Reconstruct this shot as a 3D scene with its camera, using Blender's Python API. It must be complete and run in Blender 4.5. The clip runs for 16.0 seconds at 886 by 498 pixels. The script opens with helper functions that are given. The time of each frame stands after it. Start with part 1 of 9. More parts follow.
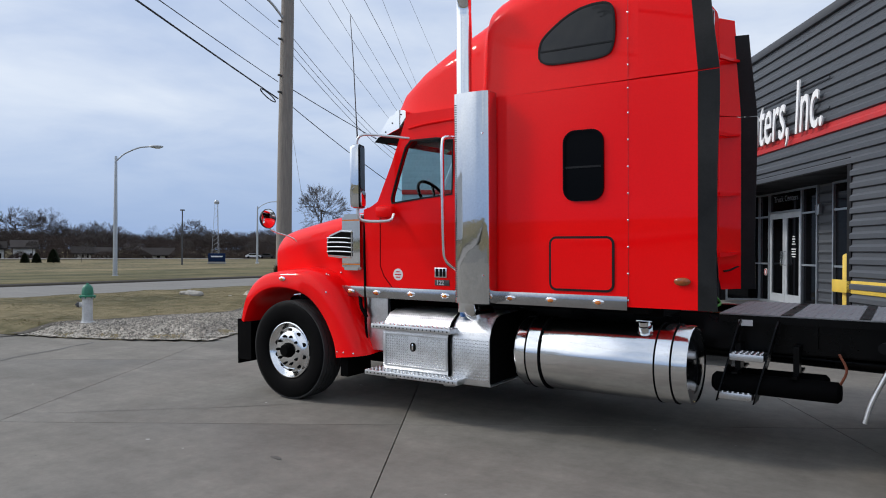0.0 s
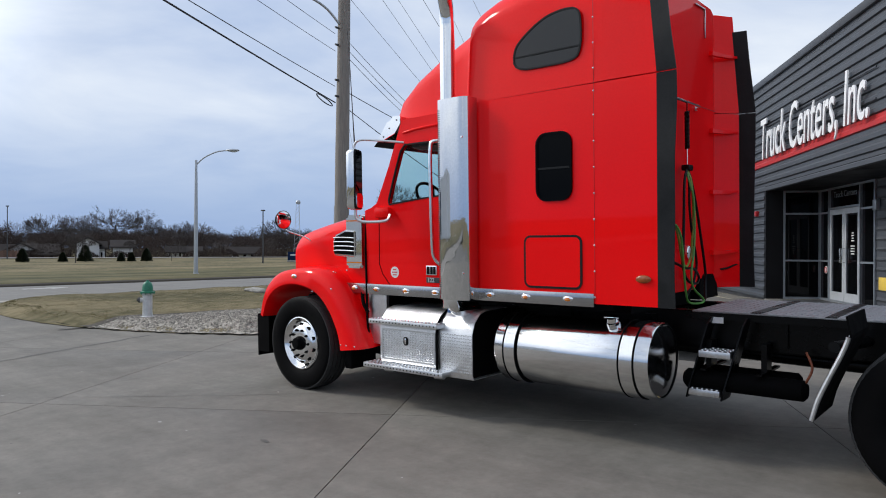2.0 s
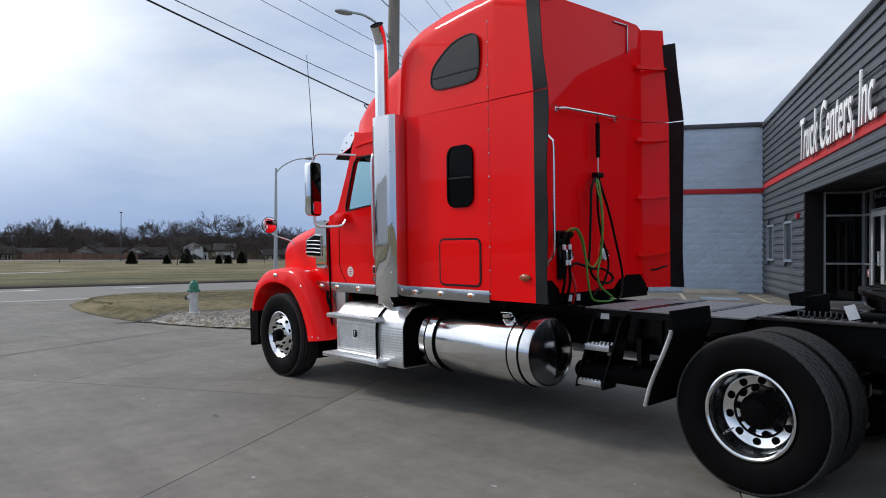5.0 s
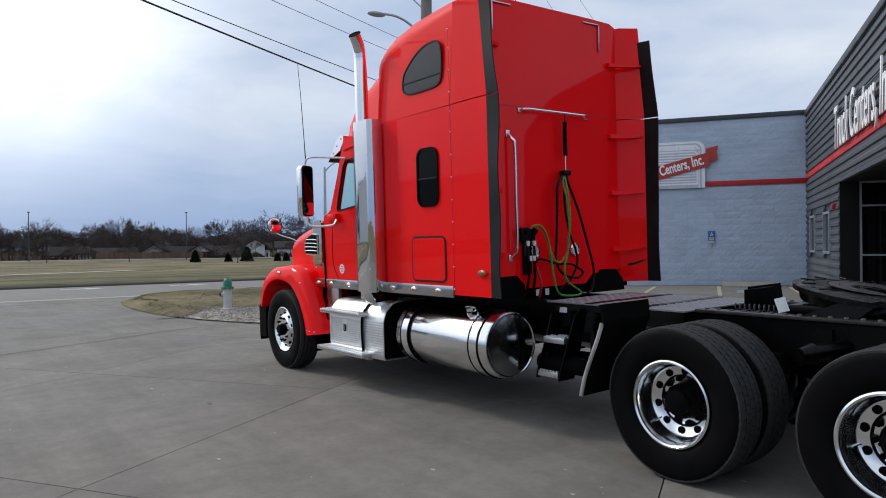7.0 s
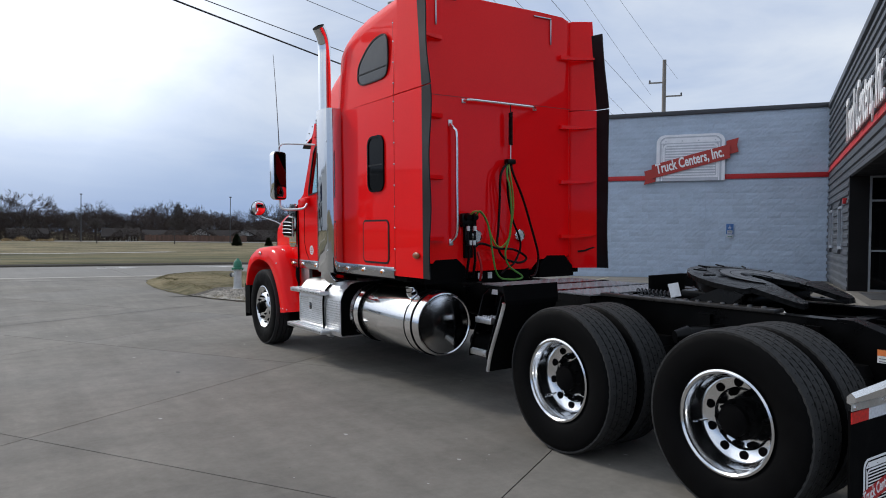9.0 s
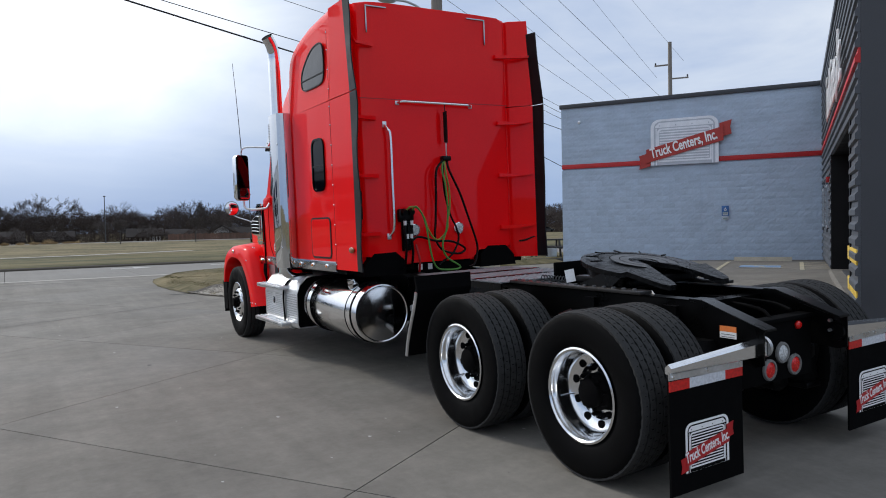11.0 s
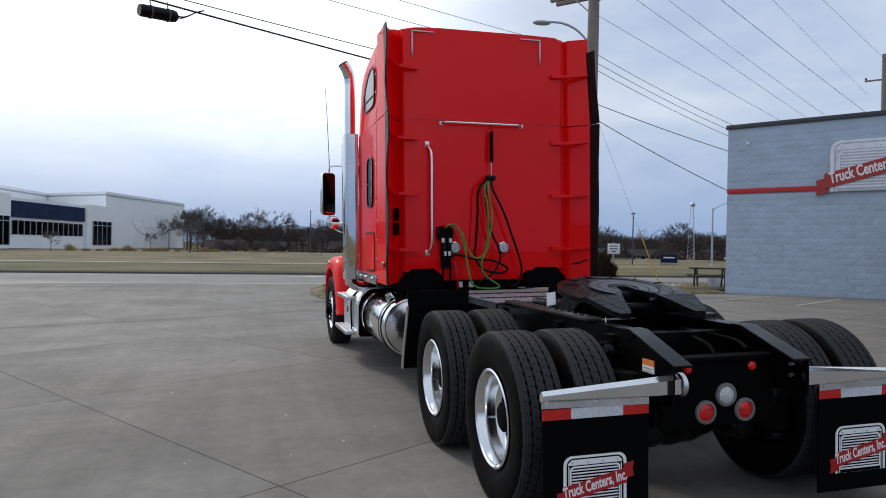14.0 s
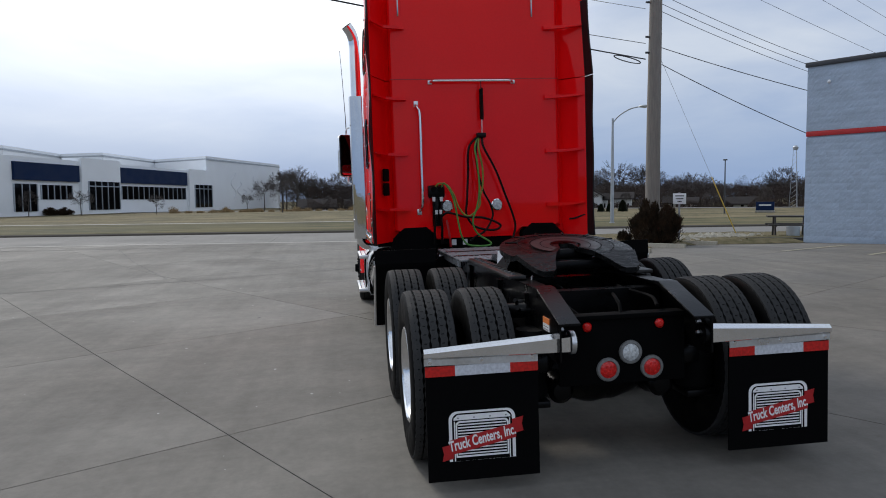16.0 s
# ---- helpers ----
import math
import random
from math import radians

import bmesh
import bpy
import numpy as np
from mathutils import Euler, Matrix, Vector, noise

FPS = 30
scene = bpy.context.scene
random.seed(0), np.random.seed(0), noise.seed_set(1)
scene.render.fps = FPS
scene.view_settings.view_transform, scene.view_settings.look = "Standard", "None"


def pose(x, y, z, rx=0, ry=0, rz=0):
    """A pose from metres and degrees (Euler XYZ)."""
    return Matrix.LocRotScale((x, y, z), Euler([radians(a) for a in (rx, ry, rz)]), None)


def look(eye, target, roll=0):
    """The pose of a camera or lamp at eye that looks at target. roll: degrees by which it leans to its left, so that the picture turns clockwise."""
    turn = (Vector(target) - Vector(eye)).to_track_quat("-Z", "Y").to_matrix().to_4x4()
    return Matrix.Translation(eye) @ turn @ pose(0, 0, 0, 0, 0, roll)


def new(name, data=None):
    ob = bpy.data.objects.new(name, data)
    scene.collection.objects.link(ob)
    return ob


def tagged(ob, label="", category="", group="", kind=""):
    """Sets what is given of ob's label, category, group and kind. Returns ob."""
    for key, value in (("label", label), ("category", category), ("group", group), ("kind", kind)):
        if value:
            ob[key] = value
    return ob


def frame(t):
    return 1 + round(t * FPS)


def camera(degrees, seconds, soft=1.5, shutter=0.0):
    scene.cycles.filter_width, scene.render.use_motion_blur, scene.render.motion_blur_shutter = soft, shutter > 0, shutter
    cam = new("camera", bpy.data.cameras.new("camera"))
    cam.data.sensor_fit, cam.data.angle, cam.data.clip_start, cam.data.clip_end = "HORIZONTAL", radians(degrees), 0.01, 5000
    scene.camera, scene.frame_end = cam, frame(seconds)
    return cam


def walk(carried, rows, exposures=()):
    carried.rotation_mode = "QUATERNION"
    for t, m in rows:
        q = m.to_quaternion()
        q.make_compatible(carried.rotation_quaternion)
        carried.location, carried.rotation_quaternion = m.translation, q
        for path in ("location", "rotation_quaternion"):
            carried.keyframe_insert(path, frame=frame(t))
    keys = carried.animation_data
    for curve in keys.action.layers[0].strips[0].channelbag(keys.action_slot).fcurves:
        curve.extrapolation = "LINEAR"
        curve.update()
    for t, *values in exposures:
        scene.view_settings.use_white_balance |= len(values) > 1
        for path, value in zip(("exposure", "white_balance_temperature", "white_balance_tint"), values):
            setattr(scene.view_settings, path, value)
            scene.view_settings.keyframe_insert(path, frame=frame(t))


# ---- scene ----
cam = camera(63.7, 16.0, soft=1.0)
PATH = [
    (0, (5.246, -6.294, 1.468), (4.139, -4.628, 1.473), 0.4),
    (0.5, (5.45, -6.29, 1.494), (4.316, -4.643, 1.495), 0.0),
    (1, (5.74, -6.065, 1.473), (4.549, -4.458, 1.466), 0.5),
    (1.5, (5.903, -5.989, 1.465), (4.657, -4.424, 1.464), 0.6),
    (2, (6.078, -6.029, 1.48), (4.788, -4.5, 1.478), 0.2),
    (2.5, (6.33, -5.899, 1.477), (4.997, -4.408, 1.466), 0.9),
    (3, (6.585, -5.787, 1.47), (5.208, -4.336, 1.465), 0.4),
    (3.5, (6.832, -5.775, 1.473), (5.43, -4.349, 1.471), 0.3),
    (4, (7.127, -5.662, 1.467), (5.705, -4.256, 1.464), 0.5),
    (4.2, (7.249, -5.622, 1.471), (5.816, -4.226, 1.464), 0.6),
    (6.5, (8.22, -5.169, 1.471), (6.647, -3.934, 1.497), -0.9),
    (7, (8.415, -5.028, 1.49), (6.821, -3.819, 1.483), -0.5),
    (7.5, (8.607, -4.812, 1.48), (6.987, -3.639, 1.473), 0.5),
    (8, (8.81, -4.708, 1.479), (7.168, -3.566, 1.47), 0.1),
    (8.5, (9.109, -4.641, 1.468), (7.446, -3.531, 1.437), -0.1),
    (9, (9.247, -4.455, 1.442), (7.581, -3.35, 1.404), 0.7),
    (9.5, (9.527, -4.435, 1.451), (7.876, -3.308, 1.388), 0.4),
    (11.8, (10.271, -3.563, 1.485), (8.521, -2.597, 1.441), -1.1),
    (12, (10.334, -3.467, 1.482), (8.57, -2.524, 1.454), -0.7),
    (12.5, (10.496, -3.295, 1.474), (8.699, -2.416, 1.475), -0.8),
    (13, (10.674, -3.105, 1.494), (8.844, -2.298, 1.506), -1.0),
    (13.5, (10.673, -2.736, 1.445), (8.795, -2.049, 1.475), 1.1),
    (14, (10.799, -2.543, 1.448), (8.876, -1.993, 1.441), 1.1),
    (14.5, (10.953, -2.334, 1.5), (9.007, -1.876, 1.428), 0.3),
    (15, (10.968, -1.999, 1.486), (9.009, -1.608, 1.41), 1.0),
    (15.5, (11.096, -1.798, 1.492), (9.127, -1.46, 1.406), 0.1),
    (16, (11.128, -1.528, 1.502), (9.154, -1.236, 1.365), -0.5),
]
walk(cam, [(t, look(eye, target, roll)) for t, eye, target, roll in PATH],
     [(0, -0.06), (4.0, -0.09), (6.5, -0.16), (9.5, -0.16), (12.0, -0.10), (14.5, -0.22), (16.0, -0.31)])

# ---- world and light: a bright overcast sky, light grey-blue with soft cloud ----
world = bpy.data.worlds.new("sky")
scene.world = world
world.use_nodes = True
wn, wl = world.node_tree.nodes, world.node_tree.links
wn.clear()
SUN_DIR = Vector((-0.725, -0.325, 0.605)).normalized()


def build_sky():
    out = wn.new("ShaderNodeOutputWorld")
    sky = wn.new("ShaderNodeTexSky")
    sky.sky_type, sky.sun_disc = "NISHITA", False
    sky.sun_elevation, sky.sun_rotation = math.asin(SUN_DIR.z), math.atan2(SUN_DIR.x, SUN_DIR.y)
    sky.air_density, sky.dust_density = 1.0, 2.0
    bg_sky = wn.new("ShaderNodeBackground")
    bg_sky.inputs["Strength"].default_value = 0.08
    wl.new(sky.outputs["Color"], bg_sky.inputs["Color"])
    # cloud layer
    co = wn.new("ShaderNodeTexCoord")
    sep = wn.new("ShaderNodeSeparateXYZ")
    wl.new(co.outputs["Generated"], sep.inputs[0])
    # flatten onto a cloud deck: direction / (height + 0.18)
    add = wn.new("ShaderNodeMath"); add.operation = "ADD"; add.inputs[1].default_value = 0.16
    mx = wn.new("ShaderNodeMath"); mx.operation = "MAXIMUM"; mx.inputs[1].default_value = 0.0
    wl.new(sep.outputs["Z"], mx.inputs[0]); wl.new(mx.outputs[0], add.inputs[0])
    div = wn.new("ShaderNodeVectorMath"); div.operation = "DIVIDE"
    comb = wn.new("ShaderNodeCombineXYZ")
    for i in range(3):
        wl.new(add.outputs[0], comb.inputs[i])
    wl.new(co.outputs["Generated"], div.inputs[0]); wl.new(comb.outputs[0], div.inputs[1])
    noise_t = wn.new("ShaderNodeTexNoise")
    noise_t.inputs["Scale"].default_value, noise_t.inputs["Detail"].default_value, noise_t.inputs["Roughness"].default_value = 1.1, 6.0, 0.55
    noise_t.inputs["Distortion"].default_value = 0.4
    wl.new(div.outputs[0], noise_t.inputs["Vector"])
    ramp = wn.new("ShaderNodeValToRGB")
    e = ramp.color_ramp.elements
    e[0].position, e[0].color = 0.30, (0.47, 0.58, 0.80, 1)
    e[1].position, e[1].color = 0.72, (0.86, 0.92, 1.00, 1)
    wl.new(noise_t.outputs["Fac"], ramp.inputs[0])
    # brighter towards the veiled sun
    dot = wn.new("ShaderNodeVectorMath"); dot.operation = "DOT_PRODUCT"
    dot.inputs[1].default_value = Vector((-0.85, -0.42, 0.38)).normalized()
    nrm = wn.new("ShaderNodeVectorMath"); nrm.operation = "NORMALIZE"
    wl.new(co.outputs["Generated"], nrm.inputs[0]); wl.new(nrm.outputs[0], dot.inputs[0])
    glow = wn.new("ShaderNodeMapRange"); glow.interpolation_type = "SMOOTHSTEP"
    glow.inputs["From Min"].default_value, glow.inputs["From Max"].default_value = 0.67, 0.95
    glow.inputs["To Min"].default_value, glow.inputs["To Max"].default_value = 0.0, 2.1
    wl.new(dot.outputs["Value"], glow.inputs["Value"])
    mixc = wn.new("ShaderNodeMixRGB"); mixc.blend_type = "ADD"
    mixc.inputs[2].default_value = (0.62, 0.62, 0.60, 1)
    wl.new(glow.outputs[0], mixc.inputs[0]); wl.new(ramp.outputs[0], mixc.inputs[1])
    # bluer towards the horizon
    low = wn.new("ShaderNodeMapRange"); low.interpolation_type = "SMOOTHSTEP"
    low.inputs["From Min"].default_value, low.inputs["From Max"].default_value = 0.0, 0.25
    low.inputs["To Min"].default_value, low.inputs["To Max"].default_value = 0.95, 0.0
    wl.new(sep.outputs["Z"], low.inputs["Value"])
    haze = wn.new("ShaderNodeMixRGB")
    haze.inputs[2].default_value = (0.29, 0.43, 0.71, 1)
    wl.new(low.outputs[0], haze.inputs[0]); wl.new(mixc.outputs[0], haze.inputs[1])
    bg_cloud = wn.new("ShaderNodeBackground")
    bg_cloud.inputs["Strength"].default_value = 1.13
    wl.new(haze.outputs[0], bg_cloud.inputs["Color"])
    mix = wn.new("ShaderNodeMixShader"); mix.inputs[0].default_value = 0.88
    wl.new(bg_sky.outputs[0], mix.inputs[1]); wl.new(bg_cloud.outputs[0], mix.inputs[2])
    wl.new(mix.outputs[0], out.inputs["Surface"])


build_sky()
sun_data = bpy.data.lights.new("sun", "SUN")
sun_data.energy, sun_data.angle, sun_data.color = 1.8, radians(9), (1.0, 0.96, 0.90)
sun = new("sun", sun_data)
sun.matrix_world = look(SUN_DIR * 60, (0, 0, 0))
scene.view_settings.exposure = 0.0

# ---- materials ----
def mat(name, color, rough=0.5, metal=0.0, vary=0.12, scale=3.0, fine=60.0, bump=0.0, bump_scale=80.0, coat=0.0, tint=None, spread=0.15, stretch=(1, 1, 1), spec=0.5, random_hue=0.0):
    """A principled surface whose colour and gloss wander at two scales, with fine relief."""
    m = bpy.data.materials.new(name)
    m.use_nodes = True
    n, l = m.node_tree.nodes, m.node_tree.links
    b = n["Principled BSDF"]
    co = n.new("ShaderNodeTexCoord")
    mp = n.new("ShaderNodeMapping")
    mp.inputs["Scale"].default_value = stretch
    l.new(co.outputs["Object"], mp.inputs[0])
    if random_hue:
        ofs = n.new("ShaderNodeObjectInfo")
        far = n.new("ShaderNodeVectorMath"); far.operation = "SCALE"; far.inputs[0].default_value = (37.0, 53.0, 71.0)
        l.new(ofs.outputs["Random"], far.inputs["Scale"]); l.new(far.outputs[0], mp.inputs["Location"])
    big = n.new("ShaderNodeTexNoise")
    big.inputs["Scale"].default_value, big.inputs["Detail"].default_value = scale, 5
    sm = n.new("ShaderNodeTexNoise")
    sm.inputs["Scale"].default_value, sm.inputs["Detail"].default_value = fine, 3
    l.new(mp.outputs[0], big.inputs["Vector"]); l.new(mp.outputs[0], sm.inputs["Vector"])
    mixf = n.new("ShaderNodeMath"); mixf.operation = "MULTIPLY_ADD"
    mixf.inputs[1].default_value = 0.4
    half = n.new("ShaderNodeMath"); half.operation = "MULTIPLY"; half.inputs[1].default_value = 0.6
    l.new(big.outputs["Fac"], half.inputs[0]); l.new(sm.outputs["Fac"], mixf.inputs[0]); l.new(half.outputs[0], mixf.inputs[2])
    rmp = n.new("ShaderNodeValToRGB")
    c = Vector(color)
    t = Vector(tint) if tint else c * (1 + vary)
    lo = c * (1 - vary)
    rmp.color_ramp.elements[0].position, rmp.color_ramp.elements[0].color = 0.5 - spread, (*lo, 1)
    rmp.color_ramp.elements[1].position, rmp.color_ramp.elements[1].color = 0.5 + spread, (*t, 1)
    l.new(mixf.outputs[0], rmp.inputs[0])
    if random_hue:
        oi = n.new("ShaderNodeObjectInfo")
        mr = n.new("ShaderNodeMapRange")
        mr.inputs["To Min"].default_value, mr.inputs["To Max"].default_value = 1 - random_hue, 1 + random_hue
        l.new(oi.outputs["Random"], mr.inputs["Value"])
        hv = n.new("ShaderNodeHueSaturation")
        l.new(mr.outputs[0], hv.inputs["Value"]); l.new(rmp.outputs[0], hv.inputs["Color"])
        l.new(hv.outputs[0], b.inputs["Base Color"])
    else:
        l.new(rmp.outputs[0], b.inputs["Base Color"])
    rr = n.new("ShaderNodeMapRange")
    rr.inputs["From Min"].default_value, rr.inputs["From Max"].default_value = 0.3, 0.7
    rr.inputs["To Min"].default_value, rr.inputs["To Max"].default_value = max(0.02, rough * 0.8), min(1.0, rough * 1.2)
    l.new(big.outputs["Fac"], rr.inputs["Value"]); l.new(rr.outputs[0], b.inputs["Roughness"])
    b.inputs["Metallic"].default_value = metal
    b.inputs["Specular IOR Level"].default_value = spec
    b.inputs["Coat Weight"].default_value = coat
    b.inputs["Coat Roughness"].default_value = 0.03
    if bump:
        bn = n.new("ShaderNodeTexNoise")
        bn.inputs["Scale"].default_value, bn.inputs["Detail"].default_value = bump_scale, 4
        l.new(mp.outputs[0], bn.inputs["Vector"])
        bp = n.new("ShaderNodeBump")
        bp.inputs["Strength"].default_value, bp.inputs["Distance"].default_value = bump, 0.01
        l.new(bn.outputs["Fac"], bp.inputs["Height"]); l.new(bp.outputs[0], b.inputs["Normal"])
    return m


def tread_plate(name, color, rough, pitch=0.045):
    """Metal with a raised lattice of small diamonds."""
    m = mat(name, color, rough, 1.0, vary=0.12, scale=8.0, fine=70)
    n, l = m.node_tree.nodes, m.node_tree.links
    b = n["Principled BSDF"]
    co = n.new("ShaderNodeTexCoord")
    waves = []
    for a in (1.0, -1.0):
        dot = n.new("ShaderNodeVectorMath"); dot.operation = "DOT_PRODUCT"
        dot.inputs[1].default_value = (6.283 / pitch, a * 6.283 / pitch, 6.283 / pitch)
        sn = n.new("ShaderNodeMath"); sn.operation = "SINE"
        l.new(co.outputs["Object"], dot.inputs[0]); l.new(dot.outputs["Value"], sn.inputs[0])
        waves.append(sn)
    mul = n.new("ShaderNodeMath"); mul.operation = "MULTIPLY"
    l.new(waves[0].outputs[0], mul.inputs[0]); l.new(waves[1].outputs[0], mul.inputs[1])
    mr = n.new("ShaderNodeMapRange"); mr.interpolation_type = "SMOOTHSTEP"
    mr.inputs["From Min"].default_value, mr.inputs["From Max"].default_value = 0.15, 0.6
    l.new(mul.outputs[0], mr.inputs["Value"])
    bp = n.new("ShaderNodeBump")
    bp.inputs["Strength"].default_value, bp.inputs["Distance"].default_value = 0.5, 0.004
    l.new(mr.outputs[0], bp.inputs["Height"]); l.new(bp.outputs[0], b.inputs["Normal"])
    return m


def glass(name, color=(0.8, 0.9, 0.88), rough=0.02):
    m = bpy.data.materials.new(name)
    m.use_nodes = True
    b = m.node_tree.nodes["Principled BSDF"]
    b.inputs["Base Color"].default_value = (*color, 1)
    b.inputs["Transmission Weight"].default_value = 1.0
    b.inputs["Roughness"].default_value = rough
    b.inputs["IOR"].default_value = 1.1
    b.inputs["Specular IOR Level"].default_value = 0.8
    return m


RED = mat("red paint", (0.90, 0.003, 0.0045), 0.45, vary=0.03, scale=1.2, bump=0.10, bump_scale=1.7, coat=0.34, spec=0.03)
RED_REAR = mat("red gelcoat", (0.90, 0.0035, 0.006), 0.45, vary=0.04, scale=1.5, bump=0.06, bump_scale=1.6, coat=0.42, spec=0.03)
CHROME = mat("polished steel", (0.80, 0.81, 0.82), 0.04, 1.0, vary=0.05, scale=4.0, bump=0.01, bump_scale=6.0)
STRIP = mat("steel trim strip", (0.46, 0.46, 0.47), 0.16, 1.0, vary=0.1, scale=5.0, bump=0.02, bump_scale=12.0)
SHIELD = mat("polished heat shield", (0.66, 0.66, 0.66), 0.035, 1.0, vary=0.06, scale=2.0, bump=0.10, bump_scale=2.6)
TANK = mat("satin polished aluminium tank", (0.74, 0.745, 0.75), 0.13, 1.0, vary=0.06, scale=3.0, fine=60, bump=0.02, bump_scale=8.0, stretch=(0.3, 1, 1))
DECK = mat("dull deck aluminium", (0.30, 0.305, 0.31), 0.62, 0.55, vary=0.15, scale=6.0, fine=60)
DECK_RAISED = mat("dull raised tread", (0.30, 0.305, 0.31), 0.6, 0.4, vary=0.2, scale=9.0)
ALU = mat("polished aluminium", (0.80, 0.81, 0.82), 0.16, 1.0, vary=0.05, scale=5.0, bump=0.01, bump_scale=30.0)
ALU_DULL = mat("brushed aluminium", (0.70, 0.71, 0.72), 0.34, 1.0, vary=0.12, scale=6.0, bump=0.03, bump_scale=60.0)
RUBBER = mat("tyre rubber", (0.0028, 0.0028, 0.003), 0.62, vary=0.35, scale=9.0, fine=120, bump=0.05, bump_scale=90.0, spec=0.06)
TREAD = mat("tread rubber", (0.031, 0.031, 0.031), 0.85, vary=0.35, scale=14.0, fine=150, bump=0.15, bump_scale=140.0, spec=0.25)
BLACK = mat("black frame paint", (0.0018, 0.0018, 0.002), 0.30, vary=0.4, scale=6.0, fine=90, bump=0.06, bump_scale=40.0, spec=0.16)
BLACK_MATT = mat("black rubber sheet", (0.0022, 0.0022, 0.0024), 0.8, vary=0.3, scale=5.0, bump=0.05, bump_scale=90.0, spec=0.06)
TRIM = mat("dark rubber trim", (0.012, 0.013, 0.014), 0.42, vary=0.25, scale=7.0, bump=0.03, bump_scale=50.0, spec=0.16)
TINT = mat("tinted glass", (0.002, 0.0022, 0.0025), 0.04, vary=0.2, scale=2.0, spec=0.06)
TINT_SKY = mat("tinted roof glass", (0.004, 0.0045, 0.005), 0.04, vary=0.2, scale=2.0, spec=0.4, bump=0.5, bump_scale=3.0)
MIRROR = mat("dark heated mirror glass", (0.05, 0.052, 0.055), 0.04, 1.0, vary=0.1, scale=6.0)
RUST_HOSE = mat("rusty orange hose", (0.22, 0.055, 0.02), 0.5, vary=0.3, scale=20.0)
CLEAR = glass("clear glass", (0.72, 0.86, 0.84))
AMBER_DARK = mat("dark amber lens", (0.26, 0.06, 0.008), 0.2, vary=0.3, scale=30.0, coat=0.5)
WORN = mat("worn greased steel", (0.026, 0.023, 0.021), 0.36, vary=0.5, scale=9.0, fine=60, bump=0.1, bump_scale=40.0, spec=0.4)
BADGE_WHITE = mat("white mark", (0.86, 0.86, 0.86), 0.5, vary=0.03, scale=30.0)
FLECK = mat("pale chips", (0.38, 0.37, 0.355), 0.8, vary=0.2, scale=20.0)
AMBER = mat("amber lens", (0.62, 0.17, 0.014), 0.2, vary=0.2, scale=40.0, coat=0.6)
RED_LENS = mat("red lens", (0.62, 0.008, 0.006), 0.25, vary=0.25, scale=60.0, coat=0.2)
CLEAR_LENS = mat("clear lens", (0.55, 0.57, 0.57), 0.15, vary=0.3, scale=60.0, coat=0.6)
GREASE = mat("greased black steel", (0.005, 0.005, 0.005), 0.30, vary=0.6, scale=7.0, fine=40, bump=0.8, bump_scale=26.0, spec=0.10)
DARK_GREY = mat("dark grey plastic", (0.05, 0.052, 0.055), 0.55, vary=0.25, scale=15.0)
LAMP_RIM = mat("grey lamp grommet", (0.16, 0.16, 0.155), 0.5, vary=0.2, scale=30.0)
GREEN_HOSE = mat("green hose", (0.07, 0.24, 0.035), 0.45, vary=0.3, scale=20.0)
YELLOW_HOSE = mat("yellow green hose", (0.20, 0.25, 0.03), 0.45, vary=0.3, scale=20.0)
ORANGE_DECAL = mat("orange decal", (0.72, 0.20, 0.05), 0.5, vary=0.1, scale=30.0)
DECAL_WHITE = mat("white decal", (0.72, 0.72, 0.72), 0.5, vary=0.06, scale=30.0)
DECAL_RED = mat("red decal", (0.42, 0.007, 0.009), 0.5, vary=0.1, scale=30.0)
REFLECT_RED = mat("red reflective tape", (0.58, 0.012, 0.008), 0.35, vary=0.2, scale=60.0)
REFLECT_WHITE = mat("white reflective tape", (0.62, 0.64, 0.68), 0.35, vary=0.12, scale=60.0)
SEAT_GREY = mat("grey seat fabric", (0.10, 0.10, 0.11), 0.9, vary=0.2, scale=20.0)
TREADPLATE = tread_plate("tread plate aluminium", (0.78, 0.79, 0.80), 0.38)
SIDING = mat("dark grey metal siding", (0.064, 0.071, 0.082), 0.5, vary=0.10, scale=0.7, fine=20, bump=0.02, bump_scale=12.0, stretch=(1, 1, 1))
RECESS_SHADE = mat("shaded black recess lining", (0.011, 0.011, 0.012), 0.5, vary=0.2, scale=2.0, spec=0.15)
SIDING_CAP = mat("charcoal metal trim", (0.045, 0.048, 0.055), 0.45, vary=0.12, scale=2.0)
BLOCK = mat("blue grey painted block", (0.455, 0.545, 0.66), 0.8, vary=0.12, scale=2.2, fine=30, bump=0.16, bump_scale=16.0, random_hue=0.03, spec=0.2, stretch=(1, 0.6, 1.5))
MORTAR = mat("painted mortar", (0.44, 0.53, 0.64), 0.85, vary=0.10, scale=6.0, bump=0.2, bump_scale=60.0, spec=0.2)
STRIPE_RED = mat("red band paint", (0.50, 0.02, 0.022), 0.55, vary=0.08, scale=4.0)
SIGN_RED = mat("red sign enamel", (0.42, 0.035, 0.025), 0.4, vary=0.1, scale=3.0)
SIGN_WHITE = mat("white sign enamel", (0.88, 0.88, 0.88), 0.4, vary=0.04, scale=4.0)
SIGN_SILVER = mat("silver sign panel", (0.49, 0.52, 0.575), 0.35, 0.2, vary=0.1, scale=4.0)
SIGN_SILVER_D = mat("silver lines", (0.80, 0.82, 0.86), 0.4, 0.2, vary=0.1, scale=4.0)
SIGN_BLUE = mat("blue sign", (0.04, 0.14, 0.37), 0.45, vary=0.1, scale=8.0)
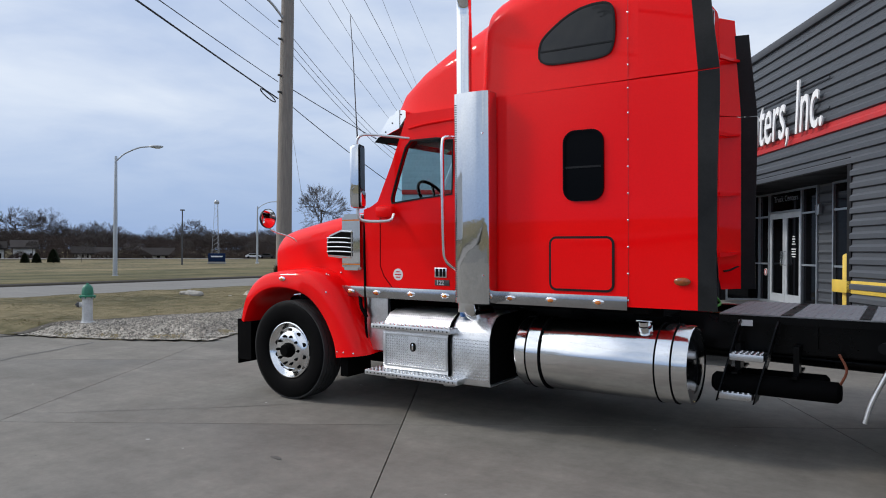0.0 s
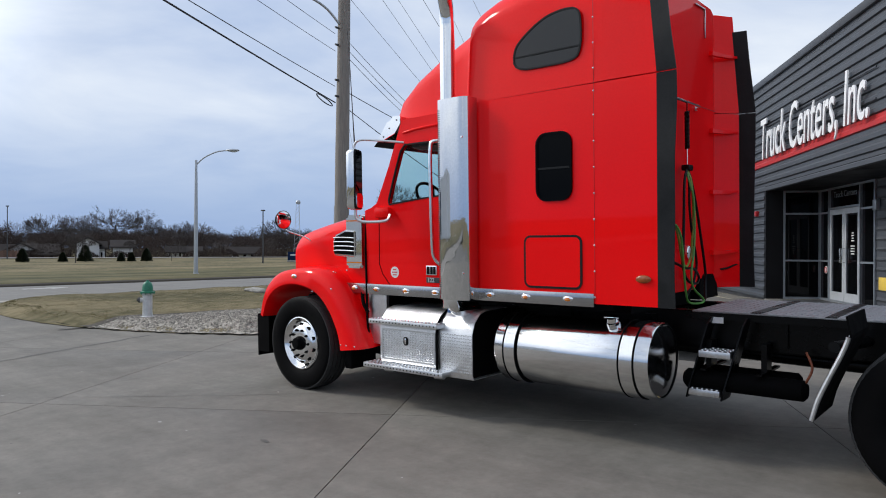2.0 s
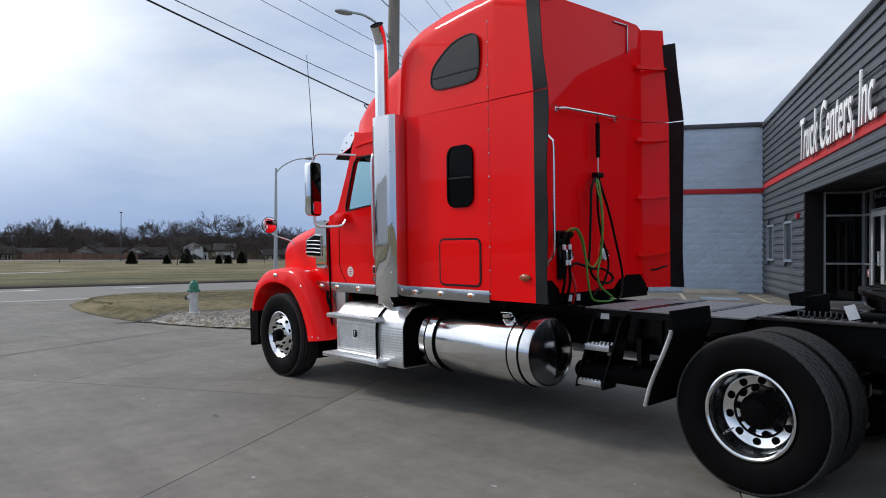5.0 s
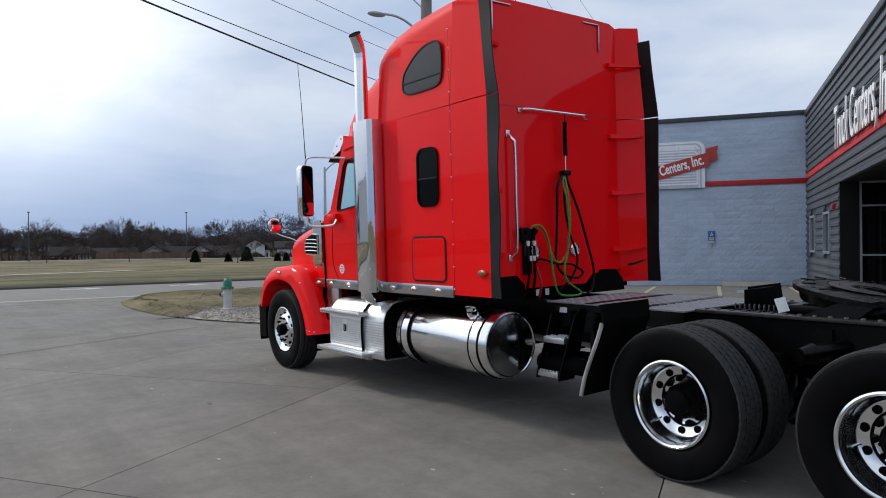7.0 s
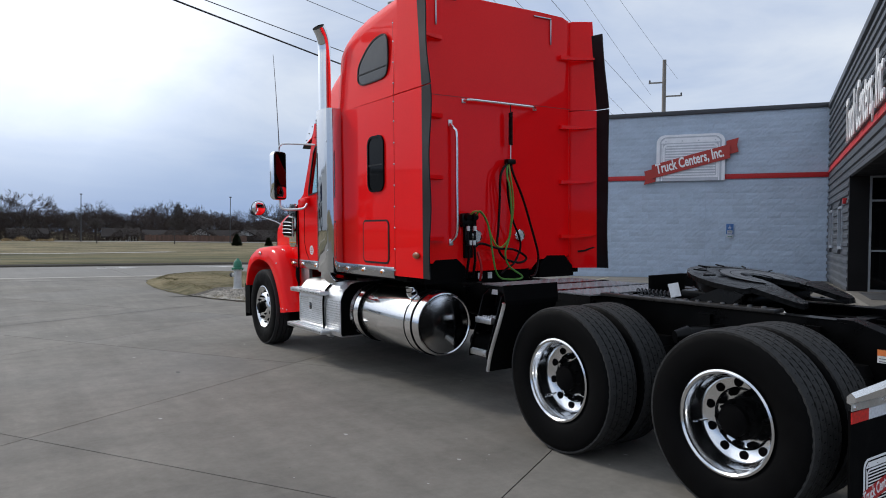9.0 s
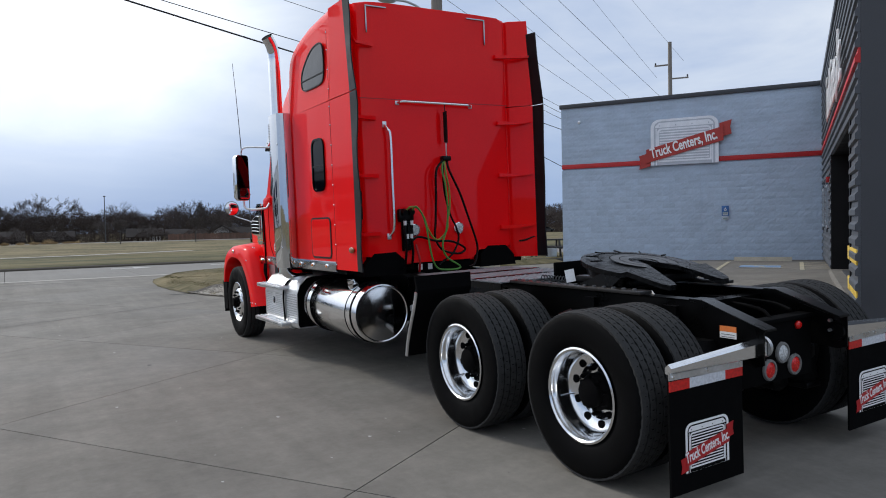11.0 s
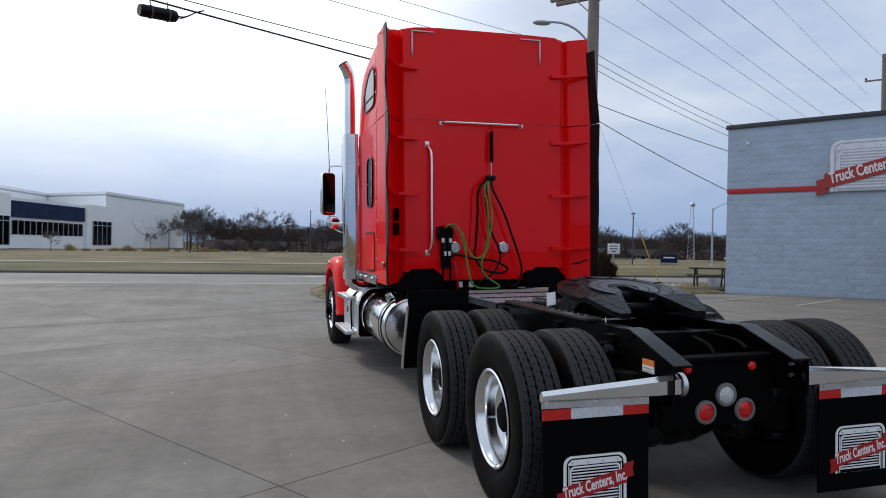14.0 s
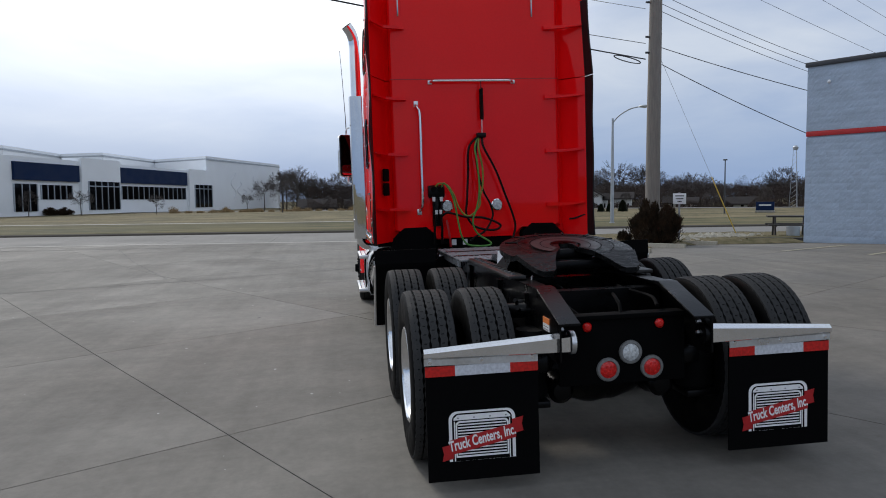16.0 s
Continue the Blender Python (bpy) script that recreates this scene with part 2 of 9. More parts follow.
STORE_GLASS = mat("dark shop glass", (0.003, 0.0033, 0.004), 0.03, vary=0.2, scale=1.0, spec=0.16)
DOOR_FRAME = mat("pale anodised door", (0.62, 0.65, 0.68), 0.42, 0.4, vary=0.08, scale=6.0)
STORE_FRAME = mat("anodised frame", (0.42, 0.46, 0.50), 0.38, 0.7, vary=0.08, scale=6.0)
CONCRETE = mat("yard concrete", (0.180, 0.167, 0.146), 0.82, vary=0.22, scale=0.35, fine=7.0, bump=0.18, bump_scale=70.0, spec=0.3, spread=0.22, random_hue=0.035)
JOINT = mat("dark joint filler", (0.112, 0.107, 0.098), 0.9, vary=0.3, scale=8.0, bump=0.3, bump_scale=40.0)
PALE_KERB = mat("pale kerb stone", (0.46, 0.42, 0.335), 0.85, vary=0.2, scale=3.0, fine=30, bump=0.3, bump_scale=40.0)
KERB = mat("kerb concrete", (0.34, 0.32, 0.285), 0.85, vary=0.18, scale=2.0, fine=30, bump=0.2, bump_scale=60.0)
ASPHALT = mat("street concrete", (0.178, 0.168, 0.152), 0.85, vary=0.12, scale=0.4, fine=8.0, bump=0.15, bump_scale=50.0)
ROAD_PAINT = mat("worn road paint", (0.52, 0.52, 0.50), 0.7, vary=0.35, scale=5.0, fine=50)
YELLOW_LINE = mat("worn pale line paint", (0.42, 0.38, 0.27), 0.75, vary=0.3, scale=4.0, fine=40)
BLUE_LINE = mat("worn blue paint", (0.16, 0.26, 0.42), 0.75, vary=0.3, scale=4.0, fine=40)
GRASS = mat("winter lawn", (0.118, 0.108, 0.050), 0.95, vary=0.34, scale=0.22, fine=3.5, bump=0.7, bump_scale=24.0, tint=(0.232, 0.190, 0.112), spread=0.11, spec=0.1)
VERGE = mat("greener mown verge", (0.080, 0.084, 0.035), 0.95, vary=0.36, scale=0.45, fine=3.5, bump=0.7, bump_scale=24.0, tint=(0.182, 0.155, 0.085), spread=0.12, spec=0.1, stretch=(1, 0.22, 1))
BLADE = mat("winter grass blades", (0.125, 0.118, 0.050), 0.9, vary=0.3, scale=0.5, fine=6.0, tint=(0.210, 0.168, 0.090), spread=0.09, spec=0.1)
SOIL = mat("damp soil edge", (0.06, 0.05, 0.038), 0.95, vary=0.35, scale=8.0, bump=0.6, bump_scale=40.0)
GRAVEL = mat("pale gravel", (0.33, 0.30, 0.255), 0.85, vary=0.45, scale=12.0, fine=60, spec=0.3)
YELLOW = mat("yellow safety paint", (0.72, 0.50, 0.07), 0.5, vary=0.12, scale=5.0, bump=0.05, bump_scale=40)
HYD_GREEN = mat("green hydrant paint", (0.02, 0.17, 0.10), 0.45, vary=0.2, scale=14.0)
HYD_WHITE = mat("weathered white hydrant paint", (0.46, 0.47, 0.47), 0.6, vary=0.2, scale=9.0, fine=50)
POLE_WOOD = mat("weathered pole wood", (0.23, 0.205, 0.18), 0.9, vary=0.25, scale=6.0, fine=50, bump=0.3, bump_scale=18.0, stretch=(6, 6, 0.4))
GALV = mat("galvanised steel", (0.42, 0.44, 0.46), 0.45, 0.6, vary=0.12, scale=5.0)
WIRE = mat("black cable", (0.02, 0.02, 0.022), 0.6, vary=0.1)
BARK = mat("bare winter bark", (0.080, 0.071, 0.065), 0.95, vary=0.3, scale=0.5, fine=8.0, spec=0.1)
THICKET = mat("dark winter brush", (0.070, 0.054, 0.048), 0.95, vary=0.4, scale=0.12, fine=1.5, spec=0.05)
EMBLEM = mat("faint grey wall paint", (0.70, 0.72, 0.745), 0.8, vary=0.05, scale=0.5)
HOLE_VIEW = mat("pale ground through hole", (0.52, 0.54, 0.56), 0.8, vary=0.06, scale=0.5)
HOUSE_WHITE = mat("white house siding", (0.60, 0.60, 0.59), 0.8, vary=0.06, scale=0.3)
HOUSE_TAN = mat("tan brick siding", (0.20, 0.14, 0.105), 0.85, vary=0.15, scale=0.4)
FENCE = mat("weathered brown boards", (0.13, 0.075, 0.055), 0.9, vary=0.25, scale=3.0, fine=20, random_hue=0.2)
TWIG = mat("bare twigs", (0.118, 0.104, 0.098), 0.95, vary=0.3, scale=0.15, fine=2.0, spec=0.05)
CONIFER = mat("dark conifer needles", (0.028, 0.038, 0.020), 0.9, vary=0.4, scale=3.0, fine=30, spec=0.15)
SHRUB = mat("dull evergreen shrub", (0.022, 0.020, 0.012), 0.9, vary=0.5, scale=4.0, fine=30, tint=(0.062, 0.036, 0.020), spec=0.15)
WHITE_WALL = mat("white painted wall", (0.84, 0.86, 0.88), 0.7, vary=0.04, scale=0.3)
NAVY = mat("navy panel", (0.005, 0.018, 0.062), 0.6, vary=0.1, scale=0.6, spec=0.15)
HOUSE_WALL = mat("pale house siding", (0.50, 0.49, 0.46), 0.8, vary=0.12, scale=0.3, random_hue=0.25)
HOUSE_ROOF = mat("grey shingle roof", (0.046, 0.041, 0.039), 0.95, vary=0.2, scale=0.8, random_hue=0.3, spec=0.05)
REED = mat("dry reeds", (0.30, 0.215, 0.115), 0.95, vary=0.3, scale=2.0, fine=20.0, spec=0.1)
TABLE_WOOD = mat("weathered dark timber", (0.045, 0.040, 0.037), 0.85, vary=0.3, scale=4.0, fine=40, stretch=(1, 8, 8))
CAR_WHITE = mat("white car paint", (0.62, 0.63, 0.64), 0.3, vary=0.05, coat=0.5)
CAR_DARK = mat("dark car paint", (0.02, 0.021, 0.024), 0.3, vary=0.05, coat=0.5)
BULB = mat("lamp lens", (0.55, 0.55, 0.52), 0.25, vary=0.1)


def stained(m, amount=0.16):
    """Lays soft blotches and drawn-out streaks over a paving colour."""
    n, l = m.node_tree.nodes, m.node_tree.links
    b = n["Principled BSDF"]
    src = b.inputs["Base Color"].links[0].from_socket
    co = n.new("ShaderNodeTexCoord")
    fac = None
    for scale, stretch, rot, k in ((0.8, (1, 1, 1), 0.0, 1.0), (1.0, (0.16, 2.6, 1), 0.55, 0.7), (1.0, (2.2, 0.2, 1), 0.5, 0.5), (22.0, (1, 1, 1), 0.0, 0.45)):
        mp = n.new("ShaderNodeMapping")
        mp.inputs["Scale"].default_value, mp.inputs["Rotation"].default_value = stretch, (0, 0, rot)
        t = n.new("ShaderNodeTexNoise")
        t.inputs["Scale"].default_value, t.inputs["Detail"].default_value, t.inputs["Roughness"].default_value = scale, 7, 0.62
        mr = n.new("ShaderNodeMapRange")
        mr.inputs["From Min"].default_value, mr.inputs["From Max"].default_value = 0.32, 0.68
        mr.inputs["To Min"].default_value, mr.inputs["To Max"].default_value = 1 - amount * k, 1 + amount * k * 0.8
        l.new(co.outputs["Object"], mp.inputs[0]); l.new(mp.outputs[0], t.inputs["Vector"]); l.new(t.outputs["Fac"], mr.inputs["Value"])
        if fac is None:
            fac = mr
        else:
            mu = n.new("ShaderNodeMath"); mu.operation = "MULTIPLY"
            l.new(fac.outputs[0], mu.inputs[0]); l.new(mr.outputs[0], mu.inputs[1])
            fac = mu
    mx = n.new("ShaderNodeVectorMath"); mx.operation = "SCALE"
    l.new(src, mx.inputs[0]); l.new(fac.outputs[0], mx.inputs["Scale"]); l.new(mx.outputs[0], b.inputs["Base Color"])


def mixed(m, lo, hi):
    """Gives each loose piece of a joined heap its own tone."""
    n, l = m.node_tree.nodes, m.node_tree.links
    b = n["Principled BSDF"]
    src = b.inputs["Base Color"].links[0].from_socket
    g = n.new("ShaderNodeNewGeometry")
    mr = n.new("ShaderNodeMapRange")
    mr.inputs["To Min"].default_value, mr.inputs["To Max"].default_value = lo, hi
    sc = n.new("ShaderNodeVectorMath"); sc.operation = "SCALE"
    l.new(g.outputs["Random Per Island"], mr.inputs["Value"])
    l.new(src, sc.inputs[0]); l.new(mr.outputs[0], sc.inputs["Scale"]); l.new(sc.outputs[0], b.inputs["Base Color"])


mixed(GRAVEL, 0.35, 1.45)
stained(CONCRETE)
stained(ASPHALT, 0.10)


# ---- mesh helpers ----
def part(name, bm, material, parent=None, label="", smooth=True, angle=35):
    """Links a bmesh as one mesh object under a thing or part."""
    bmesh.ops.recalc_face_normals(bm, faces=bm.faces)
    me = bpy.data.meshes.new(name)
    bm.to_mesh(me)
    bm.free()
    if smooth:
        me.polygons.foreach_set("use_smooth", [True] * len(me.polygons))
        me.set_sharp_from_angle(angle=radians(angle))
    mats = material if isinstance(material, (list, tuple)) else [material]
    for m in mats:
        me.materials.append(m)
    ob = new(name, me)
    ob.parent = parent
    if label:
        ob["label"] = label
    return ob


def thing(name, label, category, m=None, group="", kind=""):
    """An empty at a thing's base that carries its parts."""
    ob = new(name)
    ob.matrix_world = m or Matrix()
    return tagged(ob, label, category, group, kind)


def box(bm, x0, x1, y0, y1, z0, z1, bevel=0.0, m=None):
    vs = [bm.verts.new((x, y, z)) for x in (x0, x1) for y in (y0, y1) for z in (z0, z1)]
    q = [(0, 1, 3, 2), (4, 6, 7, 5), (0, 4, 5, 1), (2, 3, 7, 6), (0, 2, 6, 4), (1, 5, 7, 3)]
    fs = [bm.faces.new([vs[i] for i in f]) for f in q]
    if bevel:
        es = list({e for f in fs for e in f.edges})
        r = bmesh.ops.bevel(bm, geom=es, offset=bevel, segments=2, profile=0.5, affect="EDGES")
        vs = [v for v in r["verts"]] + [v for v in vs if v.is_valid]
        vs = list(set(vs))
    if m is not None:
        for v in vs:
            v.co = m @ v.co
    return bm


def cyl(bm, p0, p1, r0, r1=None, seg=20, caps=True):
    p0, p1 = Vector(p0), Vector(p1)
    r1 = r0 if r1 is None else r1
    ax = (p1 - p0).normalized()
    u = ax.orthogonal().normalized()
    w = ax.cross(u)
    rings = []
    for p, r in ((p0, r0), (p1, r1)):
        rings.append([bm.verts.new(p + (u * math.cos(2 * math.pi * i / seg) + w * math.sin(2 * math.pi * i / seg)) * r) for i in range(seg)])
    for i in range(seg):
        j = (i + 1) % seg
        bm.faces.new((rings[0][i], rings[0][j], rings[1][j], rings[1][i]))
    if caps:
        bm.faces.new(rings[0][::-1])
        bm.faces.new(rings[1])
    return bm


def tube(bm, pts, r, seg=8, caps=True):
    """A round bar along a line of points; r may be a list."""
    pts = [Vector(p) for p in pts]
    rs = r if isinstance(r, (list, tuple)) else [r] * len(pts)
    prev, rings = None, []
    for i, p in enumerate(pts):
        a = pts[max(0, i - 1)]
        b = pts[min(len(pts) - 1, i + 1)]
        d = (b - a).normalized()
        if prev is None:
            u = d.orthogonal().normalized()
        else:
            u = (prev - d * prev.dot(d))
            u = u.normalized() if u.length > 1e-6 else d.orthogonal().normalized()
        prev = u
        w = d.cross(u)
        rings.append([bm.verts.new(p + (u * math.cos(2 * math.pi * k / seg) + w * math.sin(2 * math.pi * k / seg)) * rs[i]) for k in range(seg)])
    for a, b in zip(rings, rings[1:]):
        for k in range(seg):
            j = (k + 1) % seg
            bm.faces.new((a[k], a[j], b[j], b[k]))
    if caps:
        bm.faces.new(rings[0][::-1])
        bm.faces.new(rings[-1])
    return bm


def curve_pts(ctrl, n=8):
    """Catmull-Rom through control points."""
    c = [Vector(p) for p in ctrl]
    c = [c[0] * 2 - c[1]] + c + [c[-1] * 2 - c[-2]]
    out = []
    for i in range(1, len(c) - 2):
        for k in range(n):
            t = k / n
            out.append(0.5 * ((2 * c[i]) + (c[i + 1] - c[i - 1]) * t + (2 * c[i - 1] - 5 * c[i] + 4 * c[i + 1] - c[i + 2]) * t * t + (3 * c[i] - c[i - 1] - 3 * c[i + 1] + c[i + 2]) * t ** 3))
    out.append(c[-2])
    return out


def lathe(bm, prof, seg=48, axis="y", at=(0, 0, 0)):
    """Turns a profile of (radius, along) round an axis."""
    at = Vector(at)
    rings = []
    for r, h in prof:
        ring = []
        for k in range(seg):
            a = 2 * math.pi * k / seg
            c, s = r * math.cos(a), r * math.sin(a)
            v = {"y": (c, h, s), "z": (c, s, h), "x": (h, c, s)}[axis]
            ring.append(bm.verts.new(at + Vector(v)))
        rings.append(ring)
    for a, b in zip(rings, rings[1:]):
        for k in range(seg):
            j = (k + 1) % seg
            bm.faces.new((a[k], a[j], b[j], b[k]))
    bmesh.ops.remove_doubles(bm, verts=[v for v in bm.verts], dist=1e-5)
    return bm


def prism(bm, poly, axis, a, b):
    """A flat outline of (u, v) pairs, run from a to b along an axis."""
    def place(u, v, h):
        return {"x": (h, u, v), "y": (u, h, v), "z": (u, v, h)}[axis]
    lo = [bm.verts.new(place(u, v, a)) for u, v in poly]
    hi = [bm.verts.new(place(u, v, b)) for u, v in poly]
    bm.faces.new(lo)
    bm.faces.new(hi[::-1])
    for i in range(len(poly)):
        j = (i + 1) % len(poly)
        bm.faces.new((lo[i], lo[j], hi[j], hi[i]))
    return bm


def loft(bm, rings, close=True, caps=True):
    """Skins rings of points of equal count."""
    vs = [[bm.verts.new(p) for p in ring] for ring in rings]
    n = len(vs[0])
    for a, b in zip(vs, vs[1:]):
        for k in range(n if close else n - 1):
            j = (k + 1) % n
            bm.faces.new((a[k], a[j], b[j], b[k]))
    if caps and close:
        bm.faces.new(vs[0][::-1])
        bm.faces.new(vs[-1])
    return bm


def rrect(u0, u1, v0, v1, r, n=5):
    """A rounded rectangle as (u, v) pairs, from the lower left, turning left."""
    out = []
    for cu, cv, a0 in ((u1 - r, v0 + r, -90), (u1 - r, v1 - r, 0), (u0 + r, v1 - r, 90), (u0 + r, v0 + r, 180)):
        for k in range(n + 1):
            a = radians(a0 + 90 * k / n)
            out.append((cu + r * math.cos(a), cv + r * math.sin(a)))
    return out


def shrink(poly, d):
    """Draws an outline in towards its middle by about d."""
    cu, cv = sum(p[0] for p in poly) / len(poly), sum(p[1] for p in poly) / len(poly)
    out = []
    for i, (u, v) in enumerate(poly):
        a, b = poly[i - 1], poly[(i + 1) % len(poly)]
        t = Vector((b[0] - a[0], b[1] - a[1])).normalized()
        nrm = Vector((-t.y, t.x))
        if nrm.dot(Vector((cu - u, cv - v))) < 0:
            nrm = -nrm
        out.append((u + nrm.x * d, v + nrm.y * d))
    return out


def ring_plate(bm, outer, inner, axis, a, b):
    """A plate with an opening: two outlines of equal count, run from a to b along an axis."""
    def place(u, v, h):
        return {"x": (h, u, v), "y": (u, h, v), "z": (u, v, h)}[axis]
    n = len(outer)
    V = [[bm.verts.new(place(u, v, h)) for u, v in poly] for h in (a, b) for poly in (outer, inner)]
    oa, ia, ob, ib = V
    for i in range(n):
        j = (i + 1) % n
        bm.faces.new((oa[i], oa[j], ia[j], ia[i]))
        bm.faces.new((ob[j], ob[i], ib[i], ib[j]))
        bm.faces.new((oa[j], oa[i], ob[i], ob[j]))
        bm.faces.new((ia[i], ia[j], ib[j], ib[i]))
    return bm


def B():
    return bmesh.new()


def text_mesh(name, body, size, depth, material, m, parent=None, label="", align="CENTER", shear=0.0, squeeze=1.0, bold=0.0, spacing=1.0):
    """Raised lettering in the built-in font, as a mesh."""
    cu = bpy.data.curves.new(name, "FONT")
    cu.body, cu.size, cu.extrude, cu.align_x, cu.align_y = body, size, depth, align, "BOTTOM_BASELINE"
    cu.shear, cu.offset, cu.space_character, cu.resolution_u = shear, bold, spacing, 3
    tmp = bpy.data.objects.new(name, cu)
    scene.collection.objects.link(tmp)
    bpy.context.view_layer.update()
    me = bpy.data.meshes.new_from_object(tmp.evaluated_get(bpy.context.evaluated_depsgraph_get()))
    bpy.data.objects.remove(tmp)
    me.transform(Matrix.Diagonal((squeeze, 1, 1, 1)))
    me.materials.clear()
    me.materials.append(material)
    ob = new(name, me)
    ob.parent = parent
    ob.matrix_local = m
    if label:
        ob["label"] = label
    return ob

# ---- the lie of the land ----
SLOPE = math.tan(radians(1.4))
ISLAND = [(-3.95, 0.95), (-4.2, 1.6), (-5.2, 3.6), (-6.8, 6.0), (-8.3, 8.0), (-8.9, 9.6), (-8.7, 11.2), (-8.9, 12.6), (-12.0, 17.0), (-15.2, 20.0),
          (-15.2, 9.0), (-15.15, 2.7), (-14.7, 1.1), (-13.9, 0.25), (-13.0, -0.15), (-11.9, -0.36), (-10.2, -0.50), (-8.8, -0.47), (-7.4, -0.30), (-6.2, 0.0), (-5.2, 0.36), (-4.4, 0.78)]


def zg(x, y):
    """Height of the yard: it falls towards the street and towards the truck's near side."""
    f = min(1.0, max(0.0, (x + 14.0) / 11.0))
    f = f * f * (3 - 2 * f)
    c = min(1.0, max(0.0, (x + 1.0) / 4.0))
    return SLOPE * min(8.2 + 7.3 * c * c * (3 - 2 * c), max(-16.0, y)) * f


def inside(x, y, poly):
    hit = False
    for (x0, y0), (x1, y1) in zip(poly, poly[1:] + poly[:1]):
        if (y0 > y) != (y1 > y) and x < (x1 - x0) * (y - y0) / (y1 - y0) + x0:
            hit = not hit
    return hit


def edge_distance(x, y, poly):
    p, best = Vector((x, y)), 1e9
    for a, b in zip(poly, poly[1:] + poly[:1]):
        a, b = Vector(a), Vector(b)
        t = max(0, min(1, (p - a).dot(b - a) / (b - a).length_squared))
        best = min(best, (p - (a + (b - a) * t)).length)
    return best


def island_z(x, y):
    d = edge_distance(x, y, ISLAND)
    k = min(1.0, d / 0.55)
    return zg(x, y) + 0.015 + 0.15 * k * k * (3 - 2 * k) + 0.035 * noise.noise((x * 0.8, y * 0.8, 0)) * k


def field_z(x, y):
    r = math.hypot(x - 8, y + 3)
    q = min(1.0, max(0.0, (r - 106) / 22.0)) * min(1.0, max(0.0, (y + 14) / 14.0)) * (1.0 if x < 0 else 0.0)
    return 0.13 + 0.10 * noise.noise((x * 0.03, y * 0.03, 5)) + 0.03 * noise.noise((x * 0.25, y * 0.25, 2)) - 2.3 * q * q * (3 - 2 * q)


STREET_FAR, STREET_NEAR = -23.0, -15.2


def build_ground():
    xs = [-2500, -1200, -600, -350, -260] + [-200 + 8 * i for i in range(10)] + [-120 + 4 * i for i in range(24)] + [-24.5, -23.9, -23.45, -23.3, -22, -15, -8, 0, 10, 25, 60, 150, 400, 1200, 2500]
    ys = [-2500, -1200, -600, -300, -180, -120] + [-90 + 5 * i for i in range(37)] + [110, 140, 200, 320, 600, 1200, 2500]
    bm = B()
    grid = []
    for x in xs:
        row = []
        for y in ys:
            z = field_z(x, y) * min(1.0, (STREET_FAR - 0.25 - x) / 3 + 0.75) if x < STREET_FAR - 0.2 else -0.75
            row.append(bm.verts.new((x, y, z)))
        grid.append(row)
    for a, b in zip(grid, grid[1:]):
        for k in range(len(ys) - 1):
            bm.faces.new((a[k], b[k], b[k + 1], a[k + 1]))
    ob = part("ground", bm, GRASS)
    ob.data.materials.append(VERGE)
    for f in ob.data.polygons:
        if -36.1 < f.center.x < -20:
            f.material_index = 1
    tagged(ob, "dormant winter lawn in patchy tan and dull green", "ground", kind="structure")


build_ground()


def strip(name, pts, w, z_of, material, label, category, lift=0.0, kind="structure", parent=None):
    """A flat band along a line of (x, y) points, a few millimetres thick."""
    bm = B()
    rows = []
    for i, p in enumerate(pts):
        a, b = Vector(pts[max(0, i - 1)]), Vector(pts[min(len(pts) - 1, i + 1)])
        d = (b - a).normalized()
        nrm = Vector((-d.y, d.x)) * (w[i] if isinstance(w, list) else w) * 0.5
        q = Vector(p)
        rows.append([(*(q + nrm), z_of(*(q + nrm)) + lift), (*(q - nrm), z_of(*(q - nrm)) + lift)])
    vs = [[bm.verts.new(p) for p in r] for r in rows]
    for a, b in zip(vs, vs[1:]):
        bm.faces.new((a[0], a[1], b[1], b[0]))
    ob = part(name, bm, material, parent)
    if kind:
        tagged(ob, label, category, kind=kind)
    return ob


def build_street():
    bm = B()
    ys = [-700, -300, -120, -60] + [-40 + 4 * i for i in range(24)] + [80, 140, 300, 700]
    for y0, y1 in zip(ys, ys[1:]):
        if y1 - y0 <= 4:
            y1 -= 0.015
        box(bm, STREET_FAR, STREET_NEAR, y0, y1, -0.30, 0.0)
    tagged(part("road", bm, ASPHALT, smooth=False), "pale concrete two-lane street slab", "road", kind="structure")
    bm = B()
    y = -300.0
    prof = [(STREET_FAR - 0.42, -0.3), (STREET_FAR - 0.42, 0.10), (STREET_FAR - 0.15, 0.10), (STREET_FAR - 0.05, 0.06), (STREET_FAR - 0.01, 0.0), (STREET_FAR - 0.01, -0.3)]
    prism(bm, prof, "y", -300, 300)
    tagged(part("kerb", bm, SOIL), "low dark soil and kerb edge along the lawn", "kerb", kind="structure")
    for x, y in ((-21.3, 0.4), (-21.2, 4.3)):
        bm = B()
        prism(bm, [(-0.10, -0.75), (0.10, -0.75), (0.10, 0.1), (0.38, 0.1), (0.0, 0.75), (-0.38, 0.1), (-0.10, 0.1)], "z", 0.0, 0.004)
        ob = part("lane_arrow", bm, ROAD_PAINT, smooth=False)
        ob.location = (x, y, 0)
        tagged(ob, "worn white arrow painted on the street", "road marking", "lane arrows", "structure")


build_street()

strip("gutter", [(STREET_NEAR - 0.25, -40 + 2 * i) for i in range(23)], 0.42, lambda x, y: 0.0, KERB, "pale concrete gutter strip along the street", "gutter", 0.006)

# yard slabs, laid out along the buildings
GU, GV = Vector((math.cos(radians(30.5)), math.sin(radians(30.5)))), Vector((-math.sin(radians(30.5)), math.cos(radians(30.5))))
BUILD = pose(-2.24, 17.07, 0, 0, 0, -58.0)


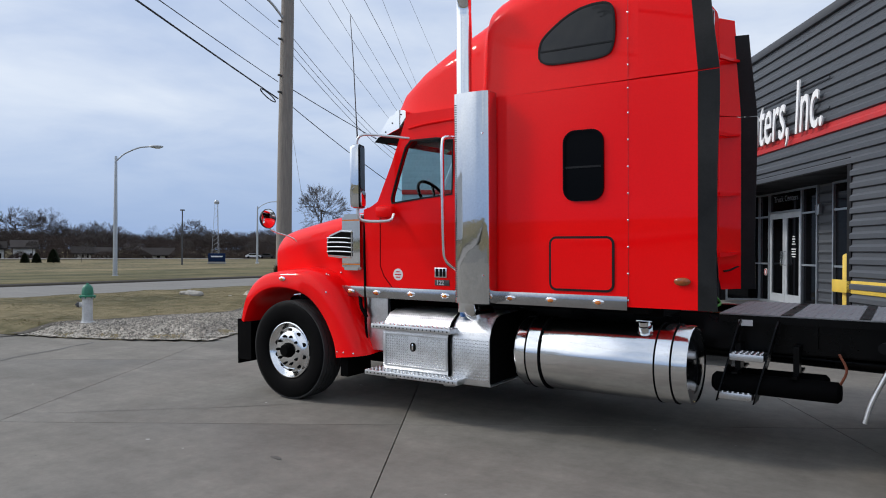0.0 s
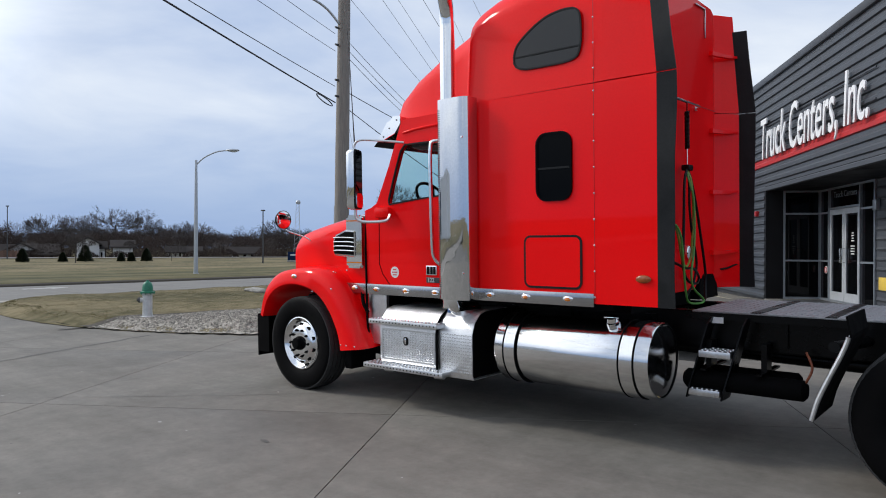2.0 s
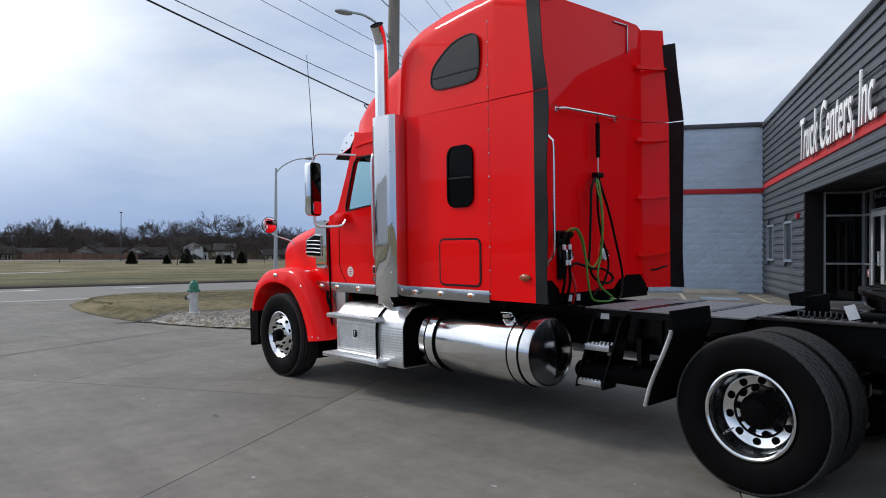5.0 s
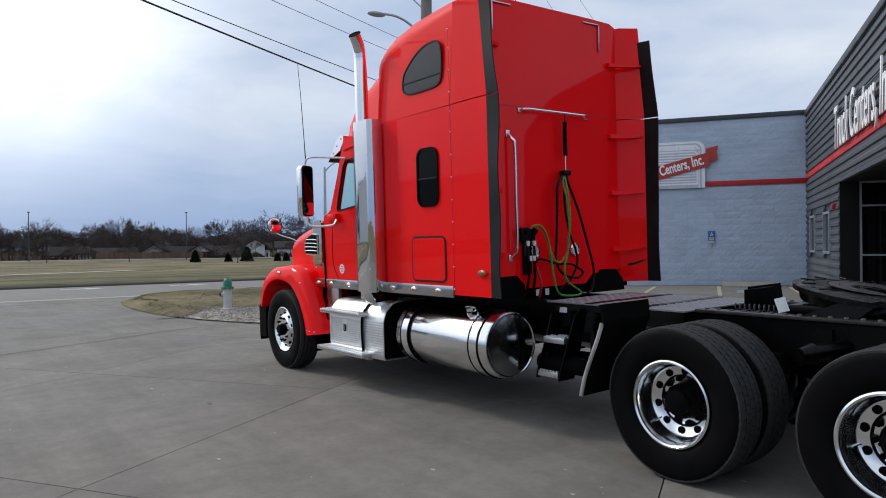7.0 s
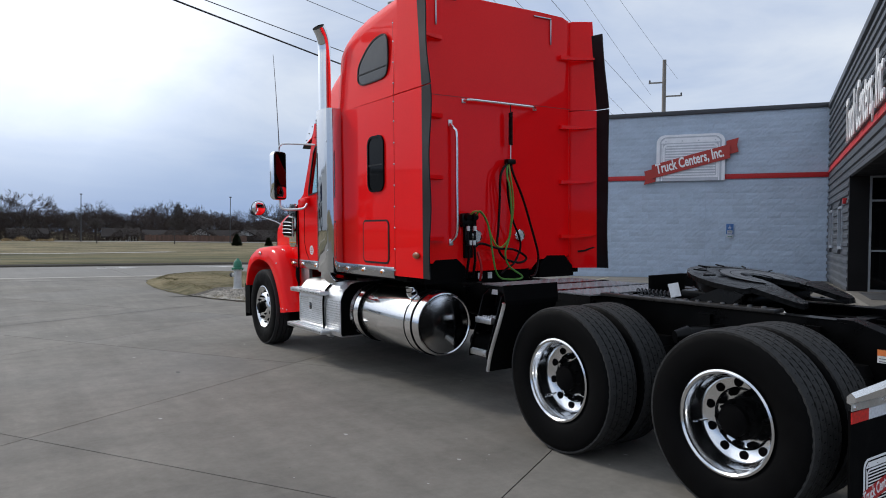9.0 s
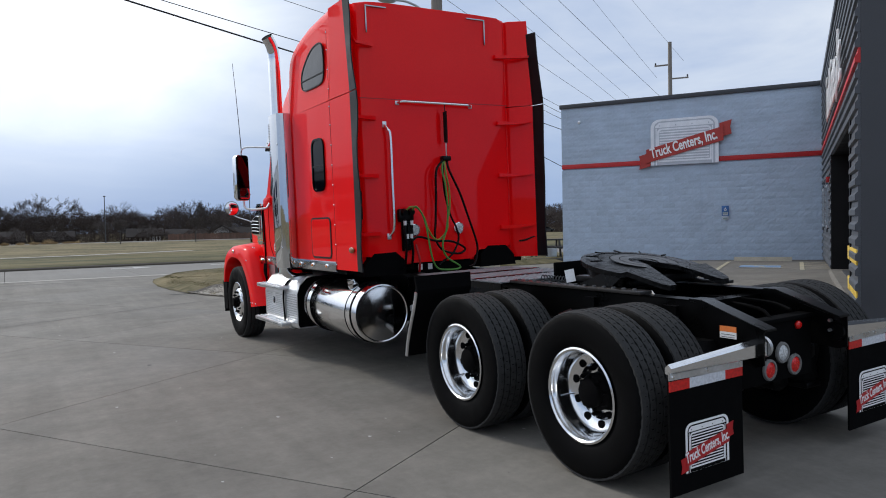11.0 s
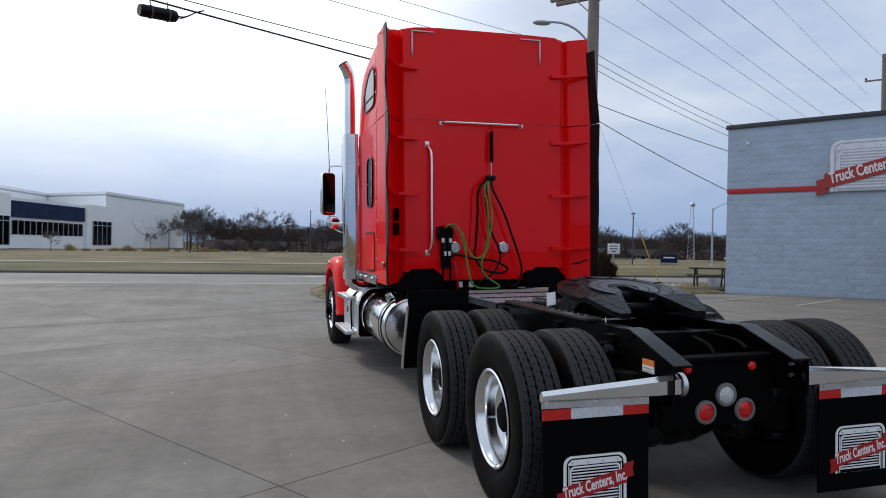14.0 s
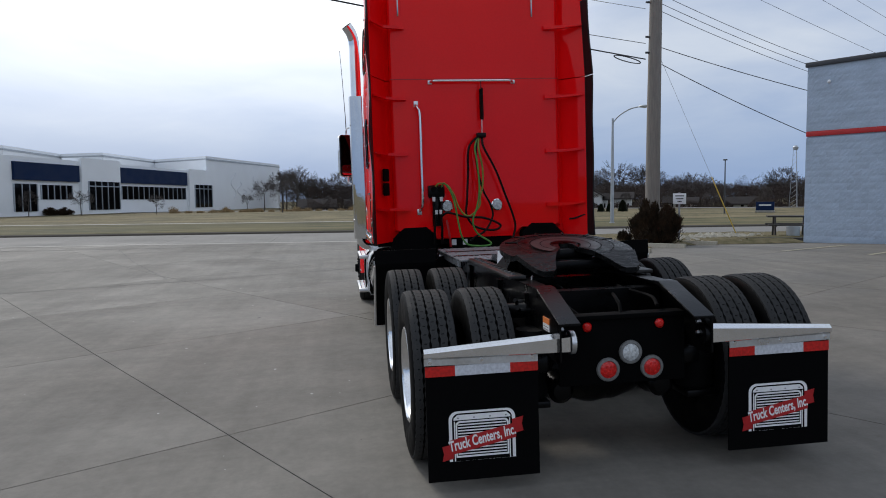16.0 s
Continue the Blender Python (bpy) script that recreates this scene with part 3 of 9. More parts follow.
def build_yard():
    bm = B()
    xs, ys = [STREET_NEAR + 0.0, -14, -12, -10, -8, -6, -4.5, -3, -2, -1, -0.3, 0.4, 1, 1.6, 2.3, 3, 4, 5, 7, 10, 20, 40], [-40, -16, -10, -5, 0, 5, 7, 8.2, 9, 10, 11, 12, 13, 14, 15.5, 20, 40]
    g = [[bm.verts.new((x, y, zg(x, y) - 0.045)) for y in ys] for x in xs]
    for a, b in zip(g, g[1:]):
        for k in range(len(ys) - 1):
            bm.faces.new((a[k], b[k], b[k + 1], a[k + 1]))
    yard = part("pavement", bm, JOINT)
    tagged(yard, "grey concrete yard paving with dark filled joints", "pavement", kind="structure")
    cuts_u = [0.649 + 3.61 * k for k in range(-6, 10)]
    cuts_v = [-5.15 + 3.18 * k for k in range(-9, 10)]
    for i, (u0, u1) in enumerate(zip(cuts_u, cuts_u[1:])):
        for j, (v0, v1) in enumerate(zip(cuts_v, cuts_v[1:])):
            cx, cy = (GU * (u0 + u1) / 2 + GV * (v0 + v1) / 2)
            if cx < STREET_NEAR - 1.5 or cx > 34 or cy > 26 or cy < -34:
                continue
            bm = B()
            gap = 0.0045
            n = 4
            rows = []
            for a in range(n + 1):
                row = []
                for b in range(n + 1):
                    u = u0 + gap + (u1 - u0 - 2 * gap) * a / n
                    v = v0 + gap + (v1 - v0 - 2 * gap) * b / n
                    x, y = GU * u + GV * v
                    row.append(bm.verts.new((max(x, STREET_NEAR + 0.012), y, zg(x, y) + 0.0)))
                rows.append(row)
            for a, b in zip(rows, rows[1:]):
                for k in range(n):
                    bm.faces.new((a[k], b[k], b[k + 1], a[k + 1]))
            edge = [e for e in bm.edges if e.is_boundary]
            ex = bmesh.ops.extrude_edge_only(bm, edges=edge)
            for v in ex["geom"]:
                if isinstance(v, bmesh.types.BMVert):
                    v.co.z -= 0.03
            part("slab", bm, CONCRETE, yard)
    return yard


YARD = build_yard()


def build_island():
    bm = B()
    step = 0.30
    cache = {}

    def vert(i, j):
        if (i, j) not in cache:
            x, y = -16 + i * step, -1.2 + j * step
            cache[i, j] = bm.verts.new((x, y, island_z(x, y)))
        return cache[i, j]
    for i in range(42):
        for j in range(75):
            x, y = -16 + (i + 0.5) * step, -1.2 + (j + 0.5) * step
            if inside(x, y, ISLAND):
                bm.faces.new((vert(i, j), vert(i + 1, j), vert(i + 1, j + 1), vert(i, j + 1)))
    # draw the ragged rim onto the outline
    for v in list(bm.verts):
        if v.is_boundary:
            p, best, q = v.co.xy, 1e9, None
            for a, b in zip(ISLAND, ISLAND[1:] + ISLAND[:1]):
                a, b = Vector(a), Vector(b)
                t = max(0, min(1, (p - a).dot(b - a) / (b - a).length_squared))
                c = a + (b - a) * t
                if (p - c).length < best:
                    best, q = (p - c).length, c
            w = 0.05 * noise.noise((q.x * 2, q.y * 2, 9))
            v.co = (q.x + w, q.y + w, zg(q.x, q.y) + 0.012)
    ob = part("lawn_island", bm, GRASS)
    tagged(ob, "grassed corner island with ragged winter turf", "lawn", kind="structure")


build_island()


def gravel_edge(y):
    """The turf's edge against the gravel: x for a y."""
    pts = [(-0.6, -7.5), (0.35, -7.0), (1.4, -6.6), (3.1, -5.95), (5.0, -7.0), (7.5, -9.0)]
    for (y0, x0), (y1, x1) in zip(pts, pts[1:]):
        if y <= y1:
            return x0 + (x1 - x0) * (y - y0) / (y1 - y0)
    return -30.0


strip("soil_edge", [(gravel_edge(y0 * 0.1) - 0.02 + 0.05 * noise.noise((y0 * 0.3, 1.0, 2.0)), y0 * 0.1) for y0 in range(-8, 62, 2)], 0.16, lambda x, y: island_z(x, y), SOIL, "dark bare soil edge between turf and gravel", "soil", 0.022)


def stone(bm, x, y, z, s, rnd):
    h = [rnd.uniform(0.7, 1.3) * s for _ in range(6)]
    a = rnd.uniform(0, 6.28)
    c, d = math.cos(a), math.sin(a)
    v = [bm.verts.new(p) for p in ((x + c * h[0], y + d * h[0], z), (x - d * h[1] * 0.7, y + c * h[1] * 0.7, z), (x - c * h[2], y - d * h[2], z), (x + d * h[3] * 0.7, y - c * h[3] * 0.7, z), (x + rnd.uniform(-.3, .3) * s, y + rnd.uniform(-.3, .3) * s, z + h[4] * 0.7))]
    for i in range(4):
        bm.faces.new((v[i], v[(i + 1) % 4], v[4]))


def build_gravel():
    rnd = random.Random(4)
    bm = B()
    # bed under the stones
    cells, step = {}, 0.16
    for i in range(28):
        for j in range(36):
            x, y = -8.0 + i * step, -0.7 + j * step
            if y < 5.0 and x > gravel_edge(y) and inside(x, y, ISLAND):
                f = []
                for a, b in ((0, 0), (1, 0), (1, 1), (0, 1)):
                    if (i + a, j + b) not in cells:
                        px, py = x + (a - 0.5) * step, y + (b - 0.5) * step
                        cells[i + a, j + b] = bm.verts.new((px, py, max(island_z(px, py), zg(px, py)) + 0.010))
                    f.append(cells[i + a, j + b])
                bm.faces.new(f)
    n = 0
    while n < 15000:
        y = rnd.uniform(-0.6, 5.0)
        x = rnd.uniform(gravel_edge(y) - 0.05, -3.8)
        if not inside(x, y, ISLAND):
            continue
        n += 1
        stone(bm, x, y, island_z(x, y) + 0.006, rnd.uniform(0.012, 0.034), rnd)
    ob = part("gravel", bm, GRAVEL, smooth=False)
    tagged(ob, "bed of pale mixed gravel by the hydrant", "gravel", kind="stuff")
    bm = B()
    k = 0
    while k < 60000:
        x, y = rnd.uniform(-15.2, -4), rnd.uniform(-0.7, 16)
        if not inside(x, y, ISLAND) or (x > gravel_edge(y) and y < 5.0) or y > 9 and rnd.random() < 0.5:
            continue
        k += 1
        z = island_z(x, y) - 0.01
        a, h = rnd.uniform(0, 6.28), rnd.uniform(0.012, 0.026)
        c, d = math.cos(a) * 0.009, math.sin(a) * 0.009
        lx, ly = rnd.uniform(-.05, .05), rnd.uniform(-.05, .05)
        bm.faces.new([bm.verts.new(p) for p in ((x + c, y + d, z), (x - c, y - d, z), (x + lx, y + ly, z + h))])
    ob = part("grass", bm, BLADE, smooth=False)
    tagged(ob, "short dry tan and green grass", "grass", kind="stuff")


build_gravel()


# ---- dealership: dark clad front and painted block wing ----
TOP = 5.52


def course(bm, x0, x1, z, y=0.0, h=0.195):
    """One lapped course of ribbed cladding from x0 to x1."""
    prof = [(y - 0.002, z), (y - 0.045, z + 0.012), (y - 0.045, z + h * 0.42), (y - 0.012, z + h * 0.62), (y - 0.008, z + h - 0.004), (y + 0.02, z + h - 0.004), (y + 0.02, z)]
    lo = [bm.verts.new((x0, a, b)) for a, b in prof]
    hi = [bm.verts.new((x1, a, b)) for a, b in prof]
    bm.faces.new(lo)
    bm.faces.new(hi[::-1])
    for i in range(len(prof)):
        j = (i + 1) % len(prof)
        bm.faces.new((lo[i], lo[j], hi[j], hi[i]))


REC0, REC1, RECTOP, RECD = 6.15, 12.55, 2.92, 1.2
BASE = 0.30


def build_dark_front():
    wall = thing("wall_east", "dark grey ribbed metal clad shop front", "wall", BUILD, kind="structure")
    # core behind the cladding
    bm = B()
    for x0, x1, z0, z1 in ((0.0, 1.0, -0.2, TOP), (1.0, 2.1, -0.2, 1.23), (1.0, 2.1, 2.28, TOP), (2.1, 3.75, -0.2, TOP), (3.75, 4.8, -0.2, 1.23), (3.75, 4.8, 2.28, TOP), (4.8, REC0, -0.2, TOP), (REC0, REC1, RECTOP, TOP), (REC1, 13.8, -0.2, TOP)):
        box(bm, x0, x1, 0.022, 0.30, z0, z1)
    part("wall_core", bm, SIDING_CAP, wall, smooth=False)
    h, k = 0.195, 0
    z = BASE + 0.02
    while z + h < TOP - 0.12:
        band = 3.40 < z + h / 2 < 3.55
        spans = [(0.0, 13.8)]
        cut = []
        if z < 2.28 and z + h > 1.23:
            cut += [(1.0, 2.1), (3.75, 4.8)]
        if z + h * 0.5 < RECTOP:
            cut.append((REC0, REC1))
        xs = [0.0] + [c for ab in sorted(cut) for c in ab] + [13.8]
        for a, b in zip(xs[::2], xs[1::2]):
            bm = B()
            course(bm, a, b, z, h=h)
            part("siding_panel", bm, STRIPE_RED if band else SIDING, wall, "red band on the cladding" if band else "", smooth=False)
        z += h
    bm = B()
    box(bm, -0.02, 13.8, -0.07, 0.34, TOP - 0.13, TOP + 0.02, 0.01)
    part("parapet_cap", bm, SIDING_CAP, wall)
    # recess: jambs, soffit, floor; the jambs and soffit carry its shade in near-black
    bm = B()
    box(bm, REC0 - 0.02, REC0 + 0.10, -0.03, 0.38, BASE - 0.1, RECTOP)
    part("jamb", bm, RECESS_SHADE, wall, smooth=False)
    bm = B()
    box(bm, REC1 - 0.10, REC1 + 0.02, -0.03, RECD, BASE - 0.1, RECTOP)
    part("jamb", bm, RECESS_SHADE, wall, smooth=False)
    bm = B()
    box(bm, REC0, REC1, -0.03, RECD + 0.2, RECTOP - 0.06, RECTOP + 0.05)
    part("soffit", bm, RECESS_SHADE, wall, smooth=False)
    bm = B()
    # the recess floor, with a short lip ramped down to the yard
    top = BASE + 0.02
    prism(bm, [(-0.10, 0.10), (-0.10, 0.27), (-0.05, top), (RECD, top), (RECD, 0.0)], "x", REC0 + 0.1, REC1 - 0.1)
    tagged(part("walkway", bm, CONCRETE, None, smooth=False), "raised concrete walk before the entrance", "walkway", kind="structure").matrix_world = BUILD
    for x0, x1 in ((1.0, 2.1), (3.75, 4.8)):
        w = thing("window_1" if x0 < 2 else "window_2", "narrow dark office window in a metal frame", "window", BUILD @ pose((x0 + x1) / 2, 0, 1.23), kind="structure")
        hw = (x1 - x0) / 2
        bm = B()
        ring_plate(bm, [(-hw, 0), (hw, 0), (hw, 1.05), (-hw, 1.05)], [(-hw + .06, .06), (hw - .06, .06), (hw - .06, .99), (-hw + .06, .99)], "y", -0.06, 0.06)
        part("window_frame", bm, STORE_FRAME, w, smooth=False)
        bm = B()
        box(bm, -hw + .05, hw - .05, 0.0, 0.012, 0.05, 1.0)
        part("pane", bm, STORE_GLASS, w, smooth=False)
    # rear of the building closes it
    bm = B()
    box(bm, -0.0, 13.8, 14.0, 14.3, -0.2, TOP)
    box(bm, 13.5, 13.8, 0.3, 14.0, -0.2, TOP)
    tagged(part("wall_back", bm, SIDING, None, smooth=False), "dark grey metal rear wall of the shop", "wall", kind="structure").matrix_world = BUILD
    bm = B()
    box(bm, -10.0, 13.8, 0.3, 14.0, TOP - 0.35, TOP - 0.2)
    tagged(part("roof", bm, SIDING_CAP, None, smooth=False), "flat dark roof behind the parapet", "roof", kind="structure").matrix_world = BUILD


build_dark_front()


def build_store_front():
    """Glazed entrance round the back and one side of the recess."""
    g = thing("storefront", "dark glazed entrance in grey aluminium framing", "storefront", BUILD @ pose(0, RECD, BASE), kind="structure")
    H = RECTOP - BASE

    def glazed(m, xs, tag):
        """Bays of framing between uprights at xs, along a wall's own axis."""
        for z0, z1 in ((H - 0.1, H), (0.0, 0.07)):
            bm = B()
            box(bm, xs[0], xs[-1], -0.05, 0.05, z0, z1, m=m)
            part("rail", bm, STORE_FRAME, g, smooth=False)
        for x in xs:
            bm = B()
            box(bm, x - 0.022, x + 0.022, -0.056, 0.056, 0.0, H, m=m)
            part("mullion", bm, STORE_FRAME, g, smooth=False)
        for x0, x1 in zip(xs, xs[1:]):
            door = tag == "back" and abs(x0 - 6.81) < 0.01
            zs = [2.10] if door else [0.92, 2.02]
            for z in zs:
                bm = B()
                box(bm, x0 + .022, x1 - .022, -0.045, 0.045, z - 0.02, z + 0.02, m=m)
                part("transom", bm, STORE_FRAME, g, smooth=False)
            cuts = [0.07] + zs + [H - 0.1]
            for z0, z1 in zip(cuts, cuts[1:]):
                if door and z0 < 1:
                    continue
                bm = B()
                box(bm, x0 + .025, x1 - .025, -0.006, 0.006, z0, z1, m=m)
                part("pane", bm, STORE_GLASS, g, smooth=False)
    glazed(Matrix(), [REC0 + 0.03, 6.81, 8.42, 9.08], "back")
    glazed(Matrix(), [9.72, 10.9, REC1 - 0.1], "right")
    glazed(pose(REC0 + 0.06, 0, 0, 0, 0, 90), [-RECD + 0.38, -0.03], "side")
    bm = B()
    for k in range(13):
        z = 0.02 + k * 0.195
        if z + 0.19 < H:
            prism(bm, [(-0.04, z), (-0.015, z + 0.05), (-0.015, z + 0.15), (-0.04, z + 0.19), (0.06, z + 0.19), (0.06, z)], "x", 9.11, 9.69)
    part("clad_pier", bm, SIDING, g, "ribbed dark metal pier", smooth=False)
    bm = B()
    box(bm, 9.15, 9.30, -0.12, -0.04, 1.95, 2.15, 0.01)
    part("wall_lamp", bm, STORE_FRAME, g, "small grey wall lamp")
    mid = (6.81 + 8.42) / 2
    for k, (x0, x1) in enumerate(((6.845, mid - 0.004), (mid + 0.004, 8.385))):
        d = thing("door_%d" % (k + 1), "closed glazed entrance door with wide metal stiles", "door", BUILD @ pose(x0, RECD, BASE), kind="structure")
        w = x1 - x0
        bm = B()
        ring_plate(bm, [(0, .02), (w, .02), (w, 2.07), (0, 2.07)], [(.10, .25), (w - .10, .25), (w - .10, 1.95), (.10, 1.95)], "y", -0.035, 0.02)
        part("door_frame", bm, DOOR_FRAME, d, "pale anodised door stiles", smooth=False)
        bm = B()
        box(bm, .09, w - .09, -0.012, 0.0, .24, 1.96)
        part("pane", bm, STORE_GLASS, d, smooth=False)
        hx = w - 0.05 if k == 0 else 0.05
        bm = B()
        tube(bm, [(hx, -0.036, 0.9), (hx, -0.10, 0.9), (hx, -0.10, 1.2), (hx, -0.036, 1.2)], 0.014)
        part("door_handle", bm, CHROME, d)
        if k == 1:
            for i in range(9):
                bm = B()
                ww = (0.10, 0.14, 0.10, 0.16, 0.0, 0.2, 0.18, 0.2, 0.16)[i]
                if ww:
                    box(bm, w / 2 - ww / 2, w / 2 + ww / 2, -0.016, -0.013, 1.52 - i * 0.055, 1.545 - i * 0.055)
                    part("notice_line", bm, DECAL_WHITE, d, "white printed notice line", smooth=False)
    text_mesh("door_lettering", "Truck Centers", 0.19, 0.002, STORE_FRAME, pose(7.62, -0.02, 2.33, 90), g, "pale lettering over the entrance doors", spacing=1.05)
    text_mesh("door_lettering", "WELCOME TO", 0.075, 0.002, STORE_FRAME, pose(7.62, -0.02, 2.58, 90), g, "small pale lettering over the entrance doors")
    bm = B()
    cyl(bm, (6.58, -0.02, 0.72), (6.58, -0.008, 0.72), 0.085)
    part("sticker", bm, DECAL_WHITE, g, "round white window sticker")
    bm = B()
    lathe(bm, [(0.045, -0.024), (0.07, -0.024), (0.07, -0.021), (0.045, -0.021)], 20, "y", (6.58, 0, 0.72))
    part("sticker_ring", bm, DECAL_RED, g, "red ring on the sticker")
    bm = B()
    box(bm, 6.7, 8.7, -1.05, -0.15, 0.022, 0.034, 0.004)
    mt = part("door_mat", bm, DARK_GREY)
    tagged(mt, "dark grey entrance mat lying on the walk", "mat")
    mt.matrix_world = BUILD @ pose(0, RECD, BASE)
    # added unseen wall behind the glass; the room's dimness is its dark colour
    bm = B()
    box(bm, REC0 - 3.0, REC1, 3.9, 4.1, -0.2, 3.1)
    tagged(part("wall_inner", bm, DARK_GREY, None, smooth=False), "dark inner wall added behind the entrance for a dim room", "wall", kind="structure").matrix_world = BUILD


build_store_front()


def build_letters():
    s = thing("wall_lettering", "raised white italic letters reading Truck Centers, Inc.", "sign", BUILD @ pose(6.05, -0.05, 3.60))
    text_mesh("letters", "Truck Centers, Inc.", 1.36, 0.014, SIGN_WHITE, pose(0, -0.06, 0, 90), s, "", "LEFT", 0.16, 0.555, 0.004, 0.98)
    bm = B()
    for z in (0.25, 0.75):
        box(bm, 0.1, 5.9, -0.01, 0.008, z, z + 0.03)
    part("mounting_rail", bm, SIDING_CAP, s, smooth=False)
    bm = B()
    box(bm, REC0 + 1.0, REC0 + 1.12, -0.11, -0.03, 2.33, 2.46, 0.01)
    a = part("wall_alarm", bm, DECAL_RED)
    tagged(a, "small red alarm box on the dark cladding", "alarm")
    a.matrix_world = BUILD @ pose(-1.55, 0.0, -0.05)


build_letters()

WING = 8.09


def build_block_wing():
    """Split-faced block wall that turns off the dark front; its face looks along +x of the building."""
    wall = thing("wall_north", "blue grey painted split-face block wall with a red band", "wall", BUILD, kind="structure")
    bm = B()
    box(bm, -0.35, -0.03, -WING + 0.02, 0.3, -0.2, TOP - 0.02)
    part("wall_core", bm, MORTAR, wall, smooth=False)
    rnd = random.Random(11)
    meshes = []
    for k in range(14):
        bm = B()
        nx, nz = 6, 3
        g = []
        for i in range(nx + 1):
            row = []
            for j in range(nz + 1):
                edge = i in (0, nx) or j in (0, nz)
                row.append(bm.verts.new((rnd.uniform(0.005, 0.010) if edge else rnd.uniform(0.007, 0.017), 0.0006 + 0.3988 * i / nx, 0.0006 + 0.1988 * j / nz)))
            g.append(row)
        for a, b in zip(g, g[1:]):
            for j in range(nz):
                bm.faces.new((a[j], b[j], b[j + 1], a[j + 1]))
        ed = [e for e in bm.edges if e.is_boundary]
        ex = bmesh.ops.extrude_edge_only(bm, edges=ed)
        for v in ex["geom"]:
            if isinstance(v, bmesh.types.BMVert):
                v.co.x = -0.032
        bmesh.ops.recalc_face_normals(bm, faces=bm.faces)
        me = bpy.data.meshes.new("block")
        bm.to_mesh(me)
        bm.free()
        me.materials.append(BLOCK)
        meshes.append(me)
    rows, count = 27, 0
    verts, faces = [], []
    for r in range(rows):
        z = 0.10 + r * 0.2
        y = -WING
        first = 0.4 if r % 2 == 0 else 0.2
        if r == 16:
            continue
        while y < -0.01:
            w = first if y == -WING else 0.4
            w = min(w, -y)
            me = meshes[rnd.randrange(14)]
            if count < 290 and r < 14:
                ob = new("block", me)
                ob.parent = wall
                ob.location = (0, y, z)
                ob.scale = (1, w / 0.4, 1)
                count += 1
            else:
                o = len(verts)
                verts += [(v.co.x, y + v.co.y * w / 0.4, z + v.co.z) for v in me.vertices]
                faces += [[o + i for i in p.vertices] for p in me.polygons]
            y += w
    me = bpy.data.meshes.new("upper_blocks")
    me.from_pydata(verts, [], faces)
    me.materials.append(BLOCK)
    ob = new("upper_blocks", me)
    ob.parent = wall
    ob["kind"] = "stuff"
    bm = B()
    box(bm, -0.03, 0.021, -WING + 0.002, -0.005, 3.345, 3.495, 0.004)
    part("red_band", bm, STRIPE_RED, wall)
    bm = B()
    box(bm, -0.40, 0.07, -WING - 0.05, 0.0, TOP - 0.08, TOP + 0.06, 0.01)
    part("parapet_cap", bm, SIDING_CAP, wall)
    bm = B()
    box(bm, 0.012, 0.020, -3.495, -3.478, 0.1, TOP - 0.1)
    part("control_joint", bm, MORTAR, wall, smooth=False)
    bm = B()
    box(bm, -9.0, -0.35, -WING + 0.02, -WING + 0.3, -0.2, TOP)
    box(bm, -9.0, -8.7, -WING + 0.3, 14.0, -0.2, TOP)
    tagged(part("wall_west", bm, MORTAR, None, smooth=False), "painted block end wall of the wing", "wall", kind="structure").matrix_world = BUILD


build_block_wing()


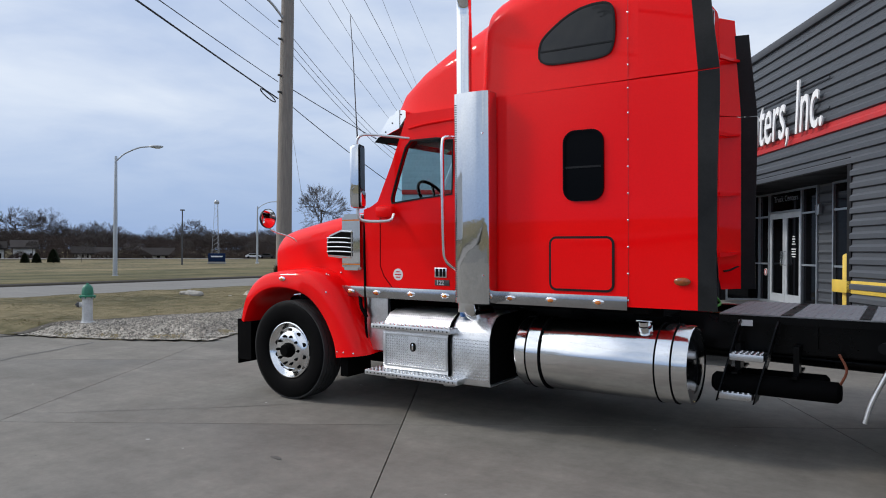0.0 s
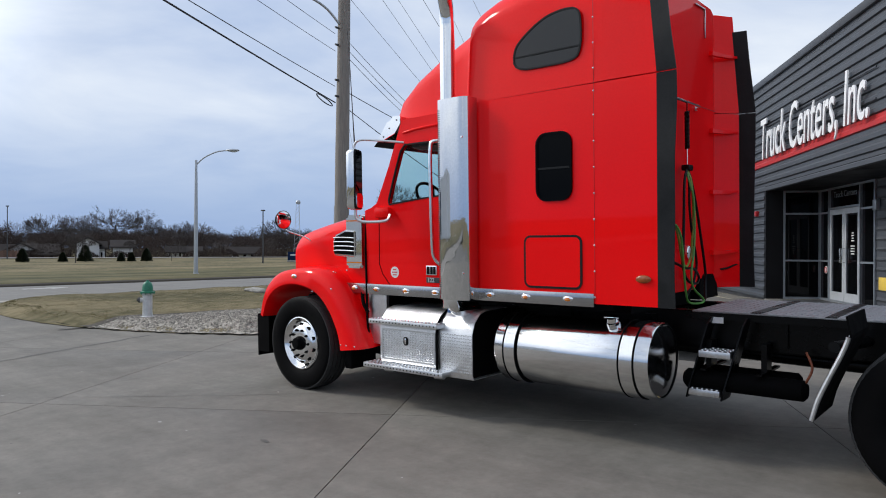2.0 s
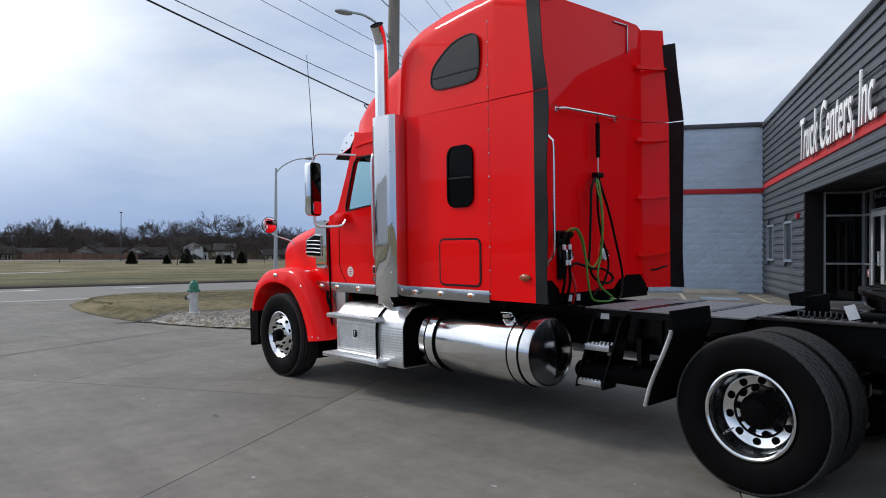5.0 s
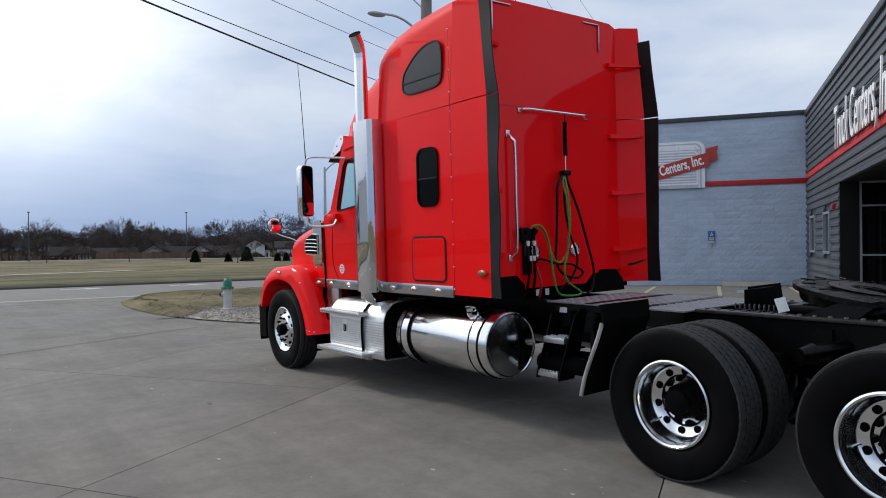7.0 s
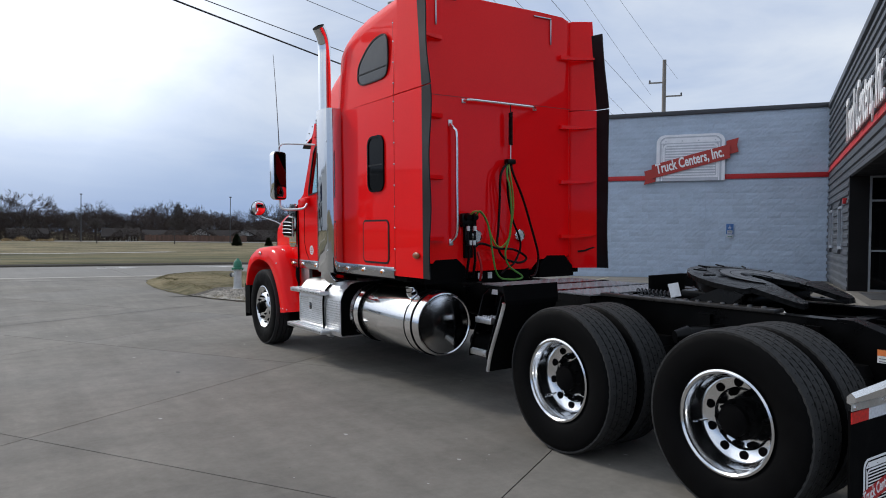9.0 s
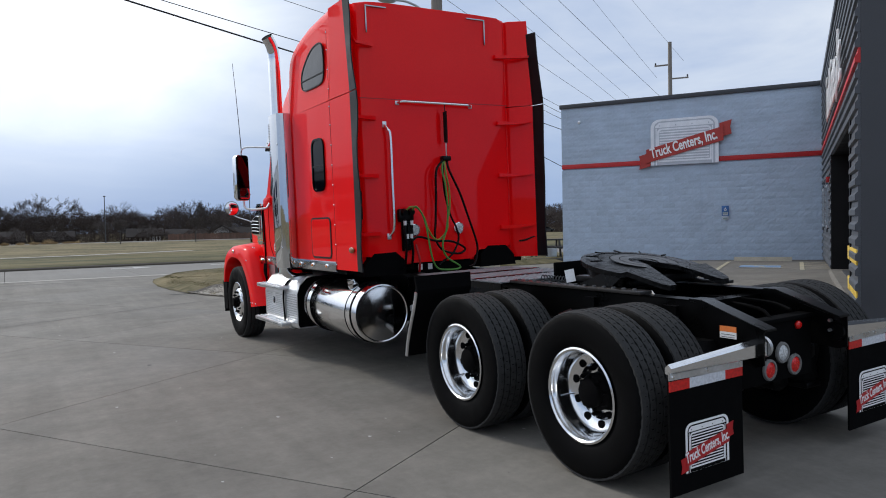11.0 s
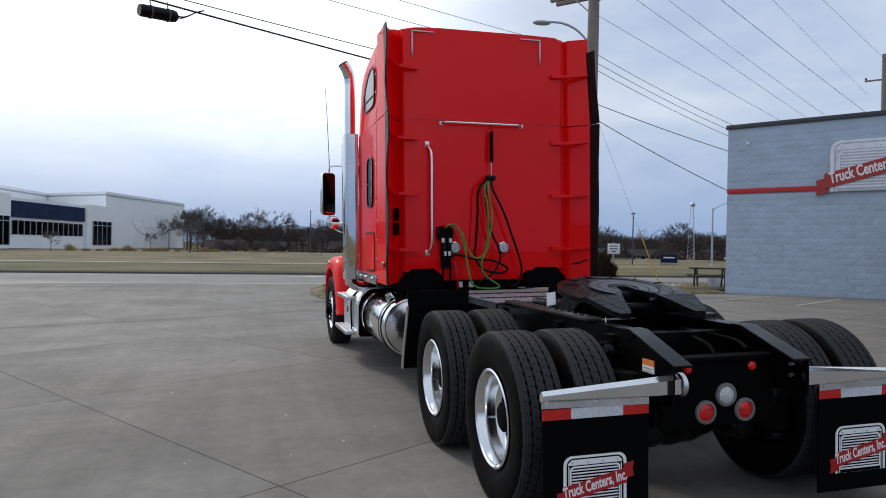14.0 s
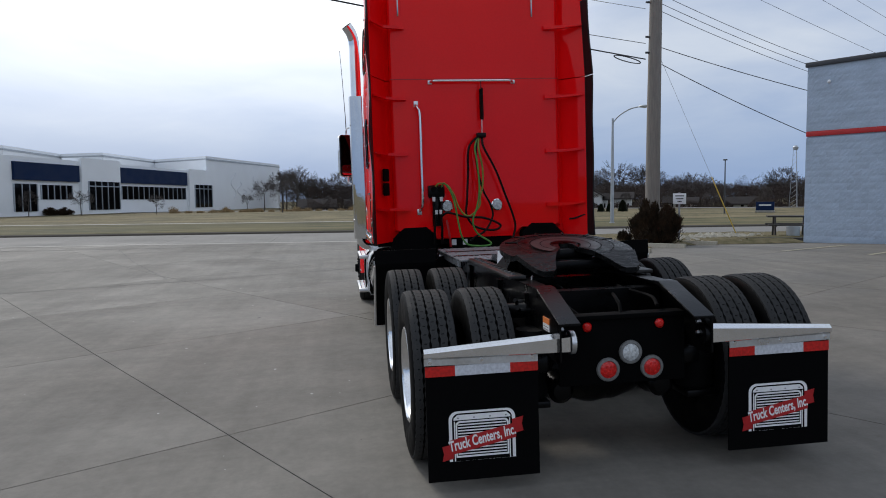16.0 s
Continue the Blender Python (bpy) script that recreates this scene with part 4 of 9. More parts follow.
def build_badge(name, w, h, band_l, band_r, text_size, m, materials, label, depth=0.05, parent=None):
    """The dealer's plaque: a grille mark with an arched border, crossed by a slanting red ribbon with lettering."""
    panel, lines, ribbon, ink = materials
    s = thing(name, label, "sign", m) if parent is None else new(name)
    if parent is not None:
        s.parent = parent
        s.matrix_local = m

    def arch(x, z0, z1, r):
        pts = [(-x, z0), (x, z0)]
        for c, a0 in ((x - r, 0), (-x + r, 90)):
            pts += [(c + r * math.cos(radians(a0 + 15 * k)), z1 - r + r * math.sin(radians(a0 + 15 * k))) for k in range(7)]
        return pts
    bm = B()
    prism(bm, arch(w / 2, 0, h, 0.13 * w), "y", -depth, 0.0)
    part("panel", bm, panel, s)
    for x0, x1, b0, b1, t0, t1 in ((0.5, 0.452, 0.0, 0.0, 1.0, 0.955), (0.40, 0.375, 0.07, 0.105, 0.80, 0.765)):
        bm = B()
        ring_plate(bm, arch(w * x0, h * b0, h * t0, 0.13 * w * x0 * 2 * (1 if x0 == 0.5 else 0.6)), arch(w * x1, h * (b1 + 0.001), h * t1, 0.13 * w * x1 * 2 * (0.9 if x0 == 0.5 else 0.5)), "y", -depth * 1.1, -depth * 0.9)
        part("panel_border", bm, lines, s, smooth=False)
    bm = B()
    prism(bm, [(-w * 0.43, h * 0.82), (w * 0.43, h * 0.82), (w * 0.425, h * 0.86), (w * 0.37, h * 0.925), (-w * 0.37, h * 0.925), (-w * 0.425, h * 0.86)], "y", -depth * 1.1, -depth * 0.9)
    part("header_band", bm, lines, s, smooth=False)
    for k in range(4):
        bm = B()
        cyl(bm, (w * (-0.36 + 0.24 * k), -depth * 1.2, h * 0.86), (w * (-0.36 + 0.24 * k), -depth * 1.05, h * 0.86), 0.010 * w, 0.010 * w, 8)
        part("rivet", bm, panel, s)
    for i in range(11):
        z = h * (0.13 + 0.058 * i)
        bm = B()
        box(bm, -w * 0.365, w * 0.365, -depth * 1.08, -depth * 0.9, z, z + h * 0.026)
        part("grille_line", bm, lines, s, smooth=False)
    for sx in (-1, 1):
        bm = B()
        box(bm, sx * w * 0.415 - w * 0.008, sx * w * 0.415 + w * 0.008, -depth * 1.08, -depth * 0.9, 0.0, h * 0.80)
        part("side_line", bm, lines, s, smooth=False)
    # ribbon
    sl = (band_r[1] - band_l[1]) / (band_r[0] - band_l[0])
    ht = h * 0.295
    bm = B()
    prism(bm, [(band_l[0], band_l[1]), (band_r[0], band_r[1]), (band_r[0], band_r[1] + ht), (band_l[0], band_l[1] + ht)], "y", -depth * 2.0, -depth * 1.2)
    part("ribbon", bm, ribbon, s, "red slanting ribbon", smooth=False)
    for sx, (bx, bz) in ((-1, band_l), (1, band_r)):
        bm = B()
        t = w * 0.115
        off = sx * t
        dz = -ht * 0.30 if sx < 0 else ht * 0.30
        prism(bm, [(bx - sx * t * .5, bz + dz - sx * t * .5 * sl), (bx + off, bz + dz + sl * off), (bx + off * 0.8, bz + dz + ht / 2 + sl * off), (bx + off, bz + dz + ht + sl * off), (bx - sx * t * .5, bz + dz + ht - sx * t * .5 * sl)], "y", -depth * 1.15, -depth * 0.4)
        part("ribbon_tail", bm, ribbon, s, smooth=False)
    ang = math.degrees(math.atan(sl))
    mx, mz = (band_l[0] + band_r[0]) / 2, (band_l[1] + band_r[1]) / 2 + ht * 0.25
    text_mesh("lettering", "Truck Centers, Inc.", text_size, depth * 0.1, ink, pose(mx, -depth * 2.1, mz, 90) @ pose(0, 0, 0, 0, 0, ang), s, "white ribbon lettering", shear=0.1, squeeze=0.60, bold=text_size * 0.026)
    return s


# plaque on the block wall
build_badge("wall_sign", 2.10, 1.50, (-1.19, 0.09), (1.20, 0.69), 0.45, BUILD @ pose(0.05, -3.98, 3.30, 0, 0, 90), (SIGN_SILVER, SIGN_SILVER_D, SIGN_RED, SIGN_WHITE), "silver grille plaque crossed by a red lettered ribbon")


def build_ada_sign():
    s = thing("parking_sign", "small blue and white accessible parking sign on the block wall", "sign", BUILD @ pose(0.05, -2.75, 1.59, 0, 0, 90) @ Matrix.Diagonal((0.72, 0.8, 0.72, 1)))
    bm = B()
    box(bm, -0.15, 0.15, -0.012, 0.0, 0.0, 0.45, 0.004)
    part("plate", bm, SIGN_BLUE, s)
    bm = B()
    box(bm, -0.11, 0.11, -0.015, -0.012, 0.03, 0.17)
    part("lower_field", bm, SIGN_SILVER, s, "pale grey field", smooth=False)
    bm = B()
    cyl(bm, (0.0, -0.019, 0.375), (0.0, -0.012, 0.375), 0.013, seg=10)
    box(bm, -0.012, 0.012, -0.019, -0.012, 0.29, 0.355)
    lathe(bm, [(0.036, -0.019), (0.054, -0.019), (0.054, -0.012), (0.036, -0.012)], 16, "y", (0, 0, 0.275))
    part("symbol", bm, SIGN_WHITE, s, "white wheel symbol", smooth=False)
    for z in (0.13, 0.09):
        bm = B()
        box(bm, -0.09, 0.09, -0.018, -0.015, z, z + 0.018)
        part("text_bar", bm, HYD_GREEN, s, smooth=False)
    bm = B()
    box(bm, -0.13, 0.13, -0.012, 0.0, -0.17, -0.02, 0.004)
    part("lower_plate", bm, SIGN_SILVER, s)
    bm = B()
    box(bm, -0.09, 0.09, -0.015, -0.012, -0.11, -0.08)
    part("text_bar", bm, HYD_GREEN, s, smooth=False)


build_ada_sign()
bm = B()
bmesh.ops.create_uvsphere(bm, u_segments=16, v_segments=10, radius=0.05, matrix=Matrix.Translation((0.07, -7.44, 4.93)))
cyl(bm, (0.0, -7.44, 4.95), (0.07, -7.44, 4.95), 0.035, 0.042, 14)
tagged(part("dome_camera", bm, SIGN_WHITE), "small white dome camera on the block wall", "camera").matrix_world = BUILD


def build_parking():
    """Parking bay lines, blue field and wheel stop by the block wall (in the building's axes)."""
    def yard(u, v):
        return (BUILD @ Vector((u, v, 0))).to_2d()
    def line(u0, v0, u1, v1, w, m, label, lift=0.009):
        pts = [tuple(yard(u0 + (u1 - u0) * k / 6, v0 + (v1 - v0) * k / 6)) for k in range(7)]
        strip("bay_line", pts, w, zg, m, label, "road marking", lift)
    for v in (-6.3, -4.4, -2.55, -0.6, 1.4):
        line(1.3, v, 5.4, v, 0.10, YELLOW_LINE, "faded pale parking bay line")
    for k in range(5):
        line(1.5 + .8 * k, -0.55, 1.9 + .8 * k, 0.3, 0.08, YELLOW_LINE, "faded diagonal hatch line")
    line(3.15, -1.6, 4.05, -1.6, 1.0, BLUE_LINE, "worn blue accessible bay marking")
    for u0, v0, u1, v1 in ((3.1, -2.15, 3.1, -1.05), (4.1, -2.15, 4.1, -1.05), (3.3, -1.75, 3.9, -1.45)):
        line(u0, v0, u1, v1, 0.09, YELLOW_LINE, "worn white border of the blue marking", 0.012)
    x, y = yard(0.75, -1.65)
    s = thing("wheel_stop", "pale concrete wheel stop lying before the block wall", "wheel stop", pose(x, y, zg(x, y), 0, 0, -58))
    bm = B()
    prism(bm, [(-0.08, 0), (0.08, 0), (0.05, 0.12), (-0.05, 0.12)], "y", -0.80, 0.80)
    part("stop", bm, PALE_KERB, s)


build_parking()

# ---- the tractor unit; x runs back from the front axle, y to its right side ----
TILT = pose(0, 0, 0, 1.4, 0, 0)
truck = thing("semi_truck", "bright red long-nose sleeper cab tractor unit parked on the yard", "truck", TILT)


def both(fn):
    for s in (-1, 1):
        fn(s)


# wheels
def tyre_mesh(bm, w, r=0.495, rim=0.272):
    h = w / 2
    prof = [(rim, -h * 0.72), (rim + 0.012, -h * 0.80), (rim + 0.05, -h * 0.93), (rim + 0.11, -h), (r - 0.055, -h * 0.98), (r - 0.028, -h * 0.93), (r - 0.016, -h * 0.86), (r - 0.020, -h * 0.5), (r - 0.020, h * 0.5),
            (r - 0.016, h * 0.86), (r - 0.028, h * 0.93), (r - 0.055, h * 0.98), (rim + 0.11, h), (rim + 0.05, h * 0.93), (rim + 0.012, h * 0.80), (rim, h * 0.72), (rim - 0.004, 0), (rim, -h * 0.72)]
    lathe(bm, prof, 72)


def tread_mesh(bm, w, r=0.495, drive=True):
    """Five worn ribs round the tyre, parted by narrow stepped grooves, with notched shoulders."""
    h = w / 2 * 0.89
    rows, n = 5, 232 if drive else 116
    gap = 0.011
    rw = (2 * h - gap * (rows - 1)) / rows
    for k in range(rows):
        y0 = -h + k * (rw + gap)
        rings = []
        for i in range(n):
            a = 2 * math.pi * i / n
            phase = (i + 2 * k) % 4
            step = (0.0, 0.0045, 0.0045, 0.0)[phase] if drive else 0.0
            lo, hi = y0 + step, y0 + rw + step
            nick = 0.0015 if drive and phase in (0, 3) else 0.0
            if k == 0:
                lo = y0 + nick
            if k == rows - 1:
                hi = y0 + rw - nick
            t0 = r - (0.009 if k == 0 else 0.0)
            t1 = r - (0.009 if k == rows - 1 else 0.0)
            rings.append([bm.verts.new((q * math.cos(a), y, q * math.sin(a))) for q, y in ((r - 0.024, lo), (t0, lo), (r - (0.002 if k in (0, rows - 1) else 0), (lo + hi) / 2), (t1, hi), (r - 0.024, hi))])
        for i in range(n):
            p, q = rings[i], rings[(i + 1) % n]
            for u in range(4):
                bm.faces.new((p[u], p[u + 1], q[u + 1], q[u]))


def wheel(parent, name, m, kind, side):
    """kind: front, outer or inner; the face looks along side * y."""
    wh = new(name)
    wh.parent = parent
    wh.matrix_local = m
    w = 0.29 if kind == "front" else 0.272
    bm = B()
    tyre_mesh(bm, w)
    ty = part("tyre", bm, RUBBER, wh)
    bm = B()
    tread_mesh(bm, w, drive=kind != "front")
    tr = part("tread", bm, TREAD, wh, smooth=False)
    if kind != "front":
        bm = B()
        h, r = w / 2 * 0.89, 0.4953
        for k in range(5):
            yc = -h + (k + 0.5) * 2 * h / 5
            for i in range(58):
                a = 2 * math.pi * (i + 0.5 * (k % 2)) / 58
                dn = Vector((math.cos(a), 0, math.sin(a)))
                dt = Vector((-math.sin(a), 0, math.cos(a)))
                hw = 0.010 if k not in (0, 4) else 0.006
                q = [bm.verts.new(dn * r + dt * u + Vector((0, yc + v, 0))) for u, v in ((-0.0028, -hw), (0.0028, -hw + 0.004), (0.0028, hw), (-0.0028, hw - 0.004))]
                bm.faces.new(q)
        sip = part("siping", bm, RUBBER, wh, "dark slits in the tread", smooth=False)
        sip["kind"] = "stuff"
    if kind == "inner":
        return wh
    s = side
    bm = B()
    if kind == "front":
        prof = [(0.274, s * 0.112), (0.280, s * 0.126), (0.270, s * 0.129), (0.258, s * 0.115), (0.246, s * 0.098), (0.225, s * 0.085), (0.205, s * 0.092), (0.185, s * 0.118), (0.165, s * 0.132), (0.09, s * 0.134), (0.0, s * 0.134)]
    else:
        prof = [(0.274, s * 0.105), (0.283, s * 0.122), (0.272, s * 0.127), (0.262, s * 0.118), (0.258, s * 0.10), (0.249, s * 0.088), (0.247, s * 0.05), (0.243, s * 0.012), (0.234, s * -0.012), (0.218, s * -0.024), (0.170, s * -0.036), (0.160, s * -0.048), (0.152, s * -0.052), (0.06, s * -0.052), (0.0, s * -0.052)]
    lathe(bm, prof, 64)
    part("rim", bm, ALU, wh, "polished aluminium wheel disc")
    for i in range(10):
        a = 2 * math.pi * (i + 0.5) / 10
        rr = 0.196 if kind == "front" else 0.196
        c, d = rr * math.cos(a), rr * math.sin(a)
        bm = B()
        if kind == "front":
            cyl(bm, (c * 0.99, s * 0.080, d * 0.99), (c, s * 0.1115, d), 0.019, 0.021, 14)
        else:
            cyl(bm, (c, s * -0.06, d), (c * 1.004, s * -0.0235, d * 1.004), 0.025, 0.025, 16)
        part("hand_hole", bm, BLACK_MATT, wh, "dark round hand hole")
    # hub and studs
    bm = B()
    if kind == "front":
        lathe(bm, [(0.074, s * 0.130), (0.074, s * 0.150), (0.062, s * 0.160), (0.062, s * 0.185), (0.050, s * 0.198), (0.0, s * 0.200)], 24)
    else:
        lathe(bm, [(0.112, s * -0.06), (0.112, s * 0.0), (0.100, s * 0.016), (0.085, s * 0.022), (0.085, s * 0.052), (0.070, s * 0.062), (0.0, s * 0.065)], 28)
    part("hub", bm, BLACK_MATT, wh, "black wheel hub")
    for i in range(10):
        a = 2 * math.pi * i / 10
        rr = 0.142 if kind == "front" else 0.142
        c, d = rr * math.cos(a), rr * math.sin(a)
        y0 = 0.130 if kind == "front" else -0.052
        bm = B()
        tall = 0.018 if kind == "front" else 0.036
        cyl(bm, (c, s * y0, d), (c, s * (y0 + tall), d), *((0.015, 0.013) if kind == "front" else (0.019, 0.016)), 6)
        cyl(bm, (c, s * (y0 + tall), d), (c, s * (y0 + tall + 0.012), d), 0.009, 0.008, 8)
        part("lug_nut", bm, BLACK_MATT, wh, smooth=False)
    if kind != "front":
        for i in range(8):
            a = 2 * math.pi * (i + .3) / 8
            bm = B()
            cyl(bm, (0.097 * math.cos(a), s * 0.0, 0.097 * math.sin(a)), (0.097 * math.cos(a), s * 0.034, 0.097 * math.sin(a)), 0.012, 0.010, 6)
            part("hub_bolt", bm, BLACK_MATT, wh, smooth=False)
        bm = B()
        tube(bm, [(0.190, s * -0.03, -0.10), (0.20, s * 0.01, -0.105), (0.205, s * 0.045, -0.108)], 0.005, 6)
        part("valve_stem", bm, CHROME, wh)
    return wh


AX1, AX2, AZ = 5.66, 6.95, 0.497
for s in (-1, 1):
    wheel(truck, "front_wheel", pose(0.01, s * 1.055, AZ - 0.004), "front", s)
    for ax in (AX1, AX2):
        wheel(truck, "rear_wheel", pose(ax, s * 1.003 + (0.085 if s > 0 else 0), AZ, 0, 20 * ax, 0), "outer", s)
        wheel(truck, "inner_wheel", pose(ax, s * 0.675 + (0.085 if s > 0 else 0), AZ, 0, 7 * ax, 0), "inner", s)
        bm = B()
        cyl(bm, (ax, s * 0.25, AZ), (ax, s * 1.0, AZ), 0.10, 0.085, 16)
        part("axle_tube", bm, BLACK, truck)
        # drums added to block light and darken the ground between the flaps
        bm = B()
        yd = s * 0.50 + (0.05 if s > 0 else 0)
        lathe(bm, [(0.0, yd - s * 0.02), (0.16, yd - s * 0.02), (0.205, yd), (0.215, yd + s * 0.02), (0.215, yd + s * 0.20), (0.0, yd + s * 0.20)], 28, "y", (ax, 0, AZ))
        part("brake_drum", bm, BLACK_MATT, truck, "dark brake drum added to block light")
bm = B()
cyl(bm, (0, -1.0, AZ - 0.05), (0, 1.0, AZ - 0.05), 0.06, 0.06, 12)
part("front_axle", bm, BLACK, truck)
for ax in (AX1, AX2):
    bm = B()
    bmesh.ops.create_uvsphere(bm, u_segments=16, v_segments=10, radius=0.24, matrix=pose(ax, 0, AZ))
    part("differential", bm, BLACK, truck)


# ---- sleeper box ----
W = 1.13


def rounded_section(w, z0, z1, r, n=6, taper=0.0):
    """Cross-section (y, z): up the left side, over the top, down the right."""
    pts = [(-w, z0)]
    for k in range(n + 1):
        a = radians(180 - 90 * k / n)
        pts.append((-w + taper + r + r * math.cos(a), z1 - r + r * math.sin(a)))
    for k in range(n + 1):
        a = radians(90 - 90 * k / n)
        pts.append((w - taper - r + r * math.cos(a), z1 - r + r * math.sin(a)))
    pts.append((w, z0))
    return pts


def build_sleeper():
    bm = B()
    rings = []
    for x, w in ((2.30, W - 0.02), (2.33, W - 0.004), (2.36, W), (3.50, W), (3.552, W)):
        rings.append([(x, -w, 1.09), (x, -w, 1.6), (x, -w, 2.2), (x, -w, 2.755), (x, w, 2.755), (x, w, 2.2), (x, w, 1.6), (x, w, 1.09)])
    loft(bm, rings)
    part("sleeper_box", bm, [RED], truck, "red sleeper side with riveted panels", angle=25)
    # rear wall skin
    bm = B()
    outline = [(-0.86, 1.20), (-0.62, 1.20), (-0.52, 1.11), (0.36, 1.11), (0.46, 1.20), (0.80, 1.20), (0.90, 1.20), (0.90, 3.70), (0.80, 3.715), (0.5, 3.722), (-0.5, 3.722), (-0.80, 3.712), (-0.90, 3.69), (-0.90, 1.20)]
    prism(bm, outline, "x", 3.545, 3.672)
    bmesh.ops.bevel(bm, geom=[e for e in bm.edges if all(v.co.x > 3.67 for v in e.verts) and abs(e.verts[0].co.y) > 0.79 and abs(e.verts[1].co.y) > 0.79], offset=0.035, segments=4, profile=0.5, affect="EDGES")
    part("rear_wall", bm, RED_REAR, truck, "red rear wall of the sleeper", angle=30)
    # seam across the rear wall
    bm = B()
    box(bm, 3.672, 3.675, -0.90, 0.90, 2.765, 2.772)
    part("panel_seam", bm, DECAL_RED, truck, smooth=False)

    def ext(s):
        # side extender behind the sleeper, with inner flare
        wd = W if s < 0 else 1.165
        xe = 3.985 if s < 0 else 3.825
        for z0, z1 in ((1.09, 2.756), (2.766, 3.63 if s < 0 else 3.70)):
            n = 8
            rings, edge = [], []
            for i in range(n + 1):
                z = z0 + (z1 - z0) * i / n
                up = max(0, (z - 2.77)) / 0.85
                x1 = xe - (0.075 if s < 0 else 0.06) * up
                w1 = wd - (0.0 if s < 0 else 0.02 * up)
                rings.append([(3.552, s * w1, z), (x1, s * w1, z), (x1, s * (w1 - 0.014), z), (x1 - 0.012, s * (w1 - 0.022), z), (3.66, s * 0.968, z), (3.62, s * 0.948, z), (3.60, s * 0.925, z), (3.59, s * 0.86, z)])
            bm = B()
            loft(bm, rings)
            part("side_extender", bm, RED_REAR if s > 0 else RED, truck, angle=50)
            for i in range(15):
                z = z0 + (z1 - (0.15 if s > 0 and z1 > 3 else 0.0) - z0) * i / 14
                up = max(0, (z - 2.77)) / 0.85
                x1 = xe - (0.075 if s < 0 else 0.06) * up
                w1 = wd - (0.0 if s < 0 else 0.02 * up)
                wv = 0.012 * math.sin(z * 7 + s) * (1 if s < 0 else 0.4)
                t = 0.125 + 0.01 * math.sin(z * 3)
                edge.append([(x1 - 0.01, s * (w1 + 0.006), z), (x1 + t, s * (w1 + 0.016 + wv), z), (x1 + t, s * (w1 + 0.004 + wv), z), (x1 - 0.01, s * (w1 - 0.020), z)])
            bm = B()
            loft(bm, edge)
            part("edge_rubber", bm, TRIM, truck, "dark rubber edge of the side extender", angle=40)
        # struts between the wall and the extender
        for z in (1.43, 2.0, 2.57, 3.29):
            bm = B()
            loft(bm, [[(3.675, s * 0.74, z - 0.02), (3.675, s * 0.74, z + 0.02), (3.71, s * 0.74, z + 0.02), (3.71, s * 0.74, z - 0.02)],
                      [(3.72, s * 0.95, z - 0.015), (3.72, s * 0.95, z + 0.012), (3.765, s * 0.95, z + 0.012), (3.765, s * 0.95, z - 0.015)],
                      [(xe - 0.07, s * (wd - 0.04), z), (xe - 0.07, s * (wd - 0.04), z + 0.02), (xe - 0.015, s * (wd - 0.04), z + 0.02), (xe - 0.015, s * (wd - 0.04), z)]])
            part("strut", bm, RED_REAR, truck)
    both(ext)
    # roof cap
    bm = B()
    rings = []
    st = [(1.06, 0.70, 2.77, 2.72, .04), (1.10, 0.79, 2.86, 2.72, .07), (1.22, 0.87, 2.995, 2.72, .14), (1.45, 0.935, 3.165, 2.725, .22), (1.75, 0.975, 3.325, 2.73, .27), (2.05, 1.00, 3.455, 2.735, .30), (2.17, 1.015, 3.51, 2.74, .31),
          (2.21, 1.035, 3.53, 2.745, .31), (2.27, 1.112, 3.56, 2.752, .28), (2.34, 1.122, 3.60, 2.754, .28), (2.5, 1.128, 3.655, 2.756, .27), (2.8, 1.13, 3.70, 2.758, .24), (3.2, 1.13, 3.72, 2.76, .20), (3.45, 1.13, 3.715, 2.762, .16), (3.552, 1.13, 3.707, 2.764, .13)]
    for x, w, z1, z0, r in st:
        rings.append([(x, y, z) for y, z in rounded_section(w, z0, z1, min(r, z1 - z0 - 0.01), taper=0.03)])
    loft(bm, rings)
    part("roof_fairing", bm, RED, truck, "raised red roof fairing", angle=40)
    # rivet rows
    for x, zs in ((3.477, [1.14 + 0.197 * i for i in range(8)] + [2.70, 2.87, 3.06, 3.25, 3.42]), (2.47, [])):
        for z in zs:
            bm = B()
            bmesh.ops.create_uvsphere(bm, u_segments=8, v_segments=5, radius=0.009, matrix=pose(x, -W - 0.001, z))
            part("rivet", bm, ALU, truck, "bright rivet head")
    bm = B()
    box(bm, 3.4757, 3.4783, -W - 0.0025, -W + 0.001, 1.09, 3.45)
    part("panel_seam", bm, DECAL_RED, truck, smooth=False)


build_sleeper()


def framed(name, outline, y, s, frame_mat, pane_mat, width=0.025, proud=0.012, parent=truck, label=""):
    bm = B()
    ring_plate(bm, outline, shrink(outline, width), "y", s * y, s * (y + proud))
    f = part(name, bm, frame_mat, parent, label)
    if pane_mat:
        bm = B()
        prism(bm, shrink(outline, width * 0.8), "y", s * (y - 0.004), s * (y + proud * 0.45))
        part("pane", bm, pane_mat, f)
    return f


